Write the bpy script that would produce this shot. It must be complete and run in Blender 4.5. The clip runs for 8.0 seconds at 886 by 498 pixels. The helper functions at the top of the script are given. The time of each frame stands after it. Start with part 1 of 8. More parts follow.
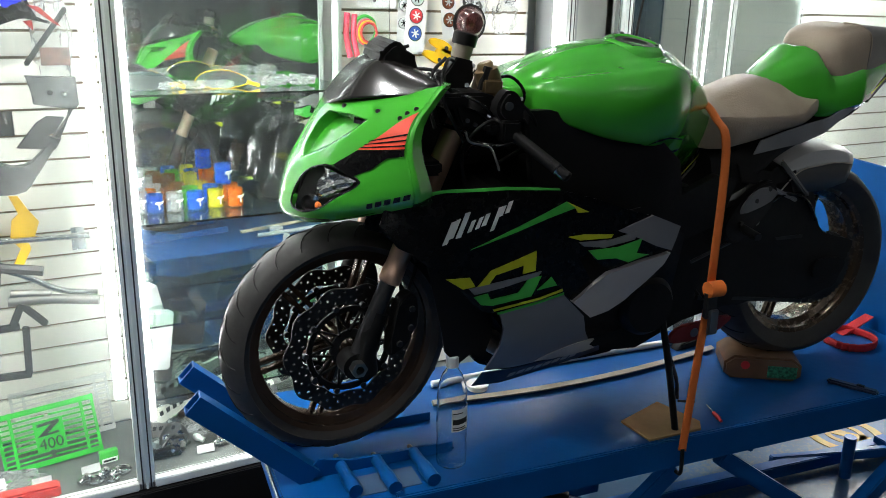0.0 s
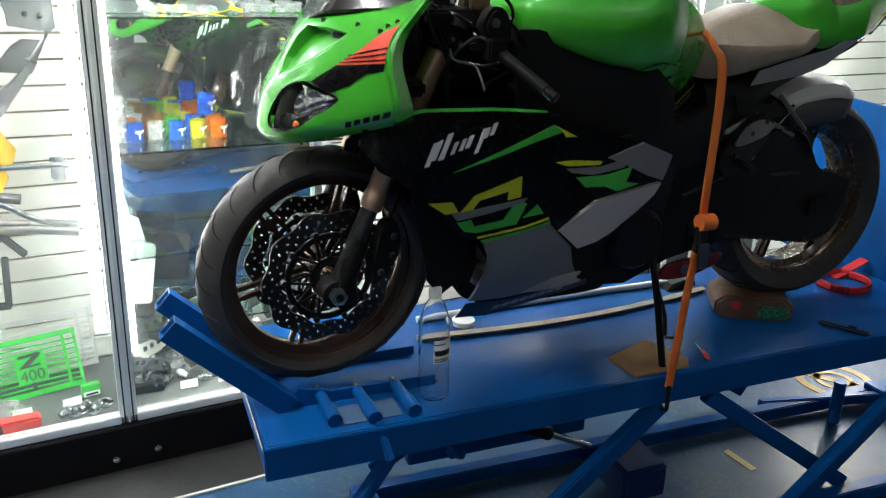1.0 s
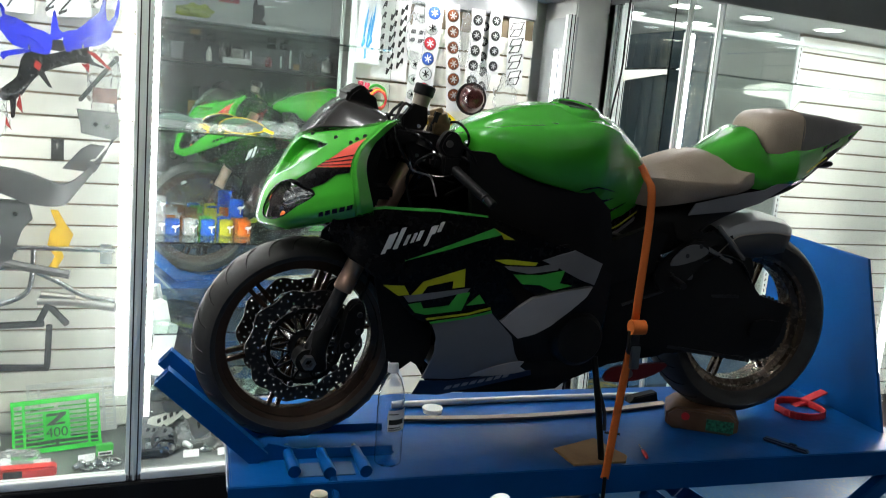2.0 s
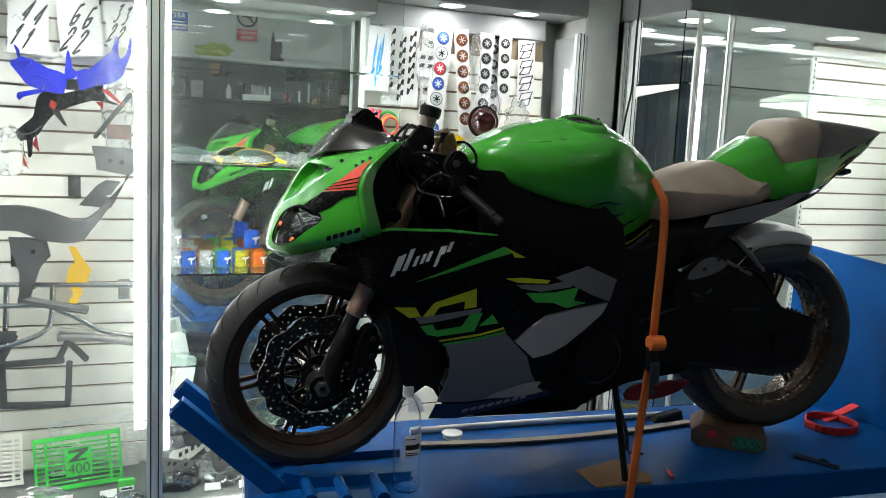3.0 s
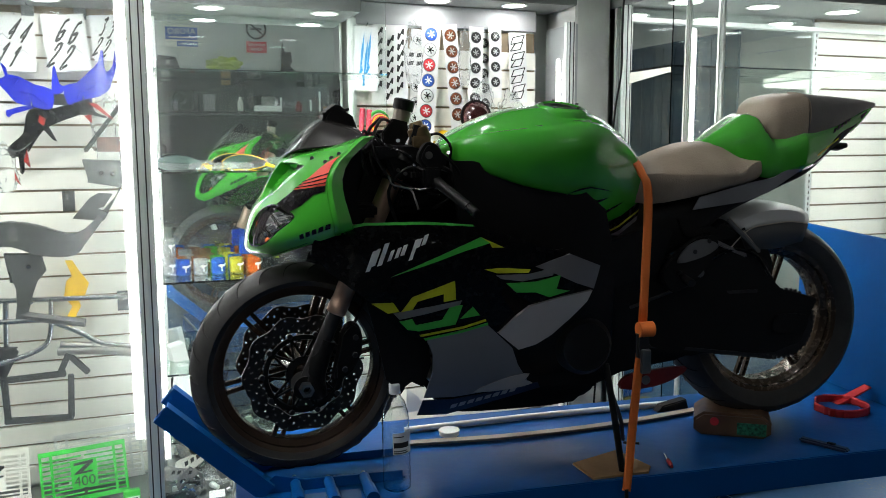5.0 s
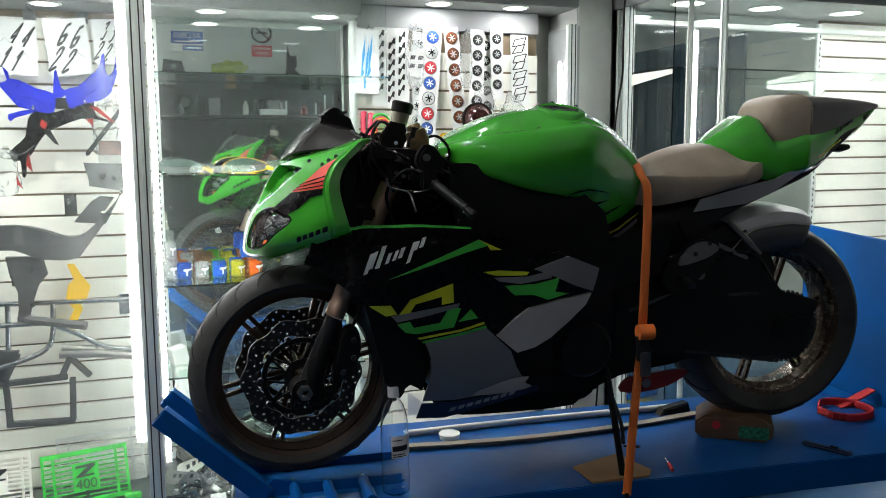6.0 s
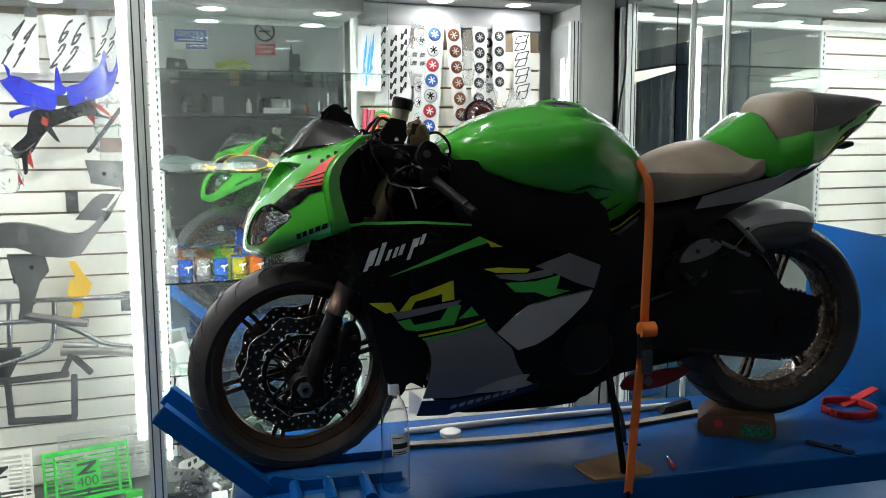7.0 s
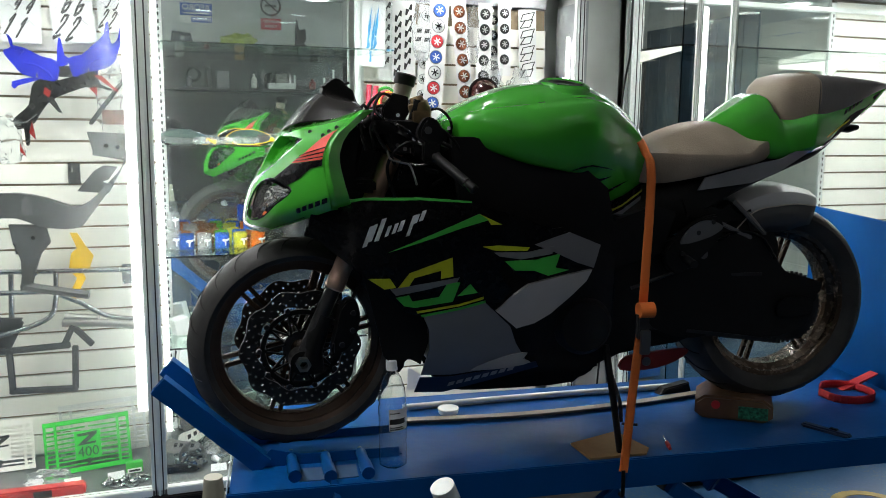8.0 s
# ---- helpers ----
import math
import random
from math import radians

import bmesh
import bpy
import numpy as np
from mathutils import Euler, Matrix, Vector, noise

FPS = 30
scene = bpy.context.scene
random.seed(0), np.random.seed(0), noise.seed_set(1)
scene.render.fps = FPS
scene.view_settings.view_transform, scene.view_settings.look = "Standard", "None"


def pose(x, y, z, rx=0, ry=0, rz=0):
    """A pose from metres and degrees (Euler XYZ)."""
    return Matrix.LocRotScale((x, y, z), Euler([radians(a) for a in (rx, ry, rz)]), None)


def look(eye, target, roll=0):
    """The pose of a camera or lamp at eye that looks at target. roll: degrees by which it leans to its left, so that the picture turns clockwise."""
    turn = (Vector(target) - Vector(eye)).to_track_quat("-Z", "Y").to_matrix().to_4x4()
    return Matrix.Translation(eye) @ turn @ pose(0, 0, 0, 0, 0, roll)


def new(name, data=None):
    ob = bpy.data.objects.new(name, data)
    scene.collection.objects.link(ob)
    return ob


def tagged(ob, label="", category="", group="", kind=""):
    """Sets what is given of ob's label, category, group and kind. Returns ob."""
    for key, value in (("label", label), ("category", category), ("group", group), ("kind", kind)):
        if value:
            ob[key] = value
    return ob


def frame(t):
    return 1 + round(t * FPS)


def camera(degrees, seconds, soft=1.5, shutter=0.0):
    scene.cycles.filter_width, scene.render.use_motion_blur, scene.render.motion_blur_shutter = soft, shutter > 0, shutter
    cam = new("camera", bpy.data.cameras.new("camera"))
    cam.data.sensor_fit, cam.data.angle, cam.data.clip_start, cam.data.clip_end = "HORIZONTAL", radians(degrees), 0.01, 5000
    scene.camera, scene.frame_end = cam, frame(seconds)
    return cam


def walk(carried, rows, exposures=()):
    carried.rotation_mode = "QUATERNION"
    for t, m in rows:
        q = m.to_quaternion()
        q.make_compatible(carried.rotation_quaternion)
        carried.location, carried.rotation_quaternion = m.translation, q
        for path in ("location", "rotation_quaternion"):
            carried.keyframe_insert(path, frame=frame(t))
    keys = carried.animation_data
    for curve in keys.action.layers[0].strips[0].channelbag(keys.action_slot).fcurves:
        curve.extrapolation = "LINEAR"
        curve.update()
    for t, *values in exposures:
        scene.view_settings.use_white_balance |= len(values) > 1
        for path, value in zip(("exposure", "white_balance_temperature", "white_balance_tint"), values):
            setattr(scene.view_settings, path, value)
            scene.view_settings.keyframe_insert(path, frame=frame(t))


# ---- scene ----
EXPO, LED_GLOW, SPOT_GLOW = 0.0, 108.0, 70.0
cam = camera(56.6, 8.0, 0.8, 0.4)
PATH = [
    (0, (0.238, 0.219, 1.624), (1.169, 1.896, 1.053), 1.4),
    (0.5, (0.251, 0.246, 1.609), (1.176, 1.914, 1.005), 1.2),
    (1, (0.289, 0.229, 1.538), (1.209, 1.874, 0.869), 2.2),
    (1.5, (0.350, -0.041, 1.456), (1.187, 1.708, 0.968), 5.3),
    (2, (0.370, -0.239, 1.494), (1.175, 1.562, 1.163), 5.1),
    (3.5, (0.469, -0.243, 1.458), (1.177, 1.609, 1.192), 1.6),
    (4, (0.526, -0.248, 1.455), (1.219, 1.610, 1.192), 0.5),
    (4.5, (0.546, -0.262, 1.445), (1.230, 1.600, 1.186), 0.1),
    (6, (0.588, -0.272, 1.436), (1.246, 1.601, 1.189), -0.3),
    (6.5, (0.587, -0.257, 1.437), (1.241, 1.617, 1.192), -0.2),
    (7, (0.600, -0.267, 1.429), (1.248, 1.608, 1.180), -0.3),
    (7.5, (0.601, -0.276, 1.422), (1.240, 1.600, 1.150), 0.4),
    (8, (0.612, -0.270, 1.423), (1.248, 1.602, 1.124), 0.6),
]
walk(cam, [(t, look(eye, target, roll)) for t, eye, target, roll in PATH],
     [(0.0, EXPO + 0.33), (1.0, EXPO + 0.5), (2.0, EXPO + 0.17), (3.5, EXPO), (8.0, EXPO)])

# ---- world and room light ----
world = bpy.data.worlds.new("world")
scene.world = world
world.use_nodes = True
world.node_tree.nodes["Background"].inputs[0].default_value = (0.6, 0.7, 0.8, 1)
world.node_tree.nodes["Background"].inputs[1].default_value = 0.006


# ---- materials ----
def material(name, colour, rough=0.5, metal=0.0, vary=0.12, scale=6.0, bump=0.0, bump_scale=60.0, coat=0.0, trans=0.0, ior=1.45, emit=0.0, wear=None, alpha=1.0, spec=0.5):
    """A principled material with two scales of colour and roughness variation and a fine relief."""
    m = bpy.data.materials.new(name)
    m.use_nodes = True
    n, l = m.node_tree.nodes, m.node_tree.links
    b = n["Principled BSDF"]
    b.inputs["Roughness"].default_value, b.inputs["Metallic"].default_value = rough, metal
    b.inputs["Coat Weight"].default_value, b.inputs["Transmission Weight"].default_value, b.inputs["IOR"].default_value = coat, trans, ior
    b.inputs["Coat Roughness"].default_value, b.inputs["Specular IOR Level"].default_value = 0.08, spec
    b.inputs["Alpha"].default_value = alpha
    tc = n.new("ShaderNodeTexCoord")
    big, fine = n.new("ShaderNodeTexNoise"), n.new("ShaderNodeTexNoise")
    big.inputs["Scale"].default_value, fine.inputs["Scale"].default_value = scale, bump_scale
    big.inputs["Detail"].default_value, fine.inputs["Detail"].default_value = 5, 4
    l.new(tc.outputs["Object"], big.inputs["Vector"])
    l.new(tc.outputs["Object"], fine.inputs["Vector"])
    ramp = n.new("ShaderNodeValToRGB")
    lo, hi = [max(0, c * (1 - vary)) for c in colour], [min(1, c * (1 + vary)) for c in colour]
    ramp.color_ramp.elements[0].color, ramp.color_ramp.elements[1].color = (*lo, 1), (*hi, 1)
    ramp.color_ramp.elements[0].position, ramp.color_ramp.elements[1].position = 0.3, 0.7
    l.new(big.outputs["Fac"], ramp.inputs["Fac"])
    out = ramp.outputs["Color"]
    if wear:
        mask, mix = n.new("ShaderNodeValToRGB"), n.new("ShaderNodeMix")
        mask.color_ramp.elements[0].position, mask.color_ramp.elements[1].position = wear[1], wear[1] + 0.08
        both = n.new("ShaderNodeMath")
        both.operation = "MULTIPLY_ADD"
        both.inputs[1].default_value = 0.5
        l.new(fine.outputs["Fac"], both.inputs[0])
        half = n.new("ShaderNodeMath")
        half.operation = "MULTIPLY"
        half.inputs[1].default_value = 0.5
        l.new(big.outputs["Fac"], half.inputs[0])
        l.new(half.outputs[0], both.inputs[2])
        l.new(both.outputs[0], mask.inputs["Fac"])
        mix.data_type = "RGBA"
        l.new(mask.outputs["Color"], mix.inputs["Factor"])
        l.new(out, mix.inputs["A"])
        mix.inputs["B"].default_value = (*wear[0], 1)
        out = mix.outputs["Result"]
    l.new(out, b.inputs["Base Color"])
    rr = n.new("ShaderNodeMapRange")
    rr.inputs["To Min"].default_value, rr.inputs["To Max"].default_value = max(0, rough * 0.8), min(1, rough * 1.25)
    l.new(fine.outputs["Fac"], rr.inputs["Value"])
    l.new(rr.outputs["Result"], b.inputs["Roughness"])
    if bump:
        bp = n.new("ShaderNodeBump")
        bp.inputs["Strength"].default_value, bp.inputs["Distance"].default_value = bump, 0.004
        l.new(fine.outputs["Fac"], bp.inputs["Height"])
        l.new(bp.outputs["Normal"], b.inputs["Normal"])
    if emit:
        b.inputs["Emission Color"].default_value, b.inputs["Emission Strength"].default_value = (*colour, 1), emit
    return m


GREEN = material("green_paint", (0.046, 0.345, 0.024), 0.21, coat=0.7, vary=0.06, bump=0.02, bump_scale=25)
BLACK = material("black_gloss_paint", (0.0035, 0.0035, 0.0038), 0.26, spec=0.22, coat=0.12, vary=0.3, scale=3)
BLACKPL = material("black_plastic", (0.0065, 0.0063, 0.0063), 0.5, spec=0.25, vary=0.25, bump=0.05)
GREY = material("grey_paint", (0.185, 0.18, 0.19), 0.30, coat=0.5, vary=0.08)
SILVER = material("silver_grey_paint", (0.46, 0.42, 0.40), 0.16, coat=0.8, vary=0.1)
SEATGREY = material("grey_leatherette", (0.33, 0.262, 0.20), 0.46, vary=0.22, bump=0.35, bump_scale=180)
YELLOW = material("yellow_decal", (0.55, 0.58, 0.02), 0.4)
LIME = material("green_decal", (0.06, 0.46, 0.06), 0.4)
material("dark_red_gloss", (0.26, 0.015, 0.012), 0.2, coat=0.5)
RED = material("red_decal", (0.62, 0.05, 0.02), 0.4)
WHITE = material("white_decal", (0.72, 0.72, 0.72), 0.4)
NAVY = material("navy_decal", (0.012, 0.02, 0.05), 0.4)
RUBBER = material("tyre_rubber", (0.036, 0.0345, 0.033), 0.62, vary=0.3, scale=9, bump=0.12, bump_scale=90)
BRONZE = material("bronze_rim_paint", (0.092, 0.060, 0.044), 0.22, metal=0.5, vary=0.3, scale=8)
STEEL = material("worn_steel", (0.28, 0.27, 0.26), 0.34, metal=1.0, vary=0.2, scale=14)
DARKSTEEL = material("dark_steel", (0.05, 0.05, 0.052), 0.42, metal=0.8, vary=0.3, scale=14)
CHROME = material("chrome", (0.62, 0.63, 0.64), 0.16, metal=1.0, vary=0.06)
FORKGOLD = material("copper_anodised", (0.60, 0.40, 0.30), 0.32, metal=0.8, vary=0.15, scale=12)
ALU = material("aluminium_profile", (0.74, 0.77, 0.75), 0.30, metal=0.35, vary=0.08, scale=5)
BLUE = material("blue_enamel", (0.0016, 0.066, 0.25), 0.30, coat=0.0, vary=0.10, scale=3, bump=0.16, bump_scale=26)
_b = [q for q in BLUE.node_tree.nodes if q.type == "BSDF_PRINCIPLED"][0]
BLUE.node_tree.links.remove(_b.inputs["Roughness"].links[0])
_b.inputs["Roughness"].default_value = 0.30
_b.inputs["Specular IOR Level"].default_value = 0.22
BLUEGLOSS = material("blue_plastic", (0.012, 0.02, 0.42), 0.10, coat=1.0, vary=0.1)
ORANGE = material("orange_webbing", (0.75, 0.17, 0.03), 0.75, bump=0.4, bump_scale=260)
REDWEB = material("red_webbing", (0.55, 0.02, 0.025), 0.7, bump=0.4, bump_scale=260)
CARD = material("cardboard", (0.30, 0.18, 0.085), 0.85, vary=0.15, scale=12, bump=0.1)
WOOD = material("beige_trim", (0.36, 0.31, 0.24), 0.6, vary=0.15)
BLOCKM = material("taped_brown_block", (0.12, 0.065, 0.035), 0.4, vary=0.3, coat=0.3, scale=14)
SLAT = material("white_slat_laminate", (0.82, 0.80, 0.73), 0.38, vary=0.02, scale=3)
GROOVE = material("slat_groove", (0.22, 0.17, 0.11), 0.8)
WALLP = material("white_wall_paint", (0.62, 0.63, 0.62), 0.8, vary=0.06, scale=2, bump=0.1)
CONC = material("painted_concrete", (0.50, 0.51, 0.49), 0.8, vary=0.12, scale=5, bump=0.25, bump_scale=40)
# near black, so that the mirrors reflect a dark room
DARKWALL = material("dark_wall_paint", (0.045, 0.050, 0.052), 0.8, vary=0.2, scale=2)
PLINTH = material("black_laminate", (0.006, 0.006, 0.007), 0.45, spec=0.16, vary=0.3, scale=4)
FLOORM = material("blue_floor_paint", (0.012, 0.054, 0.124), 0.40, vary=0.3, scale=2.2, bump=0.06, wear=((0.066, 0.09, 0.11), 0.53))
GLASS = material("clear_glass", (0.93, 0.98, 0.96), 0.01, trans=1.0, ior=1.45, vary=0.0)
# a film of dust on the panes
_n, _l = GLASS.node_tree.nodes, GLASS.node_tree.links
_out = [q for q in _n if q.type == "OUTPUT_MATERIAL"][0]
_mix, _dust, _noise, _amount = _n.new("ShaderNodeMixShader"), _n.new("ShaderNodeBsdfTranslucent"), _n.new("ShaderNodeTexNoise"), _n.new("ShaderNodeMapRange")
_dust.inputs["Color"].default_value = (0.8, 0.86, 0.84, 1)
_noise.inputs["Scale"].default_value = 3.0
_amount.inputs["To Min"].default_value, _amount.inputs["To Max"].default_value = 0.006, 0.022
_l.new(_noise.outputs["Fac"], _amount.inputs["Value"])
_l.new(_amount.outputs["Result"], _mix.inputs[0])
_l.new(_out.inputs["Surface"].links[0].from_socket, _mix.inputs[1])
_l.new(_dust.outputs[0], _mix.inputs[2])
_l.new(_mix.outputs[0], _out.inputs["Surface"])
CLEARGLASS = material("clean_glass", (0.95, 0.98, 0.97), 0.01, trans=1.0, ior=1.3, vary=0.0)
SHELFGLASS = material("green_edged_glass", (0.72, 0.90, 0.82), 0.02, trans=1.0, ior=1.45, vary=0.0)
PLASTIC = material("clear_plastic", (0.95, 0.96, 0.96), 0.06, trans=1.0, ior=1.3, vary=0.0, bump=0.2, bump_scale=60)
MIRROR = material("silvered_mirror", (0.80, 0.86, 0.84), 0.01, metal=1.0, vary=0.0)
LED = material("led_tube", (1.0, 1.0, 0.985), 0.5, emit=LED_GLOW, vary=0.0)
LED_MAIN = material("led_tube_main", (1.0, 1.0, 0.985), 0.5, emit=LED_GLOW * 1.35, vary=0.0)
LED_SOFT = material("led_tube_soft", (1.0, 1.0, 0.985), 0.5, emit=LED_GLOW * 0.5, vary=0.0)
SPOTM = material("spot_lens", (0.99, 1.0, 0.98), 0.5, emit=SPOT_GLOW, vary=0.0)
ROOMLAMP = material("room_lamp_lens", (0.99, 1.0, 0.98), 0.5, emit=SPOT_GLOW * 5.4, vary=0.0)
PAPER = material("white_card", (0.78, 0.78, 0.77), 0.6, vary=0.03)
INK = material("black_print", (0.02, 0.02, 0.02), 0.5)
BLUEINK = material("blue_print", (0.03, 0.10, 0.42), 0.5)
REDINK = material("red_print", (0.55, 0.03, 0.04), 0.5)
YPLASTIC = material("yellow_plastic", (0.80, 0.48, 0.01), 0.35, coat=0.3)
PINK = material("pink_sleeve", (0.75, 0.06, 0.12), 0.6)
BROWNRED = material("dark_red_paint", (0.16, 0.012, 0.012), 0.4)

# ---- mesh helpers ----
def mesh(name, bm, mat, smooth=True):
    bmesh.ops.recalc_face_normals(bm, faces=bm.faces)
    me = bpy.data.meshes.new(name)
    bm.to_mesh(me)
    bm.free()
    for m in mat if isinstance(mat, (list, tuple)) else [mat]:
        me.materials.append(m)
    if smooth:
        me.polygons.foreach_set("use_smooth", [True] * len(me.polygons))
        me.set_sharp_from_angle(angle=radians(38))
    return me


def thing(name, m=None, label="", category="", group="", kind=""):
    """An Empty that carries the parts of one thing."""
    ob = tagged(new(name), label, category, group, kind)
    ob.empty_display_size = 0.05
    if m is not None:
        ob.matrix_world = m
    return ob


def part(name, bm, mat, parent, label="", smooth=True):
    ob = new(name, mesh(name, bm, mat, smooth))
    ob.parent = parent
    return tagged(ob, label)


def single(name, bm, mat, m=None, label="", category="", group="", kind="", smooth=True):
    ob = tagged(new(name, mesh(name, bm, mat, smooth)), label, category, group, kind)
    if m is not None:
        ob.matrix_world = m
    return ob


def B():
    return bmesh.new()


def box(bm, x, y, z, sx, sy, sz, m=None, bevel=0.0):
    """A box with its centre at x, y, z."""
    made = bmesh.ops.create_cube(bm, size=1.0, matrix=(m or Matrix()) @ Matrix.LocRotScale((x, y, z), None, (sx, sy, sz)))["verts"]
    if bevel:
        es = {e for v in made for e in v.link_edges}
        bmesh.ops.bevel(bm, geom=list(es), offset=bevel, segments=2, affect="EDGES", clamp_overlap=True)
    return bm


def span(bm, x0, x1, y0, y1, z0, z1, m=None, bevel=0.0):
    return box(bm, (x0 + x1) / 2, (y0 + y1) / 2, (z0 + z1) / 2, abs(x1 - x0), abs(y1 - y0), abs(z1 - z0), m, bevel)


def rod(bm, a, b, r0, r1=None, seg=16):
    a, b = Vector(a), Vector(b)
    d = b - a
    m = Matrix.Translation((a + b) / 2) @ d.to_track_quat("Z", "Y").to_matrix().to_4x4()
    bmesh.ops.create_cone(bm, cap_ends=True, segments=seg, radius1=r0, radius2=r0 if r1 is None else r1, depth=d.length, matrix=m)
    return bm


def bar(bm, a, b, w, h, bevel=0.004):
    """A square bar from a to b, h in the upright plane and w across."""
    a, b = Vector(a), Vector(b)
    d = (b - a).normalized()
    side = d.cross(Vector((0, 0, 1)))
    side = side.normalized() if side.length > 1e-4 else Vector((1, 0, 0))
    up = side.cross(d)
    m = Matrix((side, d, up)).transposed().to_4x4()
    m.translation = (a + b) / 2
    return box(bm, 0, 0, 0, w, (b - a).length, h, m, bevel)


def smooth_path(pts, n=6):
    """A Catmull-Rom line through pts."""
    pts = [Vector(p) for p in pts]
    ext = [2 * pts[0] - pts[1]] + pts + [2 * pts[-1] - pts[-2]]
    out = []
    for i in range(1, len(ext) - 2):
        p0, p1, p2, p3 = ext[i - 1:i + 3]
        for k in range(n):
            t = k / n
            out.append(0.5 * (2 * p1 + (p2 - p0) * t + (2 * p0 - 5 * p1 + 4 * p2 - p3) * t * t + (3 * p1 - p0 - 3 * p2 + p3) * t ** 3))
    return out + [pts[-1]]


def tube(bm, pts, r, seg=10, n=5, closed=False, flat=1.0):
    """A round (or flattened) tube along a smooth line through pts."""
    line = smooth_path(list(pts) + ([pts[0]] if closed else []), n) if n > 1 else [Vector(p) for p in pts]
    if closed:
        line = line[:-1]
    rings, ref = [], Vector((0.13, 0.21, 0.97))
    for i, p in enumerate(line):
        a = line[i - 1] if i or closed else p
        b = line[(i + 1) % len(line)] if i + 1 < len(line) or closed else p
        d = (b - a).normalized()
        s = d.cross(ref).normalized()
        u = s.cross(d)
        rad = r[min(len(r) - 1, int(i / len(line) * len(r)))] if isinstance(r, (list, tuple)) else r
        rings.append([bm.verts.new(p + rad * (math.cos(k * math.tau / seg) * s + flat * math.sin(k * math.tau / seg) * u)) for k in range(seg)])
    skin(bm, rings, True, closed)
    if not closed:
        bm.faces.new(rings[0])
        bm.faces.new(rings[-1][::-1])
    return bm


def skin(bm, rings, around=True, closed=False):
    n = len(rings[0])
    for i in range(len(rings) if closed else len(rings) - 1):
        a, b = rings[i], rings[(i + 1) % len(rings)]
        for k in range(n if around else n - 1):
            bm.faces.new((a[k], a[(k + 1) % n], b[(k + 1) % n], b[k]))


def loft(bm, sections, caps=True):
    """Skins closed loops of points, all with the same count."""
    rings = [[bm.verts.new(p) for p in s] for s in sections]
    skin(bm, rings)
    if caps:
        bm.faces.new(rings[0])
        bm.faces.new(rings[-1][::-1])
    return bm


def lathe(bm, profile, m=None, seg=48, closed=False):
    """Turns a profile of (radius, height) about local z. closed: the profile is a loop."""
    m = m or Matrix()
    rings = [[bm.verts.new(m @ Vector((r * math.cos(k * math.tau / seg), r * math.sin(k * math.tau / seg), h))) for k in range(seg)] for r, h in profile]
    skin(bm, rings, True, closed)
    if not closed:
        bm.faces.new(rings[0])
        bm.faces.new(rings[-1][::-1])
    return bm


def prism(bm, outline, y0, y1, m=None, bevel=0.0):
    """An outline of (x, z) drawn through from y0 to y1."""
    m = m or Matrix()
    front = [bm.verts.new(m @ Vector((x, y0, z))) for x, z in outline]
    back = [bm.verts.new(m @ Vector((x, y1, z))) for x, z in outline]
    fs = [bm.faces.new(front), bm.faces.new(back[::-1])]
    n = len(outline)
    for i in range(n):
        fs.append(bm.faces.new((front[i], back[i], back[(i + 1) % n], front[(i + 1) % n])))
    if bevel:
        es = list(fs[0].edges) + list(fs[1].edges)
        bmesh.ops.bevel(bm, geom=es, offset=bevel, segments=2, affect="EDGES", clamp_overlap=True)
    return bm


def rounded(outline, n=4):
    """The outline with its corners drawn into a smooth closed line."""
    pts = [Vector((x, 0, z)) for x, z in outline]
    out = []
    for i, p in enumerate(pts):
        p0, p2, p3 = pts[i - 1], pts[(i + 1) % len(pts)], pts[(i + 2) % len(pts)]
        for k in range(n):
            t = k / n
            q = 0.5 * (2 * p + (p2 - p0) * t + (2 * p0 - 5 * p + 4 * p2 - p3) * t * t + (3 * p - p0 - 3 * p2 + p3) * t ** 3)
            out.append((q.x, q.z))
    return out


def panel(bm, outline, depth, thick=0.004, cell=0.03, flip=1, lift=0.0):
    """A bent sheet: the outline in (x, z), its y from depth(x, z), on the side that flip names."""
    face = bm.faces.new([bm.verts.new((x, 0, z)) for x, z in outline])
    xs, zs = [p[0] for p in outline], [p[1] for p in outline]
    for axis, lo, hi in ((0, min(xs), max(xs)), (2, min(zs), max(zs))):
        for k in range(1, int((hi - lo) / cell) + 1):
            co, no = [0, 0, 0], [0, 0, 0]
            co[axis], no[axis] = lo + k * (hi - lo) / (int((hi - lo) / cell) + 1), 1
            bmesh.ops.bisect_plane(bm, geom=bm.verts[:] + bm.edges[:] + bm.faces[:], plane_co=co, plane_no=no, dist=1e-5)
    for v in bm.verts:
        v.co.y = flip * (depth(v.co.x, v.co.z) - lift)
    bmesh.ops.recalc_face_normals(bm, faces=bm.faces)
    rim = bmesh.ops.extrude_face_region(bm, geom=bm.faces[:])
    for v in rim["geom"]:
        if isinstance(v, bmesh.types.BMVert):
            v.co.y += flip * thick
    return bm

def body(rows, power=2.6, seg=28, lean=0.0):
    """Rows of x, low z, high z, half width: rounded sections along the motorcycle."""
    secs = []
    for x, z0, z1, hw in rows:
        zc, h = (z0 + z1) / 2, (z1 - z0) / 2
        sec = []
        for k in range(seg):
            a = k * math.tau / seg
            c, s = math.cos(a), math.sin(a)
            sec.append((x + lean * s * h, hw * math.copysign(abs(c) ** (2 / power), c), zc + h * math.copysign(abs(s) ** (2 / power), s)))
        secs.append(sec)
    return loft(B(), secs)


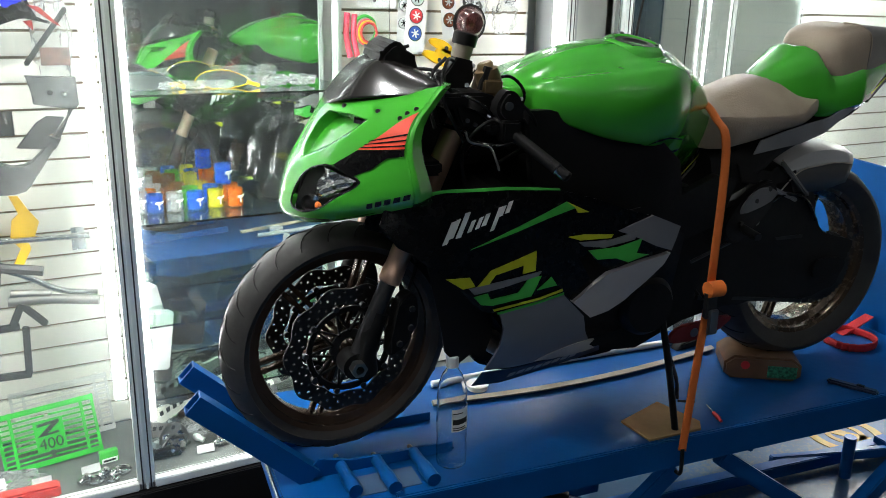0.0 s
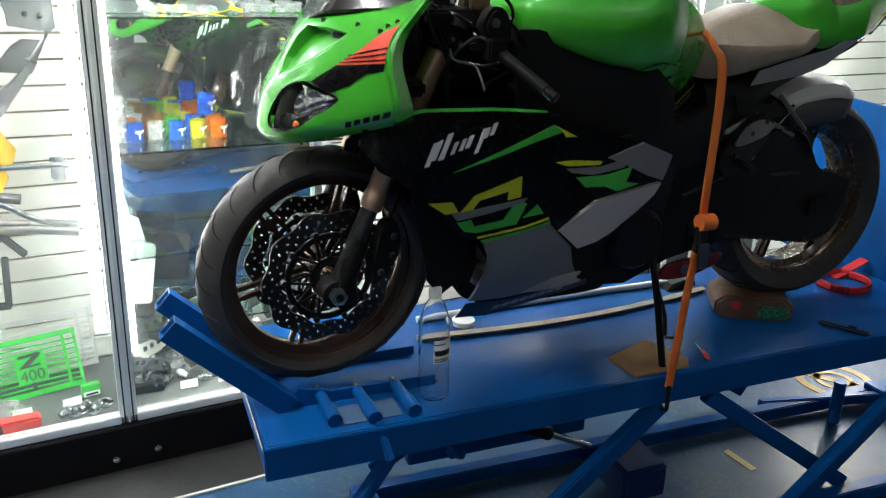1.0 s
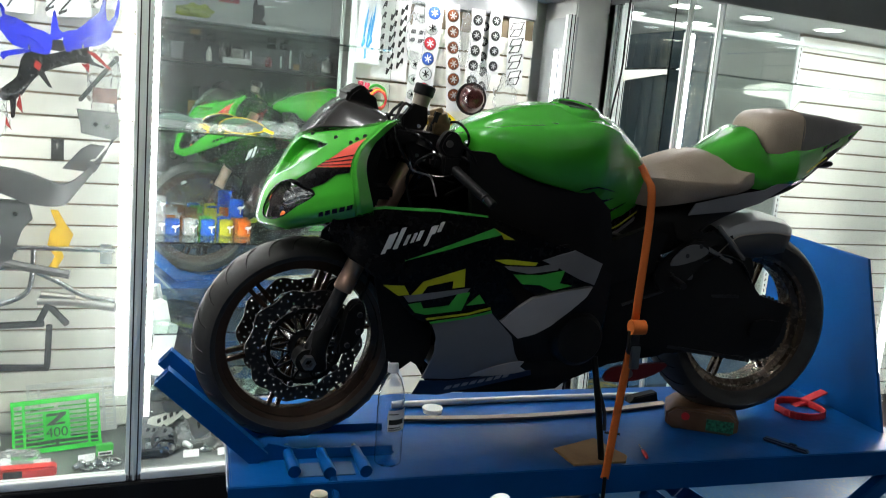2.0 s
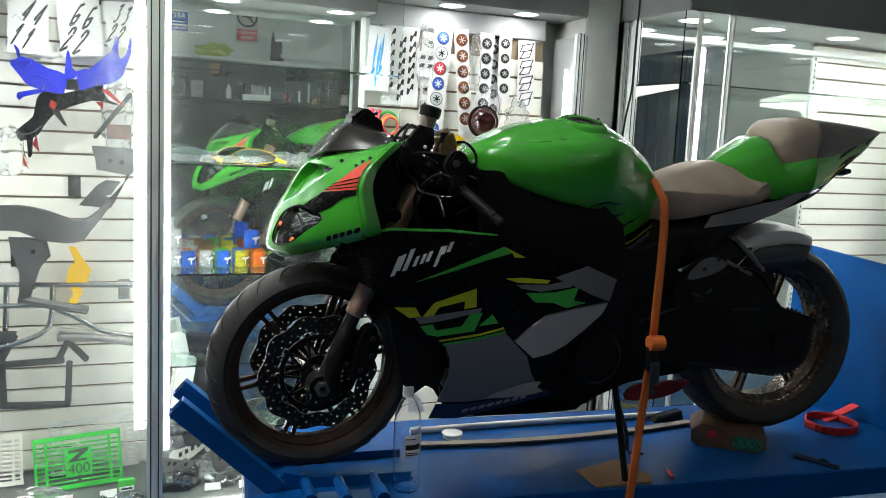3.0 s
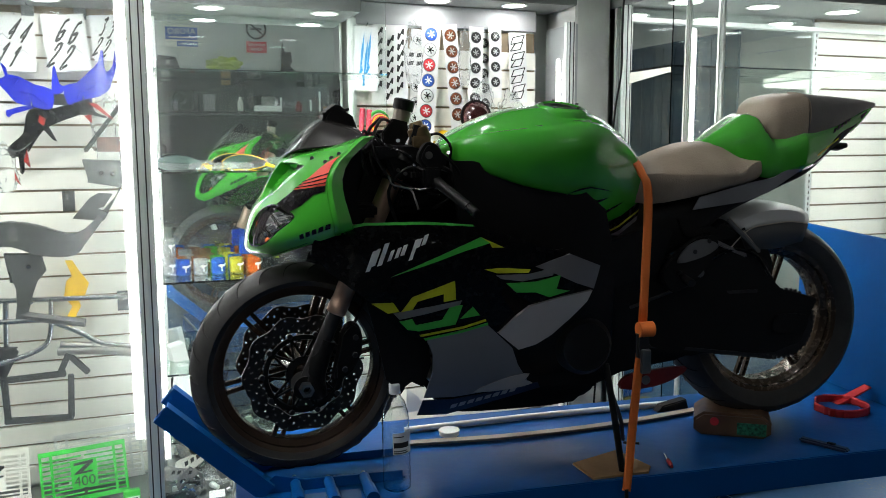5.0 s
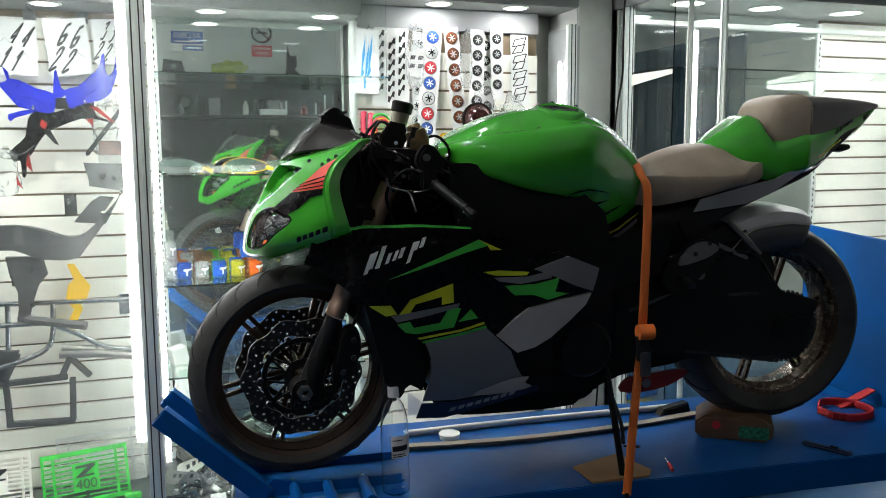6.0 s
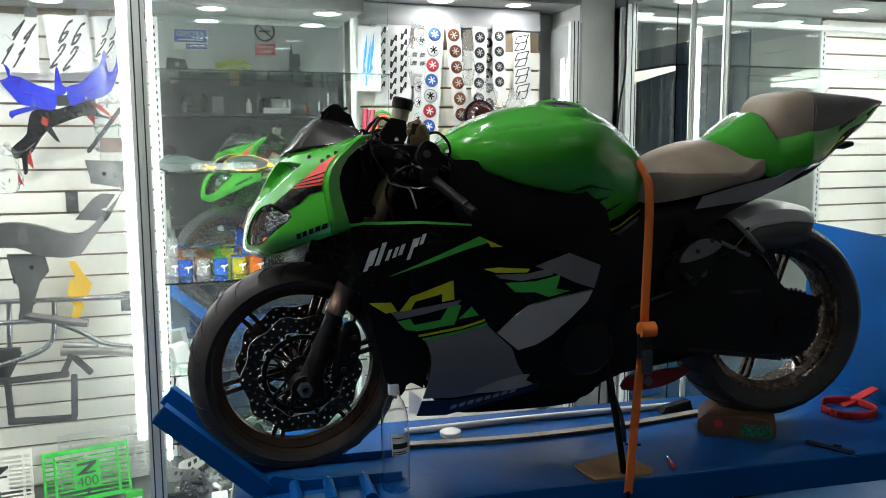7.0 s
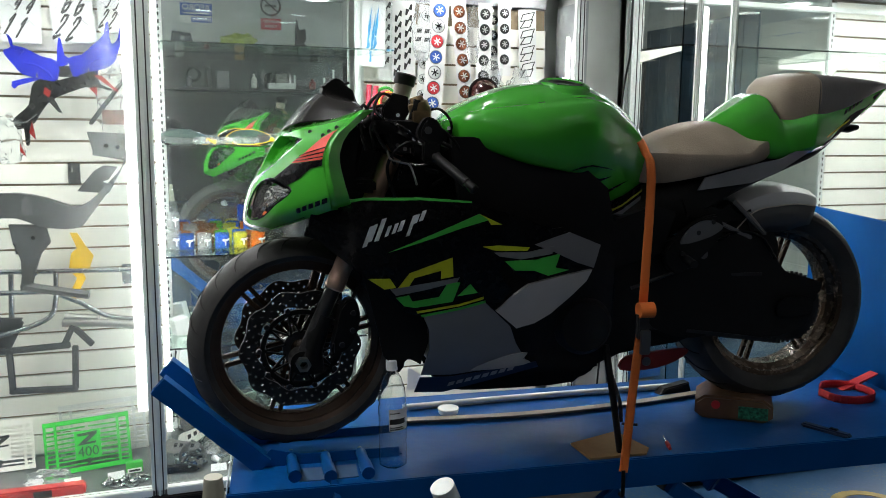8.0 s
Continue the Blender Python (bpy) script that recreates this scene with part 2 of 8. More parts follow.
def dense(rows, n=4):
    """Smoothly fills in between the rows."""
    out = []
    for i in range(len(rows) - 1):
        p0, p1, p2, p3 = rows[max(0, i - 1)], rows[i], rows[i + 1], rows[min(len(rows) - 1, i + 2)]
        for k in range(n):
            t = k / n
            out.append(tuple(0.5 * (2 * b + (c - a) * t + (2 * a - 5 * b + 4 * c - d) * t * t + (3 * b - a - 3 * c + d) * t ** 3) for a, b, c, d in zip(p0, p1, p2, p3)))
    return out + [rows[-1]]


def hull(rows, side, smooth=True):
    """Rows of x, low z, high z, half width, with one half section of (width, height) fractions from below to the top."""
    secs = []
    for x, z0, z1, hw in dense(rows) if smooth else rows:
        pts = [(hw * fy, z0 + (z1 - z0) * fz) for fy, fz in side]
        secs.append([(x, -y, z) for y, z in pts] + [(x, y, z) for y, z in pts[::-1]])
    return loft(B(), secs)


# ---- the room ----
BACK, FRONT = 3.24, 2.76          # back wall and glass line of the long showcase
RBACK, RFRONT = 2.95, 2.56        # the same of the showcase beyond the pillar
CEIL, FLOOR = 3.05, -0.10
CANOPY, RCANOPY = 1.955, 2.03     # undersides of the showcase canopies
HIGH = CANOPY + 0.075             # the same over the sticker board

single("floor", span(B(), -3.0, 6.2, -2.7, 3.4, FLOOR - 0.1, FLOOR), FLOORM, label="blue painted concrete floor, scuffed grey", category="floor", kind="structure")
single("floor_strip", span(B(), -1.6, 2.365, 2.515, FRONT - 0.022, FLOOR + 0.001, FLOOR + 0.006), material("dark_floor_strip", (0.007, 0.007, 0.008), 0.5, vary=0.3, scale=6), label="near-black strip on the floor along the showcase", category="floor", kind="structure")
single("floor_trim", span(B(), -1.6, 2.365, 2.503, 2.515, FLOOR + 0.001, FLOOR + 0.008, bevel=0.001), material("pale_trim", (0.45, 0.45, 0.42), 0.5), label="pale edge trim on the floor", category="trim", kind="structure")
single("ceiling", span(B(), -3.0, 6.2, -2.7, 3.4, CEIL, CEIL + 0.1), WALLP, label="plain white ceiling", category="ceiling", kind="structure")
single("wall_north", span(B(), -3.0, 6.2, 3.3, 3.42, FLOOR, CEIL), WALLP, label="white wall behind the showcases", category="wall", kind="structure")
single("wall_south", span(B(), -3.0, 6.2, -2.82, -2.7, FLOOR, CEIL), DARKWALL, label="near-black shop wall", category="wall", kind="structure")
single("wall_west", span(B(), -3.12, -3.0, -2.82, 3.42, FLOOR, CEIL), DARKWALL, label="near-black side wall", category="wall", kind="structure")
single("wall_east", span(B(), 6.2, 6.32, -2.82, 3.42, FLOOR, CEIL), WALLP, label="white painted side wall", category="wall", kind="structure")
single("wall_pillar", span(B(), 2.375, 2.55, 3.02, 3.3, FLOOR, CEIL, bevel=0.006), CONC, label="grey painted concrete pillar between showcases", category="pillar", kind="structure")


def slatwall(name, x0, x1, y, z0, z1, pitch, label, jitter=0.0):
    """A slatted display board: a backing with separate laminate slats on it."""
    wall = single(name, span(B(), x0, x1, y + 0.012, y + 0.03, z0, z1), GROOVE, label=label, category="slatwall", kind="structure")
    h = pitch - 0.009
    bm = B()
    box(bm, 0, 0, 0, x1 - x0, 0.016, h, bevel=0.0015)
    me = mesh("slat", bm, SLAT)
    n = int((z1 - z0) / pitch)
    for k in range(n):
        s = new("slat", me)
        s.parent = wall
        s.location = ((x0 + x1) / 2, y + 0.004, z0 + pitch * (k + 0.5))
    return wall


PITCH = 0.0837
slatwall("wall_slats", -1.6, 0.585, BACK, 0.0889, CANOPY, PITCH, "white slatted display board lit by led tubes")
slatwall("wall_slats", 1.42, 2.26, BACK - 0.055, 0.0889, 1.93, PITCH, "white slatted display board with hanging sticker strips")
slatwall("wall_slats", 3.66, 5.6, RBACK, 0.076, RCANOPY, 0.081, "empty white slatted display board")

single("header_board", span(B(), 1.42, 2.26, BACK - 0.063, BACK - 0.045, 1.936, HIGH - 0.003, bevel=0.002), material("grey_board", (0.36, 0.37, 0.38), 0.5, vary=0.1, scale=3), label="pale grey header board above the sticker board", category="board", kind="structure")
CANOPYM = material("grey_canopy_paint", (0.16, 0.168, 0.165), 0.6, vary=0.08, scale=4)
# plinth and canopy of the long showcase
single("showcase_plinth", span(B(), -1.6, 2.365, FRONT - 0.02, 3.29, FLOOR, 0.062, bevel=0.004), PLINTH, label="black laminate showcase plinth with small screws", category="plinth", kind="structure")
single("showcase_canopy", span(span(span(B(), -1.6, 1.40, 2.99, 3.29, CANOPY, CANOPY + 0.2, bevel=0.004), 1.402, 2.365, 2.99, 3.29, HIGH, CANOPY + 0.2, bevel=0.004), -1.6, 2.365, FRONT + 0.02, 3.29, CANOPY + 0.204, CANOPY + 0.30), CANOPYM, label="grey showcase canopy with recessed spots", category="canopy", kind="structure")
single("showcase_floor", span(B(), -1.6, 2.365, FRONT, 3.235, 0.066, 0.085), material("grey_showcase_board", (0.10, 0.105, 0.10), 0.45, vary=0.2, scale=6), label="dark grey showcase bottom board", category="board", kind="structure")
for sx, sz in ((0.50, -0.05), (0.632, -0.042)):
    bm = lathe(B(), [(0.012, 0), (0.012, 0.004), (0.006, 0.008)], pose(sx, FRONT - 0.021, sz, 90), 16)
    single("screw_cap", bm, CHROME, label="small bright screw cap on black plinth", category="screw")

# mirror at the back of the middle bay
single("mirror_1", span(B(), 0.60, 1.375, BACK - 0.006, BACK + 0.002, 0.09, CANOPY - 0.004), MIRROR, label="large back mirror in the showcase", category="mirror", kind="structure")


def post(x, y, z0, z1, w=0.03, d=0.04, name="showcase_post"):
    bm = B()
    span(bm, x - w / 2, x + w / 2, y, y + d, z0, z1, bevel=0.003)
    span(bm, x - w / 2 - 0.006, x - w / 2 + 0.002, y + 0.008, y + d - 0.008, z0, z1)
    span(bm, x + w / 2 - 0.002, x + w / 2 + 0.006, y + 0.008, y + d - 0.008, z0, z1)
    span(bm, x - 0.004, x + 0.004, y - 0.004, y + 0.01, z0, z1, bevel=0.001)
    ob = single(name, bm, ALU, label="bright aluminium showcase upright", category="post", kind="structure")
    if w > 0.025:
        for q in (-0.32, 0.30):
            part("gasket", span(B(), x + q * w - 0.0022, x + q * w + 0.0022, y - 0.0015, y + 0.002, z0, z1), DARKSTEEL, ob)
    return ob


post(0.555, FRONT, 0.065, CANOPY + 0.2, 0.042)
post(1.40, BACK - 0.09, 0.087, CANOPY, 0.024, 0.025)
post(2.325, FRONT + 0.2, 0.065, CANOPY, 0.03)
bm = B()
span(bm, -1.6, 0.53, FRONT - 0.004, FRONT + 0.04, 0.064, 0.094, bevel=0.003)
span(bm, 0.58, 2.31, FRONT - 0.004, FRONT + 0.04, 0.064, 0.094, bevel=0.003)
single("showcase_rail", bm, ALU, label="aluminium sliding door rail on plinth", category="rail", kind="structure")
single("wall_side", span(B(), 2.34, 2.365, FRONT + 0.22, 3.235, 0.087, CANOPY - 0.004), material("grey_side_panel", (0.30, 0.32, 0.32), 0.3, vary=0.1), label="mid-grey side panel of the showcase", category="panel", kind="structure")


def pane(name, x0, x1, y, z0, z1, label):
    ob = single(name, span(B(), x0, x1, y, y + 0.005, z0, z1), GLASS, label=label, category="glass", kind="structure")
    ob.visible_shadow = False
    return ob


pane("glass_door_1", -1.0, 0.53, FRONT + 0.012, 0.096, CANOPY + 0.2, "clear sliding glass showcase door")
pane("glass_door_2", 0.58, 1.44, FRONT + 0.024, 0.096, CANOPY + 0.2, "clear sliding glass showcase door")


def shelf(x0, x1, y0, y1, z, label="glass showcase shelf with green edge"):
    ob = single("glass_shelf", span(B(), x0, x1, y0, y1, z, z + 0.007, bevel=0.001), SHELFGLASS, label=label, category="shelf", kind="structure")
    ob.visible_shadow = False
    return ob


SHELF1, SHELF2, SHELF3 = 1.700, 1.333, 0.930
shelf(0.605, 1.47, 2.87, BACK - 0.06, SHELF1)
shelf(0.605, 1.36, 2.85, BACK - 0.01, SHELF2)
shelf(0.605, 1.36, 2.85, BACK - 0.01, SHELF3)


def led_tube(x, y, z0, z1, w=0.022, mat=LED):
    t = thing("led_tube", label="white led tube in aluminium channel", category="lamp")
    part("tube", rod(B(), (x, y, z0), (x, y, z1), w / 2, seg=12), mat, t)
    part("channel", span(B(), x - w * 0.7, x + w * 0.7, y + w * 0.4, y + w * 0.9, z0 - 0.01, z1 + 0.01), ALU, t)
    return t


led_tube(0.507, 2.83, 0.375, CANOPY - 0.02, 0.026, LED_MAIN)
led_tube(0.598, 2.80, 0.30, CANOPY - 0.02, 0.014)
led_tube(2.315, 3.06, 1.1, 1.80, 0.012, LED_SOFT)


def recessed_spot(x, y, z, r=0.045, mat=SPOTM):
    t = thing("recessed_spot", label="round recessed spot lamp in ceiling", category="lamp", group="recessed spots")
    part("lens", lathe(B(), [(0.001, -0.002), (r, -0.002), (r, 0.0), (0.001, 0.0)], pose(x, y, z), 24), mat, t)
    part("ring", lathe(B(), [(r, -0.004), (r + 0.012, -0.004), (r + 0.012, 0.0), (r, 0.0)], pose(x, y, z), 24, closed=True), WALLP, t)
    return t


for x in (-1.1, -0.4, 0.25, 0.825, 1.27, 1.75, 2.1):
    recessed_spot(x, 3.07, CANOPY if x < 1.4 else HIGH)

# ---- showcase beyond the pillar ----
single("showcase_plinth", span(B(), 2.56, 5.6, RFRONT - 0.02, 3.29, FLOOR, 0.075, bevel=0.004), PLINTH, label="black laminate showcase plinth", category="plinth", kind="structure")
single("showcase_canopy", span(B(), 2.56, 5.6, RFRONT - 0.02, 3.29, RCANOPY, RCANOPY + 0.2, bevel=0.004), CANOPYM, label="grey showcase canopy with recessed spots", category="canopy", kind="structure")
single("mirror_2", span(B(), 2.565, 3.62, RBACK - 0.004, RBACK + 0.004, 0.08, RCANOPY - 0.004), MIRROR, label="large back mirror in the showcase", category="mirror", kind="structure")
single("wall_backing", span(B(), 2.56, 5.6, RBACK + 0.032, RBACK + 0.05, 0.08, RCANOPY - 0.002), WALLP, label="white backing board of the showcase", category="board", kind="structure")


def standard(x, y, z0, z1):
    """A slotted shelf standard."""
    bm = B()
    span(bm, x - 0.014, x + 0.014, y - 0.012, y, z0, z1, bevel=0.001)
    ob = thing("shelf_standard", label="white slotted shelf standard on showcase back", category="standard")
    part("channel", bm, ALU, ob)
    bm = B()
    k = z0 + 0.03
    while k < z1 - 0.03:
        span(bm, x - 0.003, x + 0.003, y - 0.0135, y - 0.0115, k, k + 0.014)
        k += 0.028
    part("slots", bm, INK, ob)
    return ob


def bracket(x, y, z, length=0.33):
    bm = prism(B(), [(0, 0), (0, -0.10), (0.045, -0.045), (length, -0.018), (length, 0)], -0.004, 0.004, pose(x, y, z, 0, 0, -90))
    return single("shelf_bracket", bm, SLAT, label="white steel shelf bracket under glass shelf", category="bracket")


for x in (2.583, 3.638):
    standard(x, RBACK, 0.12, RCANOPY - 0.02)
    bracket(x, RBACK - 0.012, 1.742)
standard(0.613, BACK - 0.01, 0.15, CANOPY - 0.02)
shelf(2.58, 5.5, RFRONT + 0.05, RBACK - 0.015, 1.745)
bm = B()
span(bm, 2.58, 5.5, RBACK - 0.03, RBACK - 0.006, 1.965, 1.985, bevel=0.002)
single("showcase_rail", bm, ALU, label="bright aluminium rail across the mirror", category="rail", kind="structure")
led_tube(2.672, RFRONT + 0.03, 1.12, 1.89, 0.028, LED_SOFT)
post(2.80, RFRONT, 0.075, RCANOPY, 0.018, 0.03)
post(2.635, RFRONT - 0.005, 0.075, RCANOPY, 0.014, 0.02)
post(2.575, RFRONT + 0.34, 0.075, RCANOPY, 0.03, 0.03)
pane("glass_door_3", 2.645, 4.2, RFRONT + 0.008, 0.08, RCANOPY, "clear sliding glass showcase door")
for x in (2.75, 3.15, 3.6, 4.1, 4.7):
    recessed_spot(x, 2.75, RCANOPY, 0.06)

# ---- room lamps over the lift, seen in the mirrors too ----
for x, y in ((-0.75, 1.75), (0.15, 1.95)):
    recessed_spot(x, y, CEIL, 0.085, ROOMLAMP)
for x, y in ((1.25, 2.35),):
    recessed_spot(x, y, CEIL, 0.07)
for x, y in ((-1.2, -1.4), (2.9, -1.5)):
    recessed_spot(x, y, CEIL, 0.045)
# fill lamps on the camera's side, added to brighten the machine's near side
for x, y, r in ((-0.7, -0.2, 0.048), (0.2, -1.6, 0.036), (2.3, -0.9, 0.026)):
    recessed_spot(x, y, CEIL, r, ROOMLAMP)

# ---- far side of the shop, seen in the mirrors ----
single("wall_frieze", span(B(), -3.0, 6.2, -2.70, -2.68, 2.2, CEIL), WALLP, label="pale upper band of the shop wall", category="wall", kind="structure")
door = single("door_1", span(B(), 6.17, 6.196, -2.66, -0.7, FLOOR, 2.55), material("dark_blue_door_paint", (0.035, 0.085, 0.14), 0.45, vary=0.2, scale=3), label="dark blue painted shop door leaf", category="door", kind="structure")
for k in range(9):
    part("door_rib", span(B(), 6.162, 6.172, -2.6 + 0.21 * k, -2.585 + 0.21 * k, FLOOR + 0.05, 2.5), bpy.data.materials["dark_blue_door_paint"], door)
# unseen tube, added out of view to light the right-hand slats
led_tube(4.28, 2.70, 0.2, 1.9, 0.03)
for k in range(20):
    part("wall_board", span(B(), 6.184, 6.199, -0.66, 3.2, FLOOR + 0.02 + 0.125 * k, FLOOR + 0.137 + 0.125 * k, bevel=0.002), SLAT, bpy.data.objects["wall_east"])
single("wall_ledge", span(B(), -3.0, 6.15, -2.68, -2.42, 2.19, 2.22, bevel=0.003), WALLP, label="pale ledge along the far wall", category="ledge", kind="structure")
side = single("glass_end", span(B(), 2.553, 2.558, RFRONT, RBACK, 0.08, RCANOPY), CLEARGLASS, label="clear glass end of the showcase beside the pillar", category="glass", kind="structure")
side.visible_shadow = False
single("black_cable", tube(B(), [(2.59, 2.56, 2.06), (2.45, 2.53, 2.13), (2.32, 2.52, 2.08), (2.304, 2.52, 1.983), (2.300, 2.52, 1.837), (2.299, 2.52, 1.701), (2.277, 2.52, 1.564), (2.262, 2.53, 1.30), (2.27, 2.56, 0.9), (2.29, 2.66, 0.3), (2.30, 2.68, FLOOR + 0.004)], 0.004, 8), BLACKPL, label="thin black cable hanging beside the pillar", category="cable")
# ---- motorcycle lift ----
BIKE = Matrix.Translation((0.986, 2.056, 0.4505)) @ pose(0, 0, 0, -0.35, -0.55, -7.4)
LIFT = Matrix.Translation((0.986, 2.056, 0.462)) @ pose(0, 0, 0, 0, -0.9, -7.4)
lift = thing("motorcycle_lift", LIFT, "blue enamelled steel motorcycle lift table, raised on scissor legs", "lift table")
part("tabletop", span(B(), -0.215, 2.12, -0.25, 0.42, -0.09, 0.0, bevel=0.006), BLUE, lift)
def box_tube(bm, a, b, w, h, wall=0.004, depth=0.09):
    """A square tube from a to b, open at a."""
    a, b = Vector(a), Vector(b)
    d = (b - a).normalized()
    side, up = Vector((0, 1, 0)), d.cross(Vector((0, 1, 0))).normalized()
    def loop(p, g):
        return [bm.verts.new(p + side * (sx * (w / 2 - g)) + up * (sz * (h / 2 - g))) for sx, sz in ((-1, -1), (1, -1), (1, 1), (-1, 1))]
    rings = [loop(b, 0), loop(a, 0), loop(a, wall), loop(a + d * depth, wall)]
    skin(bm, rings)
    bm.faces.new(rings[0])
    bm.faces.new(rings[-1])
    return bm


for s in (-0.09, 0.085):
    part("wheel_chock", box_tube(B(), (-0.398, s, 0.262), (-0.125, s, 0.006), 0.04, 0.055), BLUE, lift)
    part("chock_side", prism(B(), [(-0.16, 0.0), (0.26, 0.0), (0.26, 0.03), (-0.02, 0.03), (-0.105, 0.052)], s - 0.005, s + 0.005, bevel=0.001), BLUE, lift)
part("chock_floor", span(B(), -0.15, 0.27, -0.083, 0.078, 0.0, 0.006), BLUE, lift)
for u, v0, v1 in ((-0.05, -0.075, -0.215), (0.045, -0.10, -0.235), (0.147, -0.095, -0.235)):
    clamp = part("clamp_pipe", rod(B(), (u, v0, 0.022), (u + 0.004, (v0 + v1) / 2, 0.020), 0.015, seg=16), BLUE, lift)
    part("pipe_socket", rod(B(), (u + 0.004, (v0 + v1) / 2 - 0.004, 0.020), (u + 0.008, v1, 0.018), 0.018, seg=16), BLUE, clamp)
    part("threaded_rod", rod(B(), (u, v0 + 0.03, 0.022), (u, v0, 0.022), 0.007, seg=10), STEEL, clamp)
part("crank_lever", bar(B(), (0.06, -0.24, 0.01), (0.075, -0.285, -0.075), 0.022, 0.012, 0.003), BLUE, lift)
part("slot_plate", span(B(), -0.03, 0.13, -0.215, -0.13, 0.0, 0.003), material("grey_blue_plate", (0.06, 0.11, 0.2), 0.4), lift)
part("table_lip", span(B(), -0.22, 2.12, -0.262, -0.250, -0.085, 0.004, bevel=0.003), BLUE, lift)
part("worn_edge", span(B(), -0.2235, -0.2205, -0.25, 0.40, -0.010, 0.0025), material("bare_steel_edge", (0.45, 0.47, 0.48), 0.45, metal=0.3), lift)
part("ramp_flap", prism(B(), [(-0.12, -0.02), (0.62, -0.02), (0.60, 0.62), (0.075, 0.60)], -0.006, 0.006, pose(2.06, 0, 0, 0, 0, 90), 0.002), BLUE, lift)
for name, a, b, w, h in (("scissor_leg", (0.885, -0.235, -0.10), (0.36, -0.245, -0.53), 0.035, 0.055), ("scissor_leg", (1.045, -0.235, -0.10), (1.64, -0.245, -0.53), 0.035, 0.05), ("scissor_leg", (2.02, -0.22, -0.10), (1.33, -0.31, -0.535), 0.04, 0.06),
                         ("scissor_leg", (0.98, 0.33, -0.10), (0.20, 0.33, -0.53), 0.035, 0.06), ("scissor_leg", (1.08, 0.36, -0.11), (1.75, 0.36, -0.53), 0.035, 0.06), ("base_rail", (0.10, 0.20, -0.525), (2.45, 0.21, -0.56), 0.05, 0.05),
                         ("base_rail", (0.12, -0.26, -0.525), (2.35, -0.30, -0.56), 0.05, 0.05), ("cross_bar", (1.74, 0.25, -0.54), (2.40, 0.11, -0.54), 0.03, 0.04), ("cross_bar", (0.15, -0.24, -0.53), (0.15, 0.21, -0.53), 0.05, 0.05),
                         ("cross_bar", (2.25, -0.30, -0.53), (2.25, 0.21, -0.53), 0.05, 0.05), ("strut", (1.35, -0.10, -0.05), (1.30, 0.0, -0.24), 0.03, 0.03), ("strut", (0.25, -0.16, -0.09), (0.36, -0.05, -0.27), 0.03, 0.03), ("strut", (0.42, -0.14, -0.09), (0.33, -0.04, -0.27), 0.03, 0.03),
                         ("strut", (0.22, 0.02, -0.29), (0.80, 0.02, -0.29), 0.035, 0.045), ("foot_pedal", (0.10, -0.22, -0.10), (-0.30, -0.36, -0.52), 0.035, 0.03)):
    part(name, bar(B(), a, b, w, h), BLUE, lift)
part("leg_pin", rod(B(), (1.98, 0.11, -0.58), (1.98, 0.112, -0.41), 0.022, seg=16), BLUE, lift)
cyl = part("hydraulic_ram", rod(B(), (0.40, -0.05, -0.13), (0.66, -0.02, -0.28), 0.022, seg=18), BLACKPL, lift)
part("ram_rod", rod(B(), (0.66, -0.02, -0.28), (0.82, 0.0, -0.37), 0.011, seg=12), CHROME, cyl)
part("pump_box", span(B(), 0.90, 1.06, -0.10, 0.08, -0.55, -0.43, bevel=0.012), material("dark_blue_pump", (0.006, 0.02, 0.09), 0.45), lift)

# ---- the motorcycle ----
moto = thing("motorcycle", BIKE, "green, black and grey sport motorcycle strapped on blue lift", "motorcycle")
AX = pose(0, 0, 0, 90)           # turns lathe axis z to run across the motorcycle


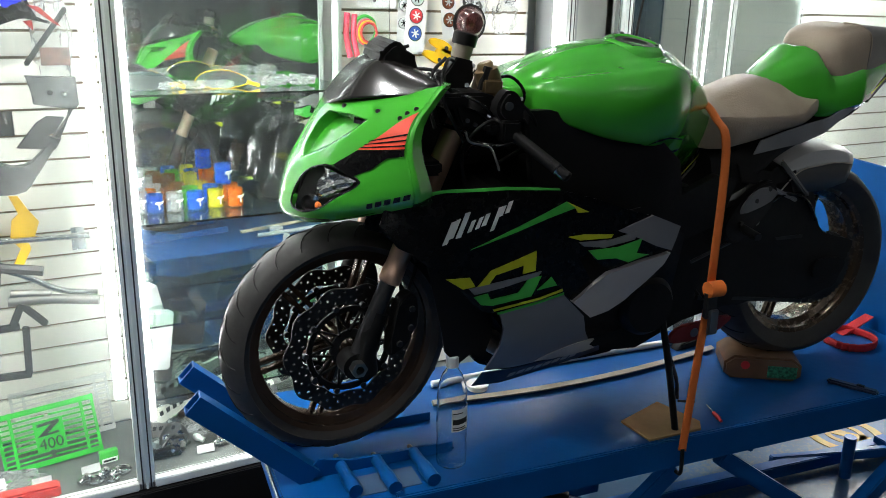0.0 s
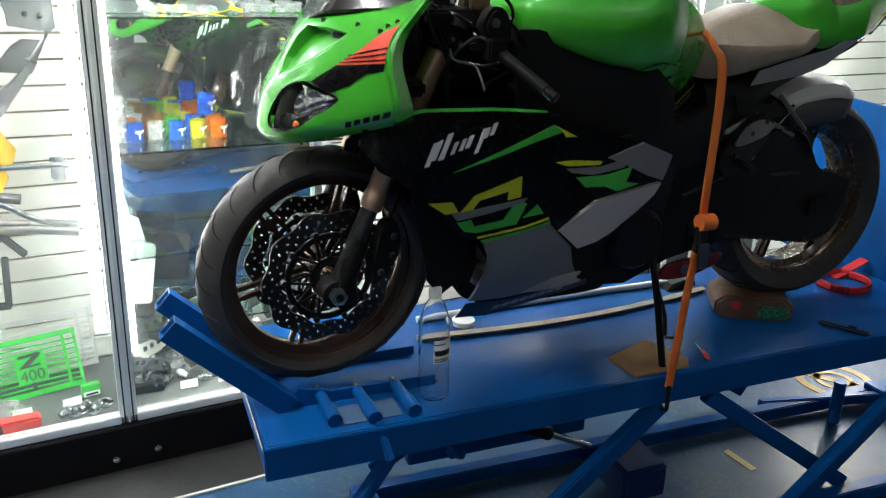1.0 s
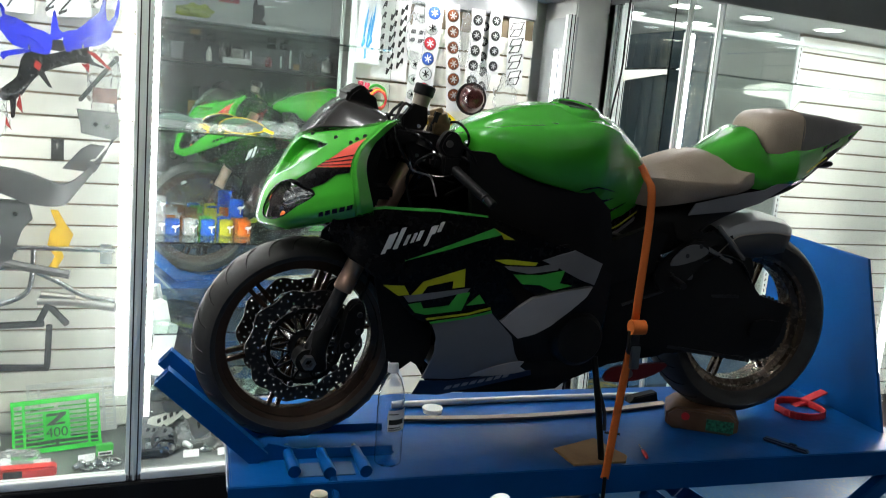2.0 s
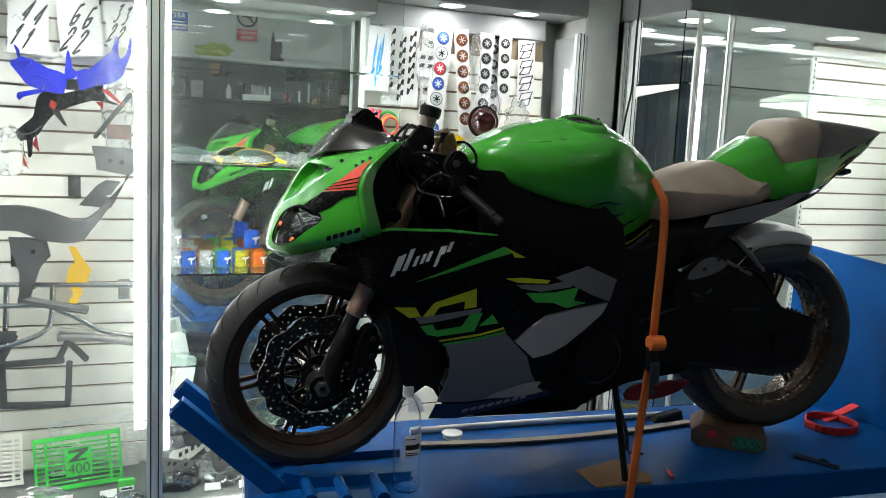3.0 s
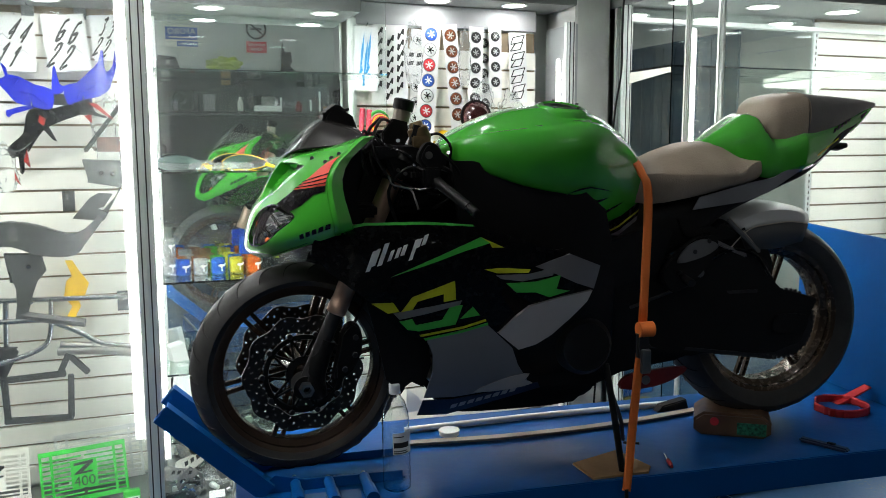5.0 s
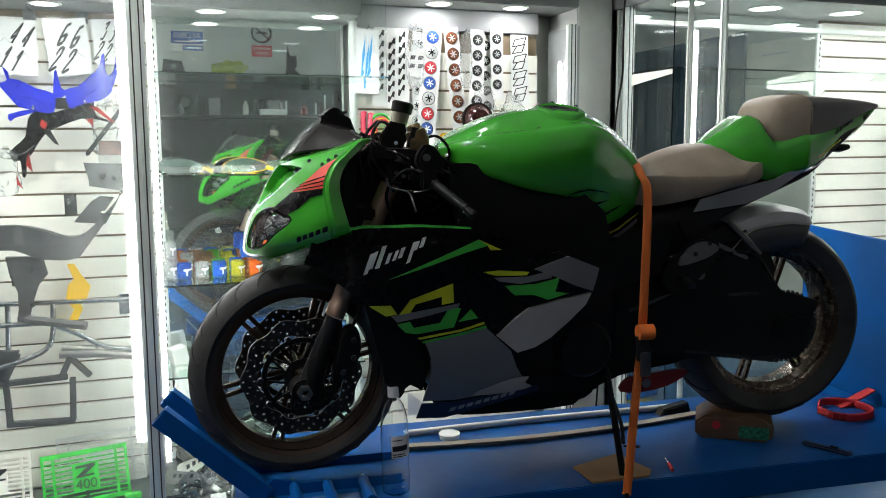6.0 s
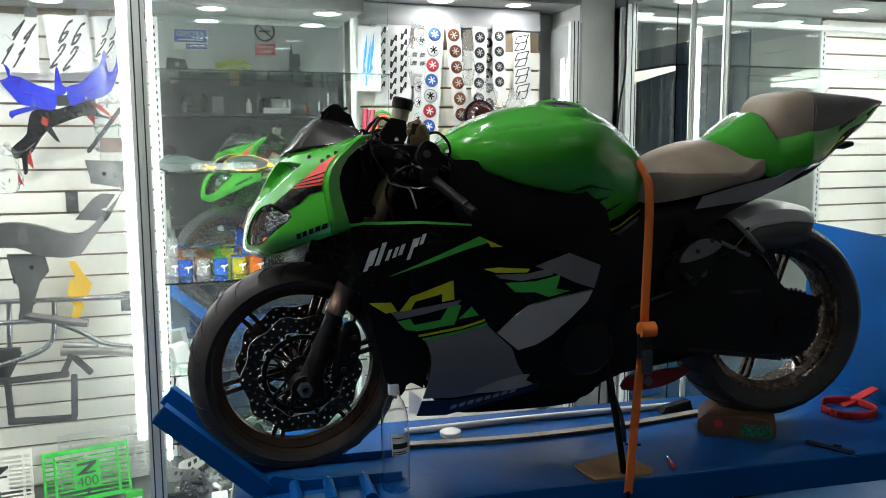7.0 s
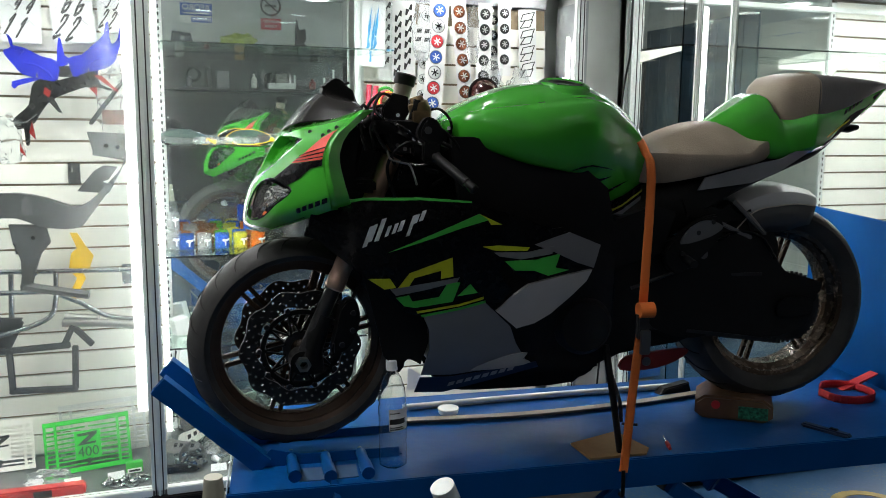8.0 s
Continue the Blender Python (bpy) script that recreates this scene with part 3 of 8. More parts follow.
def wheel(parent, x, z, radius, width, rim_r, metal, steer=0.0):
    m = pose(x, 0, z, 0, 0, steer) @ AX
    w = thing("wheel")
    w.parent = parent
    h = width / 2
    prof = [(rim_r - 0.012, -h * 0.62), (rim_r + 0.003, -h * 0.76), (rim_r + 0.016, -h * 0.92), (radius - 0.042, -h), (radius - 0.028, -h * 0.92),
            (radius - 0.011, -h * 0.62), (radius - 0.002, -h * 0.28), (radius, 0.0)]
    prof = prof + [(r, -q) for r, q in prof[-2::-1]]
    part("tyre", lathe(B(), prof, m, 72, closed=True), RUBBER, w)
    bm = B()
    for k in range(26):
        for sgn in (-1, 1):
            pts = []
            for i in range(7):
                f = i / 6
                y, r = sgn * (0.03 + 0.80 * f) * h, radius - 0.0006 - 0.036 * max(0.0, f - 0.25) ** 1.7
                a = k * math.tau / 26 + 0.10 * sgn + 0.30 * f - 0.12 * f * f
                pts.append(m @ Vector((r * math.cos(a), r * math.sin(a), y)))
            tube(bm, pts, 0.0016, 5)
    tagged(part("tread_groove", bm, BLACKPL, w), kind="stuff")
    b = h * 0.74
    prof = [(rim_r, -b), (rim_r + 0.004, -b + 0.006), (rim_r + 0.002, -b * 0.5), (rim_r - 0.006, 0), (rim_r + 0.002, b * 0.5), (rim_r + 0.004, b - 0.006), (rim_r, b), (rim_r - 0.012, b - 0.006), (rim_r - 0.013, b * 0.62), (rim_r - 0.030, b * 0.45), (rim_r - 0.034, 0), (rim_r - 0.030, -b * 0.45), (rim_r - 0.013, -b * 0.62), (rim_r - 0.012, -b + 0.006)]
    part("rim", lathe(B(), prof, m, 72, closed=True), metal, w)
    bm = B()
    lathe(bm, [(0.02, -0.05), (0.045, -0.05), (0.045, 0.05), (0.02, 0.05)], m, 24, closed=True)
    part("hub", bm, metal, w)
    for k in range(6):
        a = k * math.tau / 6 + 0.2
        bm = B()
        for side in (-1, 1):
            bar(bm, m @ Vector((0.035 * math.cos(a + side * 0.25), 0.035 * math.sin(a + side * 0.25), 0)), m @ Vector(((rim_r - 0.03) * math.cos(a + side * 0.06), (rim_r - 0.03) * math.sin(a + side * 0.06), 0)), 0.022, 0.012)
        part("spoke", bm, metal, w)
    return w, m


front_wheel, FM = wheel(moto, 0.0, 0.312, 0.305, 0.12, 0.246, BRONZE)
rear_wheel, RM = wheel(moto, 1.46, 0.415, 0.32, 0.185, 0.236, material("dull_bronze_paint", (0.085, 0.056, 0.036), 0.26, metal=0.5, coat=0.5, vary=0.06))
RAKE = Vector((0.375, 0, 0.927))
PIVOT = Vector((0.02, 0, 0.312))
STEER = Matrix.Translation(PIVOT) @ Matrix.Rotation(radians(8), 4, RAKE) @ Matrix.Translation(-PIVOT)   # the bars are turned a little to the left
SHIFT = Matrix.Translation((-0.023, 0, 0.037))          # the front wheel stands up in its chock, raised to fit the camera's view
FORKSHIFT = Matrix.Translation((-0.023, 0, 0.012)) @ Matrix.Translation(PIVOT) @ Matrix.Rotation(radians(2.5), 4, "Y") @ Matrix.Translation(-PIVOT)      # the fork is shifted and tilted to fit the camera's view
front_wheel.matrix_local = SHIFT @ STEER
# discs, calipers and fork
def brake_disc(parent, m, y, r_in, r_out, waves=10, rings=9, segs=120):
    """A wave disc with real drilled holes: an annulus of small cells with some left out."""
    bm = B()
    grid = []
    for i in range(rings + 1):
        f = i / rings
        row = []
        for k in range(segs):
            a = k * math.tau / segs
            q = r_in + (r_out - r_in) * f + 0.006 * math.cos(waves * a) * (1 if f > 0.5 else 0.7)
            row.append(bm.verts.new(m @ Vector((q * math.cos(a), q * math.sin(a), y))))
        grid.append(row)
    for i in range(rings):
        for k in range(segs):
            if i in (1, 4, 7) and (k + i) % 6 == 0:
                continue
            bm.faces.new((grid[i][k], grid[i][(k + 1) % segs], grid[i + 1][(k + 1) % segs], grid[i + 1][k]))
    axis = (m.to_3x3() @ Vector((0, 0, 1))) * 0.005
    ext = bmesh.ops.extrude_face_region(bm, geom=bm.faces[:])
    for v in ext["geom"]:
        if isinstance(v, bmesh.types.BMVert):
            v.co += axis
    disc = part("brake_disc", bm, DISCM, parent, "drilled steel wave disc")
    for k in range(waves):
        a = k * math.tau / waves
        q = r_in - 0.006
        part("bobbin", rod(B(), m @ Vector((q * math.cos(a), q * math.sin(a), y - 0.004)), m @ Vector((q * math.cos(a), q * math.sin(a), y + 0.008)), 0.008, seg=10), DARKSTEEL, disc)
    part("carrier_ring", lathe(B(), [(r_in - 0.024, y), (r_in - 0.008, y), (r_in - 0.008, y + 0.005), (r_in - 0.022, y + 0.005)], m, 40, closed=True), BLACKPL, disc)
    part("carrier_hub", lathe(B(), [(0.03, y), (0.052, y), (0.052, y + 0.005), (0.03, y + 0.005)], m, 30, closed=True), DARKSTEEL, disc)
    for k in range(waves):
        a = (k + 0.5) * math.tau / waves
        for w in (-0.5 * math.tau / waves, 0.5 * math.tau / waves):
            part("carrier_arm", bar(B(), m @ Vector((0.045 * math.cos(a), 0.045 * math.sin(a), y + 0.002)), m @ Vector(((r_in - 0.012) * math.cos(a + w), (r_in - 0.012) * math.sin(a + w), y + 0.002)), 0.007, 0.006, 0.001), BLACKPL, disc)
    return disc


DISCM = material("disc_steel", (0.065, 0.06, 0.056), 0.34, metal=0.9, vary=0.25, scale=20)
for y in (-0.072, 0.067):
    brake_disc(front_wheel, FM, -y - 0.0025, 0.122, 0.166, 10, 9, 180)
brake_disc(rear_wheel, RM, -0.085, 0.075, 0.11, 8, 7, 84)

for s in (-1, 1):
    y = 0.108 * s
    foot = Vector((-0.005, y, 0.312))
    fork = thing("fork_leg")
    fork.parent = moto
    fork.matrix_local = FORKSHIFT @ STEER
    bm = B()
    rod(bm, foot + RAKE * 0.0, foot + RAKE * 0.25, 0.021, seg=20)
    part("stanchion", bm, DARKSTEEL, fork)
    bm = B()
    lathe(bm, [(0.024, 0.220), (0.0275, 0.224), (0.0275, 0.258), (0.0262, 0.261), (0.0262, 0.285), (0.0272, 0.29), (0.0272, 0.66), (0.022, 0.665)], Matrix.Translation(foot) @ RAKE.to_track_quat("Z", "Y").to_matrix().to_4x4(), 28)
    part("outer_tube", bm, FORKGOLD, fork, "copper anodised outer tube")
    bm = B()
    tube(bm, [foot + Vector((0.035, 0, -0.03)), foot + Vector((0.03, 0, 0.04)), foot + RAKE * 0.14 + Vector((0.01, 0, 0))], [0.03, 0.03, 0.026], 14)
    lathe(bm, [(0.016, -0.03), (0.034, -0.03), (0.034, 0.02), (0.016, 0.02)], Matrix.Translation(foot) @ AX, 24, closed=True)
    part("axle_clamp", bm, BLACKPL, fork)
    bm = lathe(B(), [(0.012, -0.012), (0.021, -0.012), (0.021, 0.012), (0.012, 0.012)], Matrix.Translation(foot + Vector((0, 0.03 * s, 0))) @ AX, 6, closed=True)
    part("axle_nut", bm, STEEL, fork)
    cal = part("caliper", prism(B(), rounded([(0.075, 0.335), (0.125, 0.36), (0.150, 0.43), (0.135, 0.49), (0.10, 0.48), (0.085, 0.41)], 3), y - 0.035 * (1 if s < 0 else 0.2) - 0.0, y + 0.035 * (1 if s > 0 else 0.2), bevel=0.006), BLACKPL, fork)
    for x, z in ((0.100, 0.365), (0.128, 0.405), (0.128, 0.455)):
        part("caliper_bolt", rod(B(), (x, y + s * 0.02, z), (x, y + s * 0.042, z), 0.008, seg=10), DARKSTEEL, cal)
    bm = tube(B(), [(0.13, y, 0.48), (0.16, y * 0.8, 0.56), (0.10, y * 0.6, 0.66), (0.2, y * 0.6, 0.85)], 0.005, 8)
    part("brake_hose", bm, BLACKPL, fork)

for name, z in (("lower_clamp", 0.50), ("upper_clamp", 0.67)):
    p = Vector((-0.025, 0, 0.338)) + RAKE * z
    part(name, box(B(), p.x, 0, p.z, 0.07, 0.28, 0.035, bevel=0.008), BLACKPL, moto)
# front mudguard: arch and its two wings
bm = B()
rings = []
for k in range(15):
    a = radians(62 + k * 6.2 - 40)
    rings.append([bm.verts.new(Vector((-0.022 + rr * math.cos(a), y, 0.338 + rr * math.sin(a)))) for y, rr in ((-0.085, 0.305), (-0.078, 0.322), (-0.05, 0.334), (0, 0.339), (0.05, 0.334), (0.078, 0.322), (0.085, 0.305))])
skin(bm, rings[:9], False)
bmesh.ops.delete(bm, geom=[v for v in bm.verts if not v.link_faces], context="VERTS")
guard = part("front_mudguard", bm, BLACK, moto)
so = guard.modifiers.new("sheet", "SOLIDIFY")
so.thickness = 0.003
for s in (-1, 1):
    part("mudguard_wing", prism(B(), rounded([(0.00, 0.675), (0.05, 0.660), (0.085, 0.618), (0.132, 0.595), (0.19, 0.56), (0.235, 0.51), (0.25, 0.60), (0.22, 0.70), (0.12, 0.745), (0.03, 0.72)], 2), 0.150 * s - 0.003, 0.150 * s + 0.003, bevel=0.001), BLACK, guard)
    part("inner_fairing", prism(B(), [(0.154, 0.568), (0.21, 0.58), (0.303, 0.49), (0.328, 0.430), (0.333, 0.371), (0.310, 0.308), (0.277, 0.328), (0.240, 0.30), (0.205, 0.34), (0.194, 0.40)], 0.17 * s - 0.003, 0.17 * s + 0.003, bevel=0.001), BLACKPL, moto)
# ---- nose cowl ----
# rows from the chin to the windscreen base: front x, rear x, front z, rear z, half width
NOSE = [(-0.122, 0.066, 0.670, 0.755, 0.300), (-0.160, 0.062, 0.694, 0.781, 0.322), (-0.160, 0.056, 0.740, 0.815, 0.320), (-0.142, 0.050, 0.800, 0.857, 0.305),
        (-0.112, 0.051, 0.848, 0.893, 0.297), (-0.082, 0.069, 0.905, 0.934, 0.282), (-0.058, 0.100, 0.943, 0.963, 0.262), (-0.030, 0.125, 0.958, 0.985, 0.243), (0.03, 0.150, 0.964, 1.004, 0.222)]


def nose(a, s, lift=0.0):
    """A point of the nose shell: a from chin 0 to screen 1, s across from -1 (left cheek) to 1."""
    q = min(max(a, 0), 0.9999) * (len(NOSE) - 1)
    i = int(q)
    f = q - i
    rows = [NOSE[min(max(i + k, 0), len(NOSE) - 1)] for k in (-1, 0, 1, 2)]
    xf, xb, zf, zb, hw = [0.5 * (2 * p1 + (p2 - p0) * f + (2 * p0 - 5 * p1 + 4 * p2 - p3) * f * f + (3 * p1 - p0 - 3 * p2 + p3) * f ** 3) for p0, p1, p2, p3 in zip(*rows)]
    e = abs(s) ** 1.75
    p = Vector((xf + (xb - xf) * e, s * hw * (0.92 + 0.08 * e), zf + (zb - zf) * e))
    out = Vector((-1 + 0.8 * abs(s), 1.2 * s, 0.15 + 0.6 * max(0, a - 0.7))).normalized()
    return p + out * lift


def nose_patch(bm, corners, na=8, ns=8, lift=0.002, thick=0.0):
    """A patch on the nose between four corners (a, s), in order round."""
    (a0, s0), (a1, s1), (a2, s2), (a3, s3) = corners
    rings = []
    for i in range(na + 1):
        u = i / na
        row = []
        for k in range(ns + 1):
            v = k / ns
            a = (1 - u) * ((1 - v) * a0 + v * a1) + u * ((1 - v) * a3 + v * a2)
            s = (1 - u) * ((1 - v) * s0 + v * s1) + u * ((1 - v) * s3 + v * s2)
            row.append(bm.verts.new(nose(a, s, lift)))
        rings.append(row)
    skin(bm, rings, False)
    return bm


def sheet(ob, t=0.003, offset=-1.0):
    so = ob.modifiers.new("sheet", "SOLIDIFY")
    so.thickness, so.offset = t, offset
    return ob


def inside(poly, a, q):
    """Whether a point lies in a polygon of the nose's (a, s)."""
    hit = False
    for (a0, q0), (a1, q1) in zip(poly, poly[1:] + poly[:1]):
        if (q0 > q) != (q1 > q) and a < a0 + (q - q0) / (q1 - q0) * (a1 - a0):
            hit = not hit
    return hit


LAMP = rounded([(0.19, 0.22), (0.27, 0.22), (0.37, 0.31), (0.405, 0.48), (0.36, 0.63), (0.29, 0.745), (0.225, 0.60), (0.165, 0.48), (0.15, 0.34)], 3)
SCOOP = [(0.725, 0.21), (0.705, 0.475), (0.665, 0.69), (0.575, 0.575), (0.50, 0.39), (0.44, 0.14), (0.54, 0.09), (0.64, 0.12)]


def edge_distance(poly, a, q):
    """How far a point of the nose's (a, s) lies from a polygon's edge."""
    best = 9.0
    for (a0, q0), (a1, q1) in zip(poly, poly[1:] + poly[:1]):
        da, dq = a1 - a0, q1 - q0
        f = min(1.0, max(0.0, ((a - a0) * da + (q - q0) * dq) / (da * da + dq * dq)))
        best = min(best, math.hypot(a - a0 - f * da, q - q0 - f * dq))
    return best


def hollow(a, s):
    """The depth of the air scoop pressed into the nose at (a, s)."""
    q = abs(s)
    if not inside(SCOOP, a, q):
        return 0.0
    f = min(1.0, edge_distance(SCOOP, a, q) / 0.035)
    return -(0.010 + 0.085 * max(0.0, a - 0.44)) * f * f * (3 - 2 * f)


def bead(poly, s, mat, r, lift):
    """A rolled edge round an opening of the nose."""
    pts = []
    for (a0, q0), (a1, q1) in zip(poly, poly[1:] + poly[:1]):
        pts += [nose(a0 + (a1 - a0) * f / 3, s * (q0 + (q1 - q0) * f / 3), lift) for f in range(3)]
    return tube(B(), pts + pts[:1], r, 6)


# shell with openings for the lamps and pressed-in air scoops
bm = B()
NA, NS = 120, 200
grid = [[bm.verts.new(nose(i / NA, -1 + 2 * k / NS, hollow(i / NA, -1 + 2 * k / NS))) for k in range(NS + 1)] for i in range(NA + 1)]
for i in range(NA):
    for k in range(NS):
        if inside(LAMP, (i + 0.5) / NA, abs(-1 + 2 * (k + 0.5) / NS)):
            continue
        bm.faces.new((grid[i][k], grid[i][k + 1], grid[i + 1][k + 1], grid[i + 1][k]))
bmesh.ops.delete(bm, geom=[v for v in bm.verts if not v.link_faces], context="VERTS")
cowl = sheet(part("nose_cowl", bm, GREEN, moto, "glossy green nose cowl"), 0.005)
for s in (-1, 1):
    part("inner_cowl", nose_patch(B(), [(0.08, 0.10 * s), (0.10, 0.72 * s), (0.40, 0.86 * s), (0.42, 0.10 * s)], 10, 10, -0.045), BLACKPL, cowl)
    part("scoop_mouth", nose_patch(B(), [(0.640, 0.535 * s), (0.632, 0.615 * s), (0.664, 0.672 * s), (0.690, 0.50 * s)], 6, 8, -0.016), BLACK, cowl)
    part("lamp_bezel", bead(LAMP, s, BLACK, 0.0022, -0.001), BLACK, cowl)
    lampob = part("headlight", nose_patch(B(), [(0.165, 0.22 * s), (0.175, 0.50 * s), (0.30, 0.74 * s), (0.39, 0.32 * s)], 8, 10, -0.007), PLASTIC, moto, "clear headlight lens")
    lampob.visible_shadow = False
    c = nose(0.205, 0.33 * s, -0.030)
    part("projector", lathe(B(), [(0.010, -0.02), (0.022, -0.012), (0.024, 0.006), (0.020, 0.008), (0.017, -0.002), (0.005, 0.004)], Matrix.Translation(c) @ Vector((-1, 0.5 * s, 0.1)).to_track_quat("Z", "Y").to_matrix().to_4x4(), 24), BLACKPL, lampob)
    part("amber_lens", lathe(B(), [(0.001, 0.010), (0.007, 0.007), (0.010, 0.0), (0.001, 0.0)], Matrix.Translation(nose(0.185, 0.44 * s, -0.022)) @ Vector((-1, 0.8 * s, 0.1)).to_track_quat("Z", "Y").to_matrix().to_4x4(), 16), ORANGE, lampob)
    bm = nose_patch(B(), [(0.22, 0.40 * s), (0.235, 0.57 * s), (0.30, 0.73 * s), (0.39, 0.46 * s)], 10, 14, -0.016)
    for k, v in enumerate(bm.verts):
        v.co.x += 0.005 * math.sin(k * 0.62) * math.cos(k * 0.13)
    part("reflector", bm, CHROME, lampob)

# red and black flash on each cheek
for s in (-1, 1):
    part("red_flash", nose_patch(B(), [(0.492, 0.695 * s), (0.465, 0.99 * s), (0.715, 0.99 * s), (0.57, 0.84 * s)], 8, 12), RED, cowl)
    for k in range(3):
        part("black_pinstripe", nose_patch(B(), [(0.500 + 0.016 * k, (0.71 + 0.022 * k) * s), (0.484 + 0.034 * k, 0.99 * s), (0.494 + 0.034 * k, 0.99 * s), (0.505 + 0.016 * k, (0.715 + 0.022 * k) * s)], 2, 12, 0.0035), BLACK, cowl)
    part("black_flash", nose_patch(B(), [(0.402, 0.55 * s), (0.412, 0.985 * s), (0.465, 0.99 * s), (0.488, 0.695 * s)], 6, 14), BLACK, cowl)
    part("lamp_brow", nose_patch(B(), [(0.325, 0.69 * s), (0.352, 0.81 * s), (0.412, 0.90 * s), (0.405, 0.545 * s)], 6, 8), BLACK, cowl)
    for k in range(5):
        q, a = 0.765 + 0.045 * k, 0.098 + 0.004 * k
        part("model_mark", nose_patch(B(), [(a, q * s), (a + 0.002, (q + 0.034) * s), (a + 0.050, (q + 0.040) * s), (a + 0.047, (q + 0.010) * s)], 2, 2), BLACK, cowl)
    part("chin_line", nose_patch(B(), [(0.012, 0.45 * s), (0.035, 0.80 * s), (0.042, 0.80 * s), (0.022, 0.45 * s)], 2, 8), BLACK, cowl)
    for a, q in ((0.775, 0.36), (0.725, 0.71), (0.663, 0.90), (0.70, 0.925), (0.738, 0.96)):
        c, d = nose(a, q * s, -0.002), nose(a, q * s, 0.0035)
        part("screen_bolt", rod(B(), c, d, 0.0055, seg=10), DARKSTEEL, moto)

# windscreen
rows = dense([(-0.052, 0.146, 0.950, 0.990, 0.212), (-0.022, 0.156, 0.988, 1.004, 0.196), (0.008, 0.156, 1.021, 1.014, 0.172), (0.036, 0.150, 1.043, 1.024, 0.142), (0.058, 0.140, 1.050, 1.032, 0.108), (0.074, 0.130, 1.052, 1.038, 0.082)])
bm = B()
rings = [[bm.verts.new((xf + (xb - xf) * abs(q) ** 2.2, q * hw, zf + (zb - zf) * abs(q) ** 2 + 0.010 * math.sin(math.pi * abs(q)) ** 2)) for q in [k / 14 - 1 for k in range(29)]] for xf, xb, zf, zb, hw in rows]
skin(bm, rings, False)
sheet(part("windscreen", bm, material("smoked_screen", (0.016, 0.014, 0.013), 0.2, vary=0.2, coat=0.5), moto, "dark smoked windscreen"), 0.004)
bm = prism(B(), rounded([(0.060, 1.050), (0.072, 1.074), (0.100, 1.093), (0.122, 1.081), (0.136, 1.055), (0.168, 1.005), (0.118, 1.0), (0.068, 1.012)], 2), -0.075, 0.075, bevel=0.010)
dash = part("instrument_panel", bm, BLACKPL, moto)
for k in range(3):
    part("panel_rib", rod(B(), (0.066 + 0.012 * k, -0.066, 1.068 + 0.008 * k), (0.066 + 0.012 * k, 0.066, 1.068 + 0.008 * k), 0.0045, seg=8), BLACKPL, dash)
part("panel_pin", rod(B(), (0.125, -0.05, 1.078), (0.137, -0.052, 1.082), 0.004, seg=8), BLACKPL, dash)
# cheek return, the lip that runs from the cowl back to the tank
for s in (-1, 1):
    bm = B()
    rings = []
    for k in range(13):
        f = k / 12
        p = nose(f, 1.0 * s)
        inner = Vector((p.x + 0.036 + 0.016 * (1 - f) ** 2, s * (abs(p.y) - 0.022), p.z + 0.006 * (1 - f)))
        rings.append([bm.verts.new(p + Vector((0.001, 0, 0))), bm.verts.new(p.lerp(inner, 0.3) + Vector((0, 0.008 * s, 0))), bm.verts.new(inner), bm.verts.new(inner + Vector((-0.004, -0.03 * s, 0)))])
    skin(bm, rings, False)
    sheet(part("cowl_edge", bm, GREEN, moto), 0.004)

# ---- side fairings ----
def half(x, z):
    """How far the fairing's skin stands from the middle plane, as y of the left side."""
    h = 0.296 - (0.024 * ((x - 0.28) / 0.5) ** 2 if x > 0.28 else 0.02 * ((0.28 - x) / 0.2) ** 2)
    h -= 0.03 * min(1.0, max(0.0, (0.62 - z) / 0.15)) ** 1.6
    h -= 0.10 * max(0.0, (0.47 - z) / 0.22) ** 1.6
    h -= 0.012 * max(0.0, (z - 0.70) / 0.1) ** 2
    return -h


def vent(x, z):
    """The same, drawn in as a hollow behind the grey cowl."""
    return half(x, z) + 0.05


UPPER = [(0.050, 0.765), (0.145, 0.779), (0.292, 0.778), (0.427, 0.767), (0.535, 0.735), (0.63, 0.700), (0.70, 0.680), (0.60, 0.652), (0.545, 0.640), (0.500, 0.585), (0.548, 0.520), (0.505, 0.472), (0.466, 0.500), (0.303, 0.467),
         (0.262, 0.475), (0.226, 0.505), (0.161, 0.575), (0.105, 0.615), (0.045, 0.665), (0.005, 0.705), (0.015, 0.740)]
GREYCOWL = [(0.301, 0.469), (0.466, 0.501), (0.544, 0.425), (0.566, 0.372), (0.612, 0.304), (0.50, 0.290), (0.394, 0.279), (0.308, 0.284), (0.324, 0.37), (0.32, 0.425)]
STRIP = [(0.306, 0.274), (0.394, 0.270), (0.50, 0.283), (0.640, 0.303), (0.650, 0.284), (0.379, 0.214), (0.296, 0.220)]
INTAKE = [(0.500, 0.472), (0.54, 0.512), (0.585, 0.545), (0.68, 0.565), (0.766, 0.578), (0.752, 0.547), (0.705, 0.500), (0.657, 0.458), (0.61, 0.432), (0.56, 0.420)]
QUARTER = [(0.600, 0.652), (0.650, 0.668), (0.700, 0.682), (0.790, 0.645), (0.772, 0.582), (0.72, 0.60), (0.66, 0.628)]
BLADE = [(0.50, 0.640), (0.61, 0.652), (0.68, 0.625), (0.77, 0.583), (0.69, 0.570), (0.59, 0.552), (0.55, 0.575)]
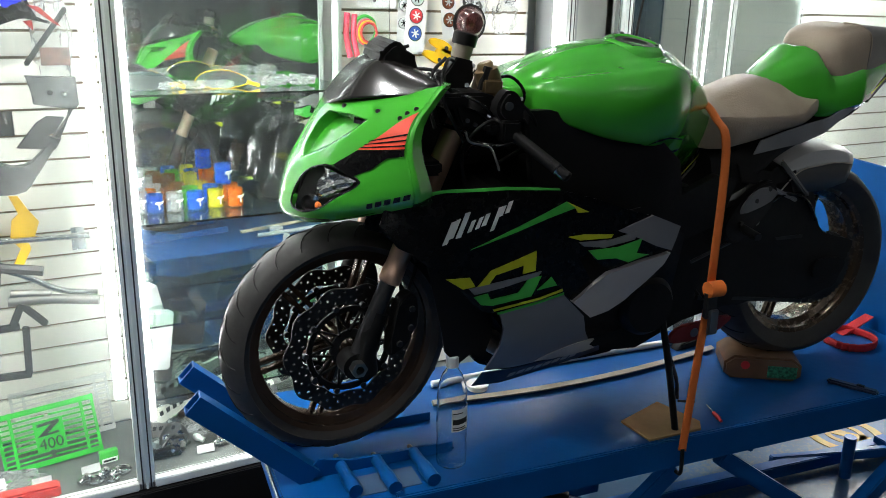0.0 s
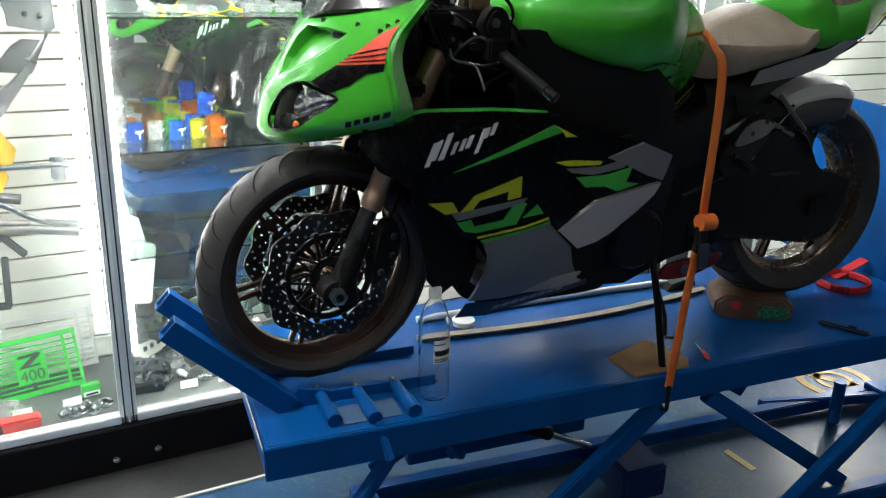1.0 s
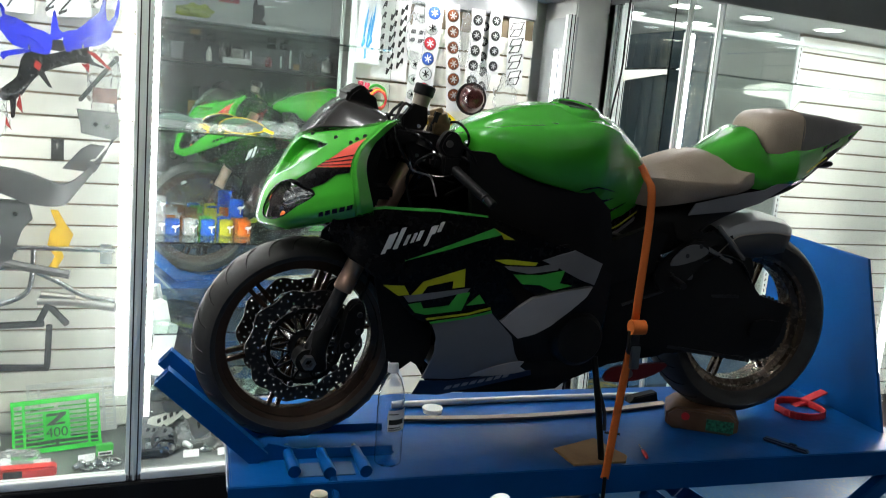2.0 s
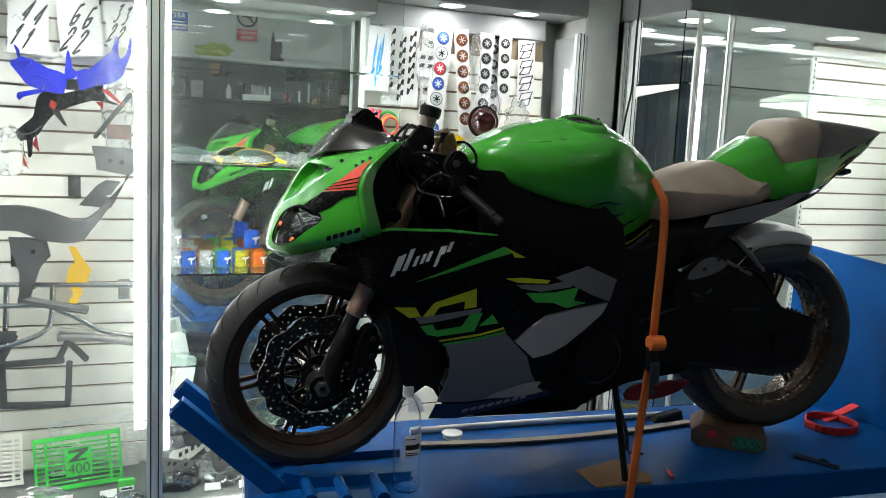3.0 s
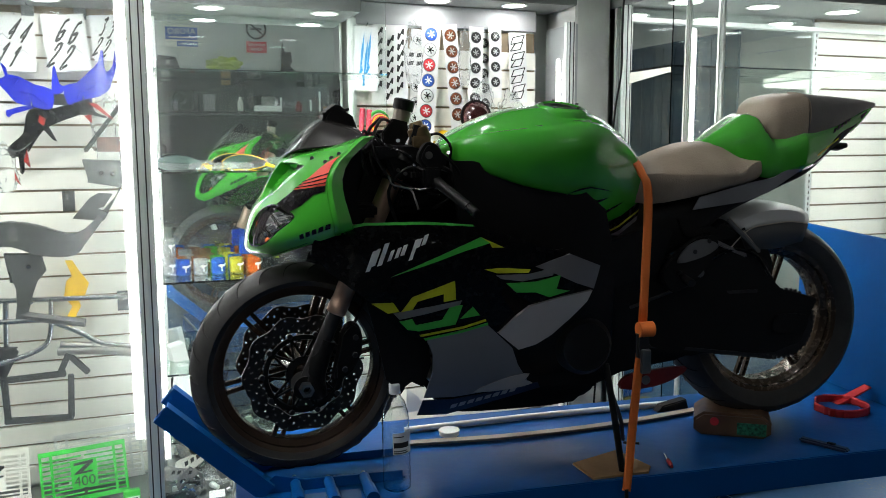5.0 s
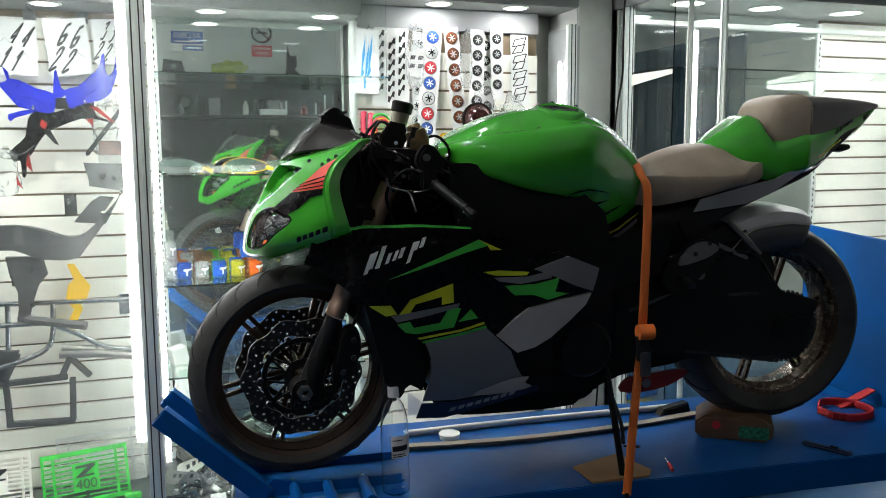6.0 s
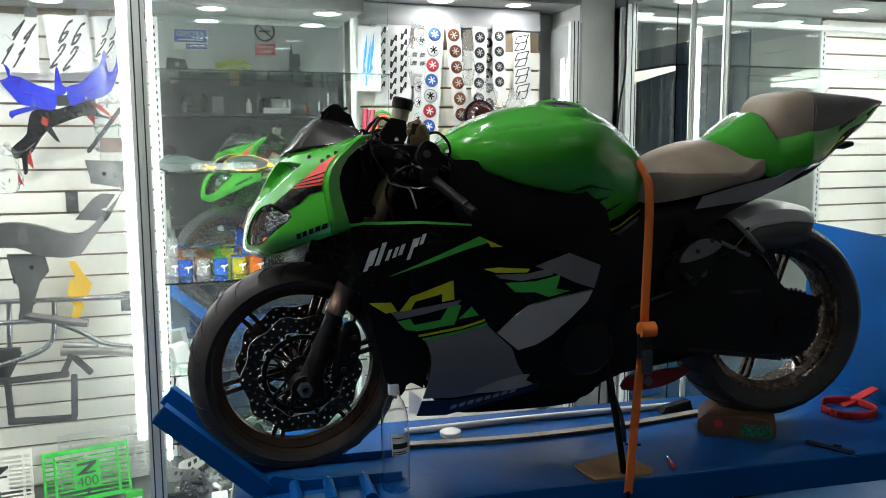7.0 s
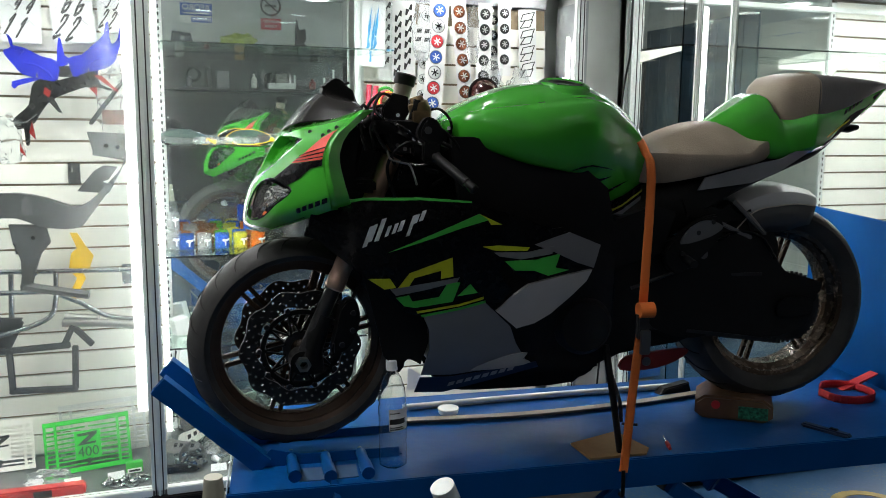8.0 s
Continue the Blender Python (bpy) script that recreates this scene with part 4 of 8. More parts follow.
REAR = [(0.70, 0.68), (0.79, 0.645), (0.87, 0.56), (0.88, 0.40), (0.86, 0.26), (0.64, 0.285), (0.60, 0.33), (0.56, 0.42), (0.66, 0.46), (0.76, 0.56), (0.78, 0.62)]
# pale colour for the highlights painted on the belly and the hugger's edges
material("pale_highlight", (0.50, 0.44, 0.38), 0.22, coat=0.4, vary=0.15)
for s in (1, -1):
    part("side_fairing", panel(B(), UPPER, half, flip=s), BLACK, moto, "gloss black fairing side")
    part("fairing_hollow", panel(B(), [(0.45, 0.66), (0.70, 0.69), (0.86, 0.60), (0.87, 0.40), (0.85, 0.26), (0.62, 0.29), (0.46, 0.40), (0.44, 0.5)], vent, flip=s), BLACKPL, moto)
    part("lower_cowl", panel(B(), GREYCOWL, half, flip=s, lift=0.004, thick=0.008), GREY, moto, "matt grey lower cowl")
    part("belly_strip", panel(B(), STRIP, half, flip=s, lift=0.002), NAVY, moto)
    # light on the belly's curved lip, put on as a pale panel
    part("belly_scoop", panel(B(), rounded([(0.448, 0.290), (0.500, 0.318), (0.560, 0.336), (0.606, 0.338), (0.596, 0.318), (0.622, 0.304), (0.555, 0.290)], 2), half, 0.006, flip=s, lift=0.007), bpy.data.materials["pale_highlight"], moto)
    part("air_outlet", panel(B(), INTAKE, half, flip=s, lift=0.012, thick=0.016), SILVER, moto, "silver-grey outlet scoop")
    part("quarter_panel", panel(B(), QUARTER, half, flip=s, lift=0.006, thick=0.01), GREY, moto)
    part("fairing_blade", panel(B(), BLADE, half, flip=s, lift=0.001, thick=0.006), BLACK, moto)
    part("rear_panel", panel(B(), REAR, vent, flip=s, lift=-0.01), BLACK, moto)
    # painted graphics
    part("green_lip", panel(B(), [(0.060, 0.770), (0.145, 0.784), (0.292, 0.783), (0.427, 0.771), (0.427, 0.766), (0.292, 0.776), (0.145, 0.777), (0.062, 0.763)], half, 0.002, flip=s, lift=0.004), LIME, moto)
    part("green_flash", panel(B(), [(0.207, 0.643), (0.34, 0.695), (0.447, 0.738), (0.475, 0.722), (0.40, 0.702), (0.32, 0.676)], half, 0.002, flip=s, lift=0.003), LIME, moto)
    part("lime_tip", panel(B(), [(0.447, 0.738), (0.510, 0.708), (0.478, 0.7085), (0.470, 0.722)], half, 0.002, flip=s, lift=0.003), YELLOW, moto)
    part("yellow_bar", panel(B(), [(0.155, 0.575), (0.212, 0.575), (0.228, 0.55), (0.198, 0.546)], half, 0.002, flip=s, lift=0.003), YELLOW, moto)
    part("yellow_digit", panel(B(), [(0.232, 0.548), (0.262, 0.588), (0.375, 0.626), (0.378, 0.575), (0.345, 0.570), (0.345, 0.592), (0.275, 0.575), (0.262, 0.553)], half, 0.002, flip=s, lift=0.003), YELLOW, moto)
    part("grey_band", panel(B(), [(0.212, 0.546), (0.395, 0.572), (0.389, 0.560), (0.30, 0.540), (0.228, 0.528)], half, 0.002, flip=s, lift=0.0035), GREY, moto)
    part("green_digit", panel(B(), [(0.228, 0.522), (0.262, 0.528), (0.272, 0.510), (0.342, 0.520), (0.365, 0.560), (0.397, 0.558), (0.38, 0.505), (0.28, 0.492), (0.25, 0.498)], half, 0.002, flip=s, lift=0.003), LIME, moto)
    part("green_tick", panel(B(), [(0.392, 0.520), (0.425, 0.553), (0.446, 0.527)], half, 0.002, flip=s, lift=0.003), LIME, moto)
    for k, m in enumerate((YELLOW, LIME)):
        z = 0.482 - 0.011 * k
        part("pinstripe", panel(B(), [(0.282 + 0.012 * k, z), (0.40, z + 0.017), (0.462 + 0.006 * k, z + 0.034), (0.464 + 0.006 * k, z + 0.027), (0.40, z + 0.010), (0.286 + 0.012 * k, z - 0.006)], half, 0.002, flip=s, lift=0.006), m, moto)
    part("yellow_flash", panel(B(), [(0.455, 0.652), (0.50, 0.654), (0.585, 0.646), (0.578, 0.637), (0.49, 0.640)], half, 0.002, flip=s, lift=0.005), YELLOW, moto)
    part("grey_flash", panel(B(), [(0.485, 0.636), (0.58, 0.634), (0.655, 0.648), (0.648, 0.626), (0.56, 0.615), (0.50, 0.625)], half, 0.002, flip=s, lift=0.0075), GREY, moto)
    part("green_letter", panel(B(), [(0.515, 0.612), (0.60, 0.612), (0.672, 0.626), (0.66, 0.588), (0.70, 0.580), (0.64, 0.566), (0.60, 0.582), (0.545, 0.585)], half, 0.002, flip=s, lift=0.006), LIME, moto)
    # slanted script mark of the fairing, as plain strokes
    for k, (x, w, h, dz) in enumerate(((0.146, 0.008, 0.050, -0.004), (0.159, 0.007, 0.042, 0.005), (0.172, 0.009, 0.054, 0.001), (0.195, 0.007, 0.027, 0.004), (0.211, 0.007, 0.026, 0.005), (0.224, 0.008, 0.027, 0.006), (0.243, 0.007, 0.050, -0.014), (0.259, 0.008, 0.023, 0.012), (0.273, 0.008, 0.026, 0.013))):
        x, w, h = 0.142 + 1.14 * (x - 0.146), 1.35 * w, 1.12 * h
        z = 0.664 + 0.33 * (x - 0.150) + dz
        part("script_stroke", panel(B(), [(x, z), (x + w, z + 0.003), (x + w + 0.35 * h, z + h), (x + 0.35 * h, z + h - 0.003)], half, 0.002, flip=s, lift=0.0035), WHITE, moto)
    for k in range(8):
        x = 0.388 + 0.024 * k
        z = 0.236 + 0.24 * (x - 0.388)
        part("belly_letter_bar", panel(B(), [(x, z), (x + 0.017, z + 0.004), (x + 0.021, z + 0.018), (x + 0.004, z + 0.014)], half, 0.0015, flip=s, lift=0.0035), SILVER, moto)


# ---- tank, seats and tail: skins round upright sections ----
# rows of x, low z, top z, half width, height of the widest line, height and half width of the shoulder crease, undercut
TANK = dense([(0.398, 0.962, 0.985, 0.05, 0.972, 0.978, 0.04, 0.95), (0.415, 0.945, 1.002, 0.10, 0.970, 0.985, 0.085, 0.95), (0.45, 0.920, 1.022, 0.150, 0.962, 0.999, 0.128, 0.95), (0.52, 0.893, 1.055, 0.190, 0.950, 1.011, 0.164, 0.94),
              (0.60, 0.864, 1.080, 0.212, 0.940, 1.020, 0.176, 0.93), (0.68, 0.846, 1.091, 0.220, 0.945, 1.031, 0.176, 0.88), (0.76, 0.832, 1.087, 0.214, 0.962, 1.040, 0.172, 0.80), (0.83, 0.812, 1.073, 0.190, 0.965, 1.030, 0.155, 0.74),
              (0.89, 0.802, 1.041, 0.154, 0.950, 1.002, 0.125, 0.72), (0.945, 0.800, 0.994, 0.120, 0.918, 0.957, 0.095, 0.74), (0.98, 0.805, 0.930, 0.094, 0.876, 0.904, 0.072, 0.8), (1.0, 0.815, 0.862, 0.06, 0.84, 0.85, 0.05, 0.85)], 6)
secs = []
for x, zl, zt, hw, zw, zc, hc, under in TANK:
    x = x + 0.024 * max(0.0, x - 0.45) / 0.5
    wl = hw * under
    side = [(0.5 * wl, zl - 0.004), (0.96 * wl, zl - 0.002), (wl, zl + 0.004), (wl + 0.55 * (hw - wl), zl + 0.35 * (zw - zl)), (wl + 0.93 * (hw - wl), zl + 0.75 * (zw - zl)), (hw, zw), (hw - 0.16 * (hw - hc), zw + 0.42 * (zc - zw)),
            (hw - 0.52 * (hw - hc), zw + 0.80 * (zc - zw)), (hc, zc), (hc - 0.046 * min(1, hc / 0.15), zc + 0.05 * (zt - zc)), (0.62 * hc, zc + 0.36 * (zt - zc)), (0.46 * hc, zc + 0.76 * (zt - zc)), (0.24 * hc, zc + 0.96 * (zt - zc)), (0.05 * hc, zt)]
    secs.append([(x, -y, z) for y, z in side] + [(x, y, z) for y, z in side[::-1]])
tank = part("fuel_tank", loft(B(), secs), GREEN, moto, "green fuel tank, cap removed")
FX = 0.765
bm = B()
lathe(bm, [(0.050, -0.002), (0.088, -0.020), (0.080, -0.002), (0.070, 0.006), (0.060, 0.008), (0.052, 0.004)], pose(FX, -0.036, 1.083, 13, 3, 0), 32, closed=True)
part("filler_ring", bm, GREEN, tank)
part("filler_well", lathe(B(), [(0.001, 0.003), (0.030, 0.003), (0.034, 0.006), (0.053, 0.004), (0.053, 0.0), (0.001, 0.0)], pose(FX, -0.036, 1.083, 13, 3, 0), 32), BLACKPL, tank)
for k in range(5):
    a = k * math.tau / 5 + 0.3
    part("filler_bolt", lathe(B(), [(0.005, 0), (0.005, 0.004), (0.001, 0.004)], pose(FX + 0.061 * math.cos(a), -0.036 + 0.061 * math.sin(a), 1.0905 + 0.0135 * math.sin(a), 13), 10), DARKSTEEL, tank)
# tank cover, the lower green panel with black flames
LOWTANK = [(0.70, 0.848), (0.80, 0.85), (0.90, 0.85), (0.985, 0.86), (1.0, 0.86), (1.0, 0.775), (0.93, 0.745), (0.865, 0.715), (0.845, 0.752), (0.80, 0.798), (0.76, 0.826)]


def tankside(x, z):
    return -0.185 + 0.14 * max(0, x - 0.70) + 0.40 * max(0, x - 0.86) + 0.38 * max(0, 0.86 - z)


for s in (1, -1):
    part("tank_panel", panel(B(), LOWTANK, tankside, 0.01, flip=s), GREEN, tank)
    part("frame_cover", panel(B(), [(0.40, 0.935), (0.46, 0.935), (0.60, 0.895), (0.78, 0.85), (0.85, 0.79), (0.87, 0.695), (0.99, 0.74), (1.06, 0.72), (1.02, 0.60), (0.85, 0.55), (0.60, 0.66), (0.50, 0.72), (0.42, 0.76)], lambda x, z: -0.175 + 0.05 * abs(z - 0.75), 0.03, flip=s), BLACKPL, moto)
    for o in ([(0.730, 0.838), (0.765, 0.851), (0.80, 0.856), (0.845, 0.848), (0.880, 0.838), (0.845, 0.845), (0.80, 0.852), (0.765, 0.846)], [(0.800, 0.806), (0.812, 0.817), (0.806, 0.824), (0.828, 0.816), (0.868, 0.823), (0.842, 0.812), (0.818, 0.804)],
              [(0.835, 0.780), (0.86, 0.783), (0.90, 0.797), (0.935, 0.808), (0.90, 0.791), (0.862, 0.775), (0.842, 0.771)]):
        part("flame_decal", panel(B(), o, tankside, 0.0015, flip=s, lift=0.0125), BLACK, tank)
    for k, (m, w) in enumerate(((BLACK, 0.026), (YELLOW, 0.007), (BLACK, 0.008), (GREY, 0.014))):
        z = 0.775 - (0.0, 0.026, 0.036, 0.046)[k]
        part("tank_stripe", panel(B(), [(0.865, z - 0.03), (0.93, z - 0.01), (1.0, z + 0.03), (1.0, z + 0.03 - w), (0.93, z - 0.012 - w), (0.87, z - 0.032 - w)], tankside, 0.0015, flip=s, lift=0.0145), m, tank)

SEAT = [(0.955, 0.812, 0.835, 0.842, 0.05), (0.985, 0.800, 0.880, 0.903, 0.10), (1.03, 0.798, 0.887, 0.922, 0.134), (1.09, 0.806, 0.885, 0.950, 0.146), (1.176, 0.822, 0.884, 0.976, 0.154), (1.25, 0.838, 0.885, 0.981, 0.155), (1.295, 0.846, 0.888, 0.976, 0.152),
        (1.325, 0.853, 0.906, 0.953, 0.146), (1.37, 0.864, 0.918, 0.937, 0.122), (1.42, 0.885, 0.915, 0.931, 0.09), (1.45, 0.897, 0.905, 0.908, 0.05)]
secs = []
for x, z0, ze, zt, hw in dense(SEAT):
    side = [(0.85, z0), (0.97, z0 + 0.30 * (ze - z0)), (1.0, z0 + 0.65 * (ze - z0)), (0.992, ze - 0.004), (0.975, ze + 0.001), (0.72, ze + 0.40 * (zt - ze)), (0.46, ze + 0.80 * (zt - ze)), (0.30, ze + 0.95 * (zt - ze)), (0.10, zt)]
    secs.append([(x, -hw * q, z) for q, z in side] + [(x, hw * q, z) for q, z in side[::-1]])
seat = part("rider_seat", loft(B(), secs), SEATGREY, moto, "dusty grey leatherette rider seat")
TAIL = dense([(1.232, 0.92, 0.982, 0.05), (1.317, 0.875, 1.034, 0.100), (1.368, 0.864, 1.064, 0.117), (1.392, 0.860, 1.046, 0.126), (1.415, 0.861, 1.006, 0.132), (1.44, 0.862, 1.006, 0.138), (1.512, 0.878, 1.030, 0.146)]) + dense([(1.516, 0.879, 1.030, 0.146), (1.58, 0.900, 1.040, 0.122), (1.664, 0.958, 1.072, 0.090), (1.76, 1.016, 1.080, 0.058), (1.825, 1.072, 1.090, 0.03)])
tail = part("tail_cowl", hull(TAIL, [(0.45, 0.0), (0.80, 0.04), (0.96, 0.18), (1.0, 0.40), (0.99, 0.66), (0.95, 0.76), (0.72, 0.93), (0.35, 1.0), (0.08, 1.0)], False), GREEN, moto, "green tail cowl")
for s in (1, -1):
    part("tail_stripe", panel(B(), [(1.555, 0.905), (1.66, 0.968), (1.78, 1.05), (1.80, 1.072), (1.70, 1.025), (1.58, 0.955)], lambda x, z: -0.121 + 0.33 * max(0, x - 1.555), 0.012, flip=s, lift=0.004), BLACK, tail)
    for k in range(5):
        x, z = 1.632 + 0.017 * k, 1.000 + 0.0085 * k
        part("tail_mark", panel(B(), [(x, z), (x + 0.010, z + 0.004), (x + 0.016, z + 0.018), (x + 0.006, z + 0.014)], lambda x, z: -0.121 + 0.33 * max(0, x - 1.555), 0.002, flip=s, lift=0.009), BLACK, tail)
    part("tail_pinstripe", panel(B(), [(1.565, 0.935), (1.66, 0.986), (1.66, 0.982), (1.566, 0.930)], lambda x, z: -0.121 + 0.33 * max(0, x - 1.555), 0.002, flip=s, lift=0.0075), YELLOW, tail)
PILLFORM = [(0.90, 0.0), (0.98, 0.06), (1.0, 0.30), (1.0, 0.62), (0.97, 0.76), (0.90, 0.86), (0.74, 0.94), (0.45, 0.985), (0.15, 1.0)]
PILL = dense([(1.408, 1.015, 1.045, 0.070), (1.413, 0.985, 1.072, 0.094), (1.426, 0.972, 1.098, 0.110), (1.456, 0.970, 1.117, 0.123), (1.525, 0.985, 1.127, 0.132)])
part("pillion_seat", hull(PILL, PILLFORM, False), SEATGREY, moto, "grey leatherette pillion pad")
# greyer rear half of the pad; part of its shade is in the colour
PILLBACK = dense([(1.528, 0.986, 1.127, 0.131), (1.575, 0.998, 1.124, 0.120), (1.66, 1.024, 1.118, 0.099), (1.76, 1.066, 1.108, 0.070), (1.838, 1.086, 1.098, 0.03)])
part("pillion_back", hull(PILLBACK, PILLFORM, False), material("shaded_grey_leatherette", (0.15, 0.138, 0.13), 0.40, vary=0.2, bump=0.3, bump_scale=180), moto, "greyer leatherette rear half of the pad, partly darkened for shade")
part("pillion_piping", tube(B(), [(1.528, -0.118, 0.987), (1.531, -0.129, 1.040), (1.530, -0.127, 1.088), (1.526, -0.112, 1.108), (1.522, -0.080, 1.122), (1.518, -0.03, 1.128)], 0.003, 8), SEATGREY, moto)
part("tail_tip", body([(1.80, 1.062, 1.092, 0.035), (1.835, 1.078, 1.098, 0.028), (1.85, 1.085, 1.098, 0.012)]), BLACKPL, moto)
part("tail_lug", body([(1.685, 0.948, 0.962, 0.02), (1.72, 0.944, 0.972, 0.028), (1.75, 0.952, 0.97, 0.02)]), BLACKPL, moto)
UNDER = [(1.02, 0.60, 0.80, 0.11), (1.16, 0.66, 0.815, 0.125), (1.26, 0.745, 0.84, 0.125), (1.44, 0.825, 0.868, 0.11), (1.56, 0.872, 0.905, 0.09), (1.66, 0.94, 0.968, 0.06)]
part("subframe", body(dense(UNDER), 3.0), BLACKPL, moto)
material("grey_undertray", (0.20, 0.20, 0.215), 0.42)

for s in (1, -1):
    part("undertray", panel(B(), [(1.142, 0.778), (1.163, 0.815), (1.326, 0.854), (1.409, 0.869), (1.501, 0.909), (1.56, 0.93), (1.50, 0.885), (1.392, 0.825), (1.309, 0.798)], lambda x, z: -0.140 + 0.12 * max(0, x - 1.40), 0.006, flip=s), bpy.data.materials["grey_undertray"], moto)
# hugger over the rear tyre
HUB = Vector((1.46, 0, 0.415))
bm = B()
rings = []
for k in range(15):
    a = radians(73 + k * 3.15)
    r = 0.366 + 0.004 * math.sin(math.pi * k / 14)
    low = r - 0.046 - 0.012 * math.sin(math.pi * k / 14)
    rings.append([bm.verts.new(HUB + Vector((rr * math.cos(a), y, rr * math.sin(a)))) for y, rr in ((-0.108, low), (-0.106, low + 0.012), (-0.095, r - 0.018), (-0.05, r), (0, r + 0.004), (0.05, r), (0.095, r - 0.018), (0.106, low + 0.012), (0.108, low))])
skin(bm, rings, False)
# the light on the hugger's top is put into this pale grey
sheet(part("rear_hugger", bm, material("lit_hugger_plastic", (0.50, 0.50, 0.505), 0.30, coat=0.5, vary=0.05, scale=3), moto, "satin rear hugger, its top coloured pale for the light on it"), 0.004)
for s in (-1, 1):
    bm = B()
    rings = []
    for k in range(15):
        a = radians(73 + k * 3.15)
        top = 0.366 - 0.046 - 0.008 * math.sin(math.pi * k / 14)
        rings.append([bm.verts.new(HUB + Vector((rr * math.cos(a), s * y, rr * math.sin(a)))) for y, rr in ((0.109, top), (0.110, top - 0.03), (0.106, 0.262 - 0.03 * math.sin(math.pi * k / 14)))])
    skin(bm, rings, False)
    # same plastic as the top, darkened in colour for its shaded side
    sheet(part("hugger_skirt", bm, material("shaded_hugger_plastic", (0.07, 0.07, 0.073), 0.34, vary=0.1) if s < 0 else bpy.data.materials["shaded_hugger_plastic"], moto), 0.003)
    # pale lines painted where the hugger's edges catch the light
    part("hugger_seam", tube(B(), [HUB + Vector((r * math.cos(radians(a)), s * 0.1105, r * math.sin(radians(a)))) for a, r in ((74, 0.320), (85, 0.316), (97, 0.312), (110, 0.316), (123, 0.300), (136, 0.285))], 0.0022, 6), bpy.data.materials["pale_highlight"], moto)
    part("hugger_seam", tube(B(), [(1.278, s * 0.112, 0.749), (1.305, s * 0.113, 0.722), (1.333, s * 0.113, 0.699), (1.383, s * 0.112, 0.644)], 0.002, 6), bpy.data.materials["pale_highlight"], moto)

material("satin_black_c", (0.14, 0.14, 0.145), 0.34)
# engine, frame, swingarm, chain
bm = B()
prism(bm, [(0.34, 0.42), (0.36, 0.70), (0.55, 0.76), (0.95, 0.70), (1.02, 0.52), (0.98, 0.32), (0.80, 0.25), (0.45, 0.27)], -0.15, 0.15, bevel=0.02)
part("engine", bm, BLACKPL, moto)
part("clutch_cover", lathe(B(), [(0.02, 0.0), (0.07, 0.0), (0.085, -0.02), (0.085, -0.06)], pose(0.78, -0.21, 0.40) @ AX, 32), BLACKPL, moto)
part("radiator", prism(B(), [(0.27, 0.42), (0.31, 0.42), (0.38, 0.74), (0.34, 0.74)], -0.17, 0.17, bevel=0.004), BLACKPL, moto)
part("cockpit_shroud", prism(B(), [(0.12, 0.80), (0.20, 0.78), (0.40, 0.80), (0.42, 0.90), (0.25, 0.95), (0.17, 0.97)], -0.065, 0.13, bevel=0.02), BLACKPL, moto)
# black fillers shaped to the camera's view, added to hide bright gaps
part("exhaust_collector", prism(B(), rounded([(0.385, 0.30), (0.380, 0.20), (0.44, 0.155), (0.58, 0.145), (0.84, 0.152), (0.92, 0.20), (0.88, 0.30)], 3), 0.05, 0.16, bevel=0.02), BLACKPL, moto)
part("lower_liner", prism(B(), rounded([(0.245, 0.36), (0.250, 0.20), (0.275, 0.165), (0.310, 0.19), (0.325, 0.26), (0.38, 0.29), (0.38, 0.36)], 3), 0.150, 0.158, bevel=0.003), BLACKPL, moto)
part("inner_liner", prism(B(), [(0.10, 0.62), (0.52, 0.62), (0.52, 0.84), (0.14, 0.84)], 0.105, 0.111, bevel=0.002), BLACKPL, moto)
part("ignition_lock", lathe(B(), [(0.001, 0.062), (0.016, 0.062), (0.020, 0.056), (0.020, 0.048), (0.029, 0.044), (0.031, 0.010), (0.026, 0.0), (0.026, -0.03), (0.001, -0.03)], pose(0.335, -0.085, 0.985, 0, -18, 0), 20), material("stained_brass", (0.24, 0.17, 0.09), 0.42, metal=0.6, vary=0.4, scale=30), moto, "stained brass ignition lock")
part("lock_wing", span(B(), 0.300, 0.350, -0.125, -0.113, 0.975, 1.005, bevel=0.004), bpy.data.materials["stained_brass"], moto)
for k in range(4):
    y = -0.13 + 0.085 * k
    part("exhaust_header", tube(B(), [(0.40, y, 0.56), (0.335, y, 0.53), (0.315, y, 0.44), (0.335, y * 0.9, 0.34), (0.42, y * 0.6, 0.275), (0.56, y * 0.4, 0.27)], 0.018, 14), material("heat_stained_steel", (0.42, 0.36, 0.28), 0.35, metal=0.7, vary=0.3, scale=20) if k == 0 else bpy.data.materials["heat_stained_steel"], moto)
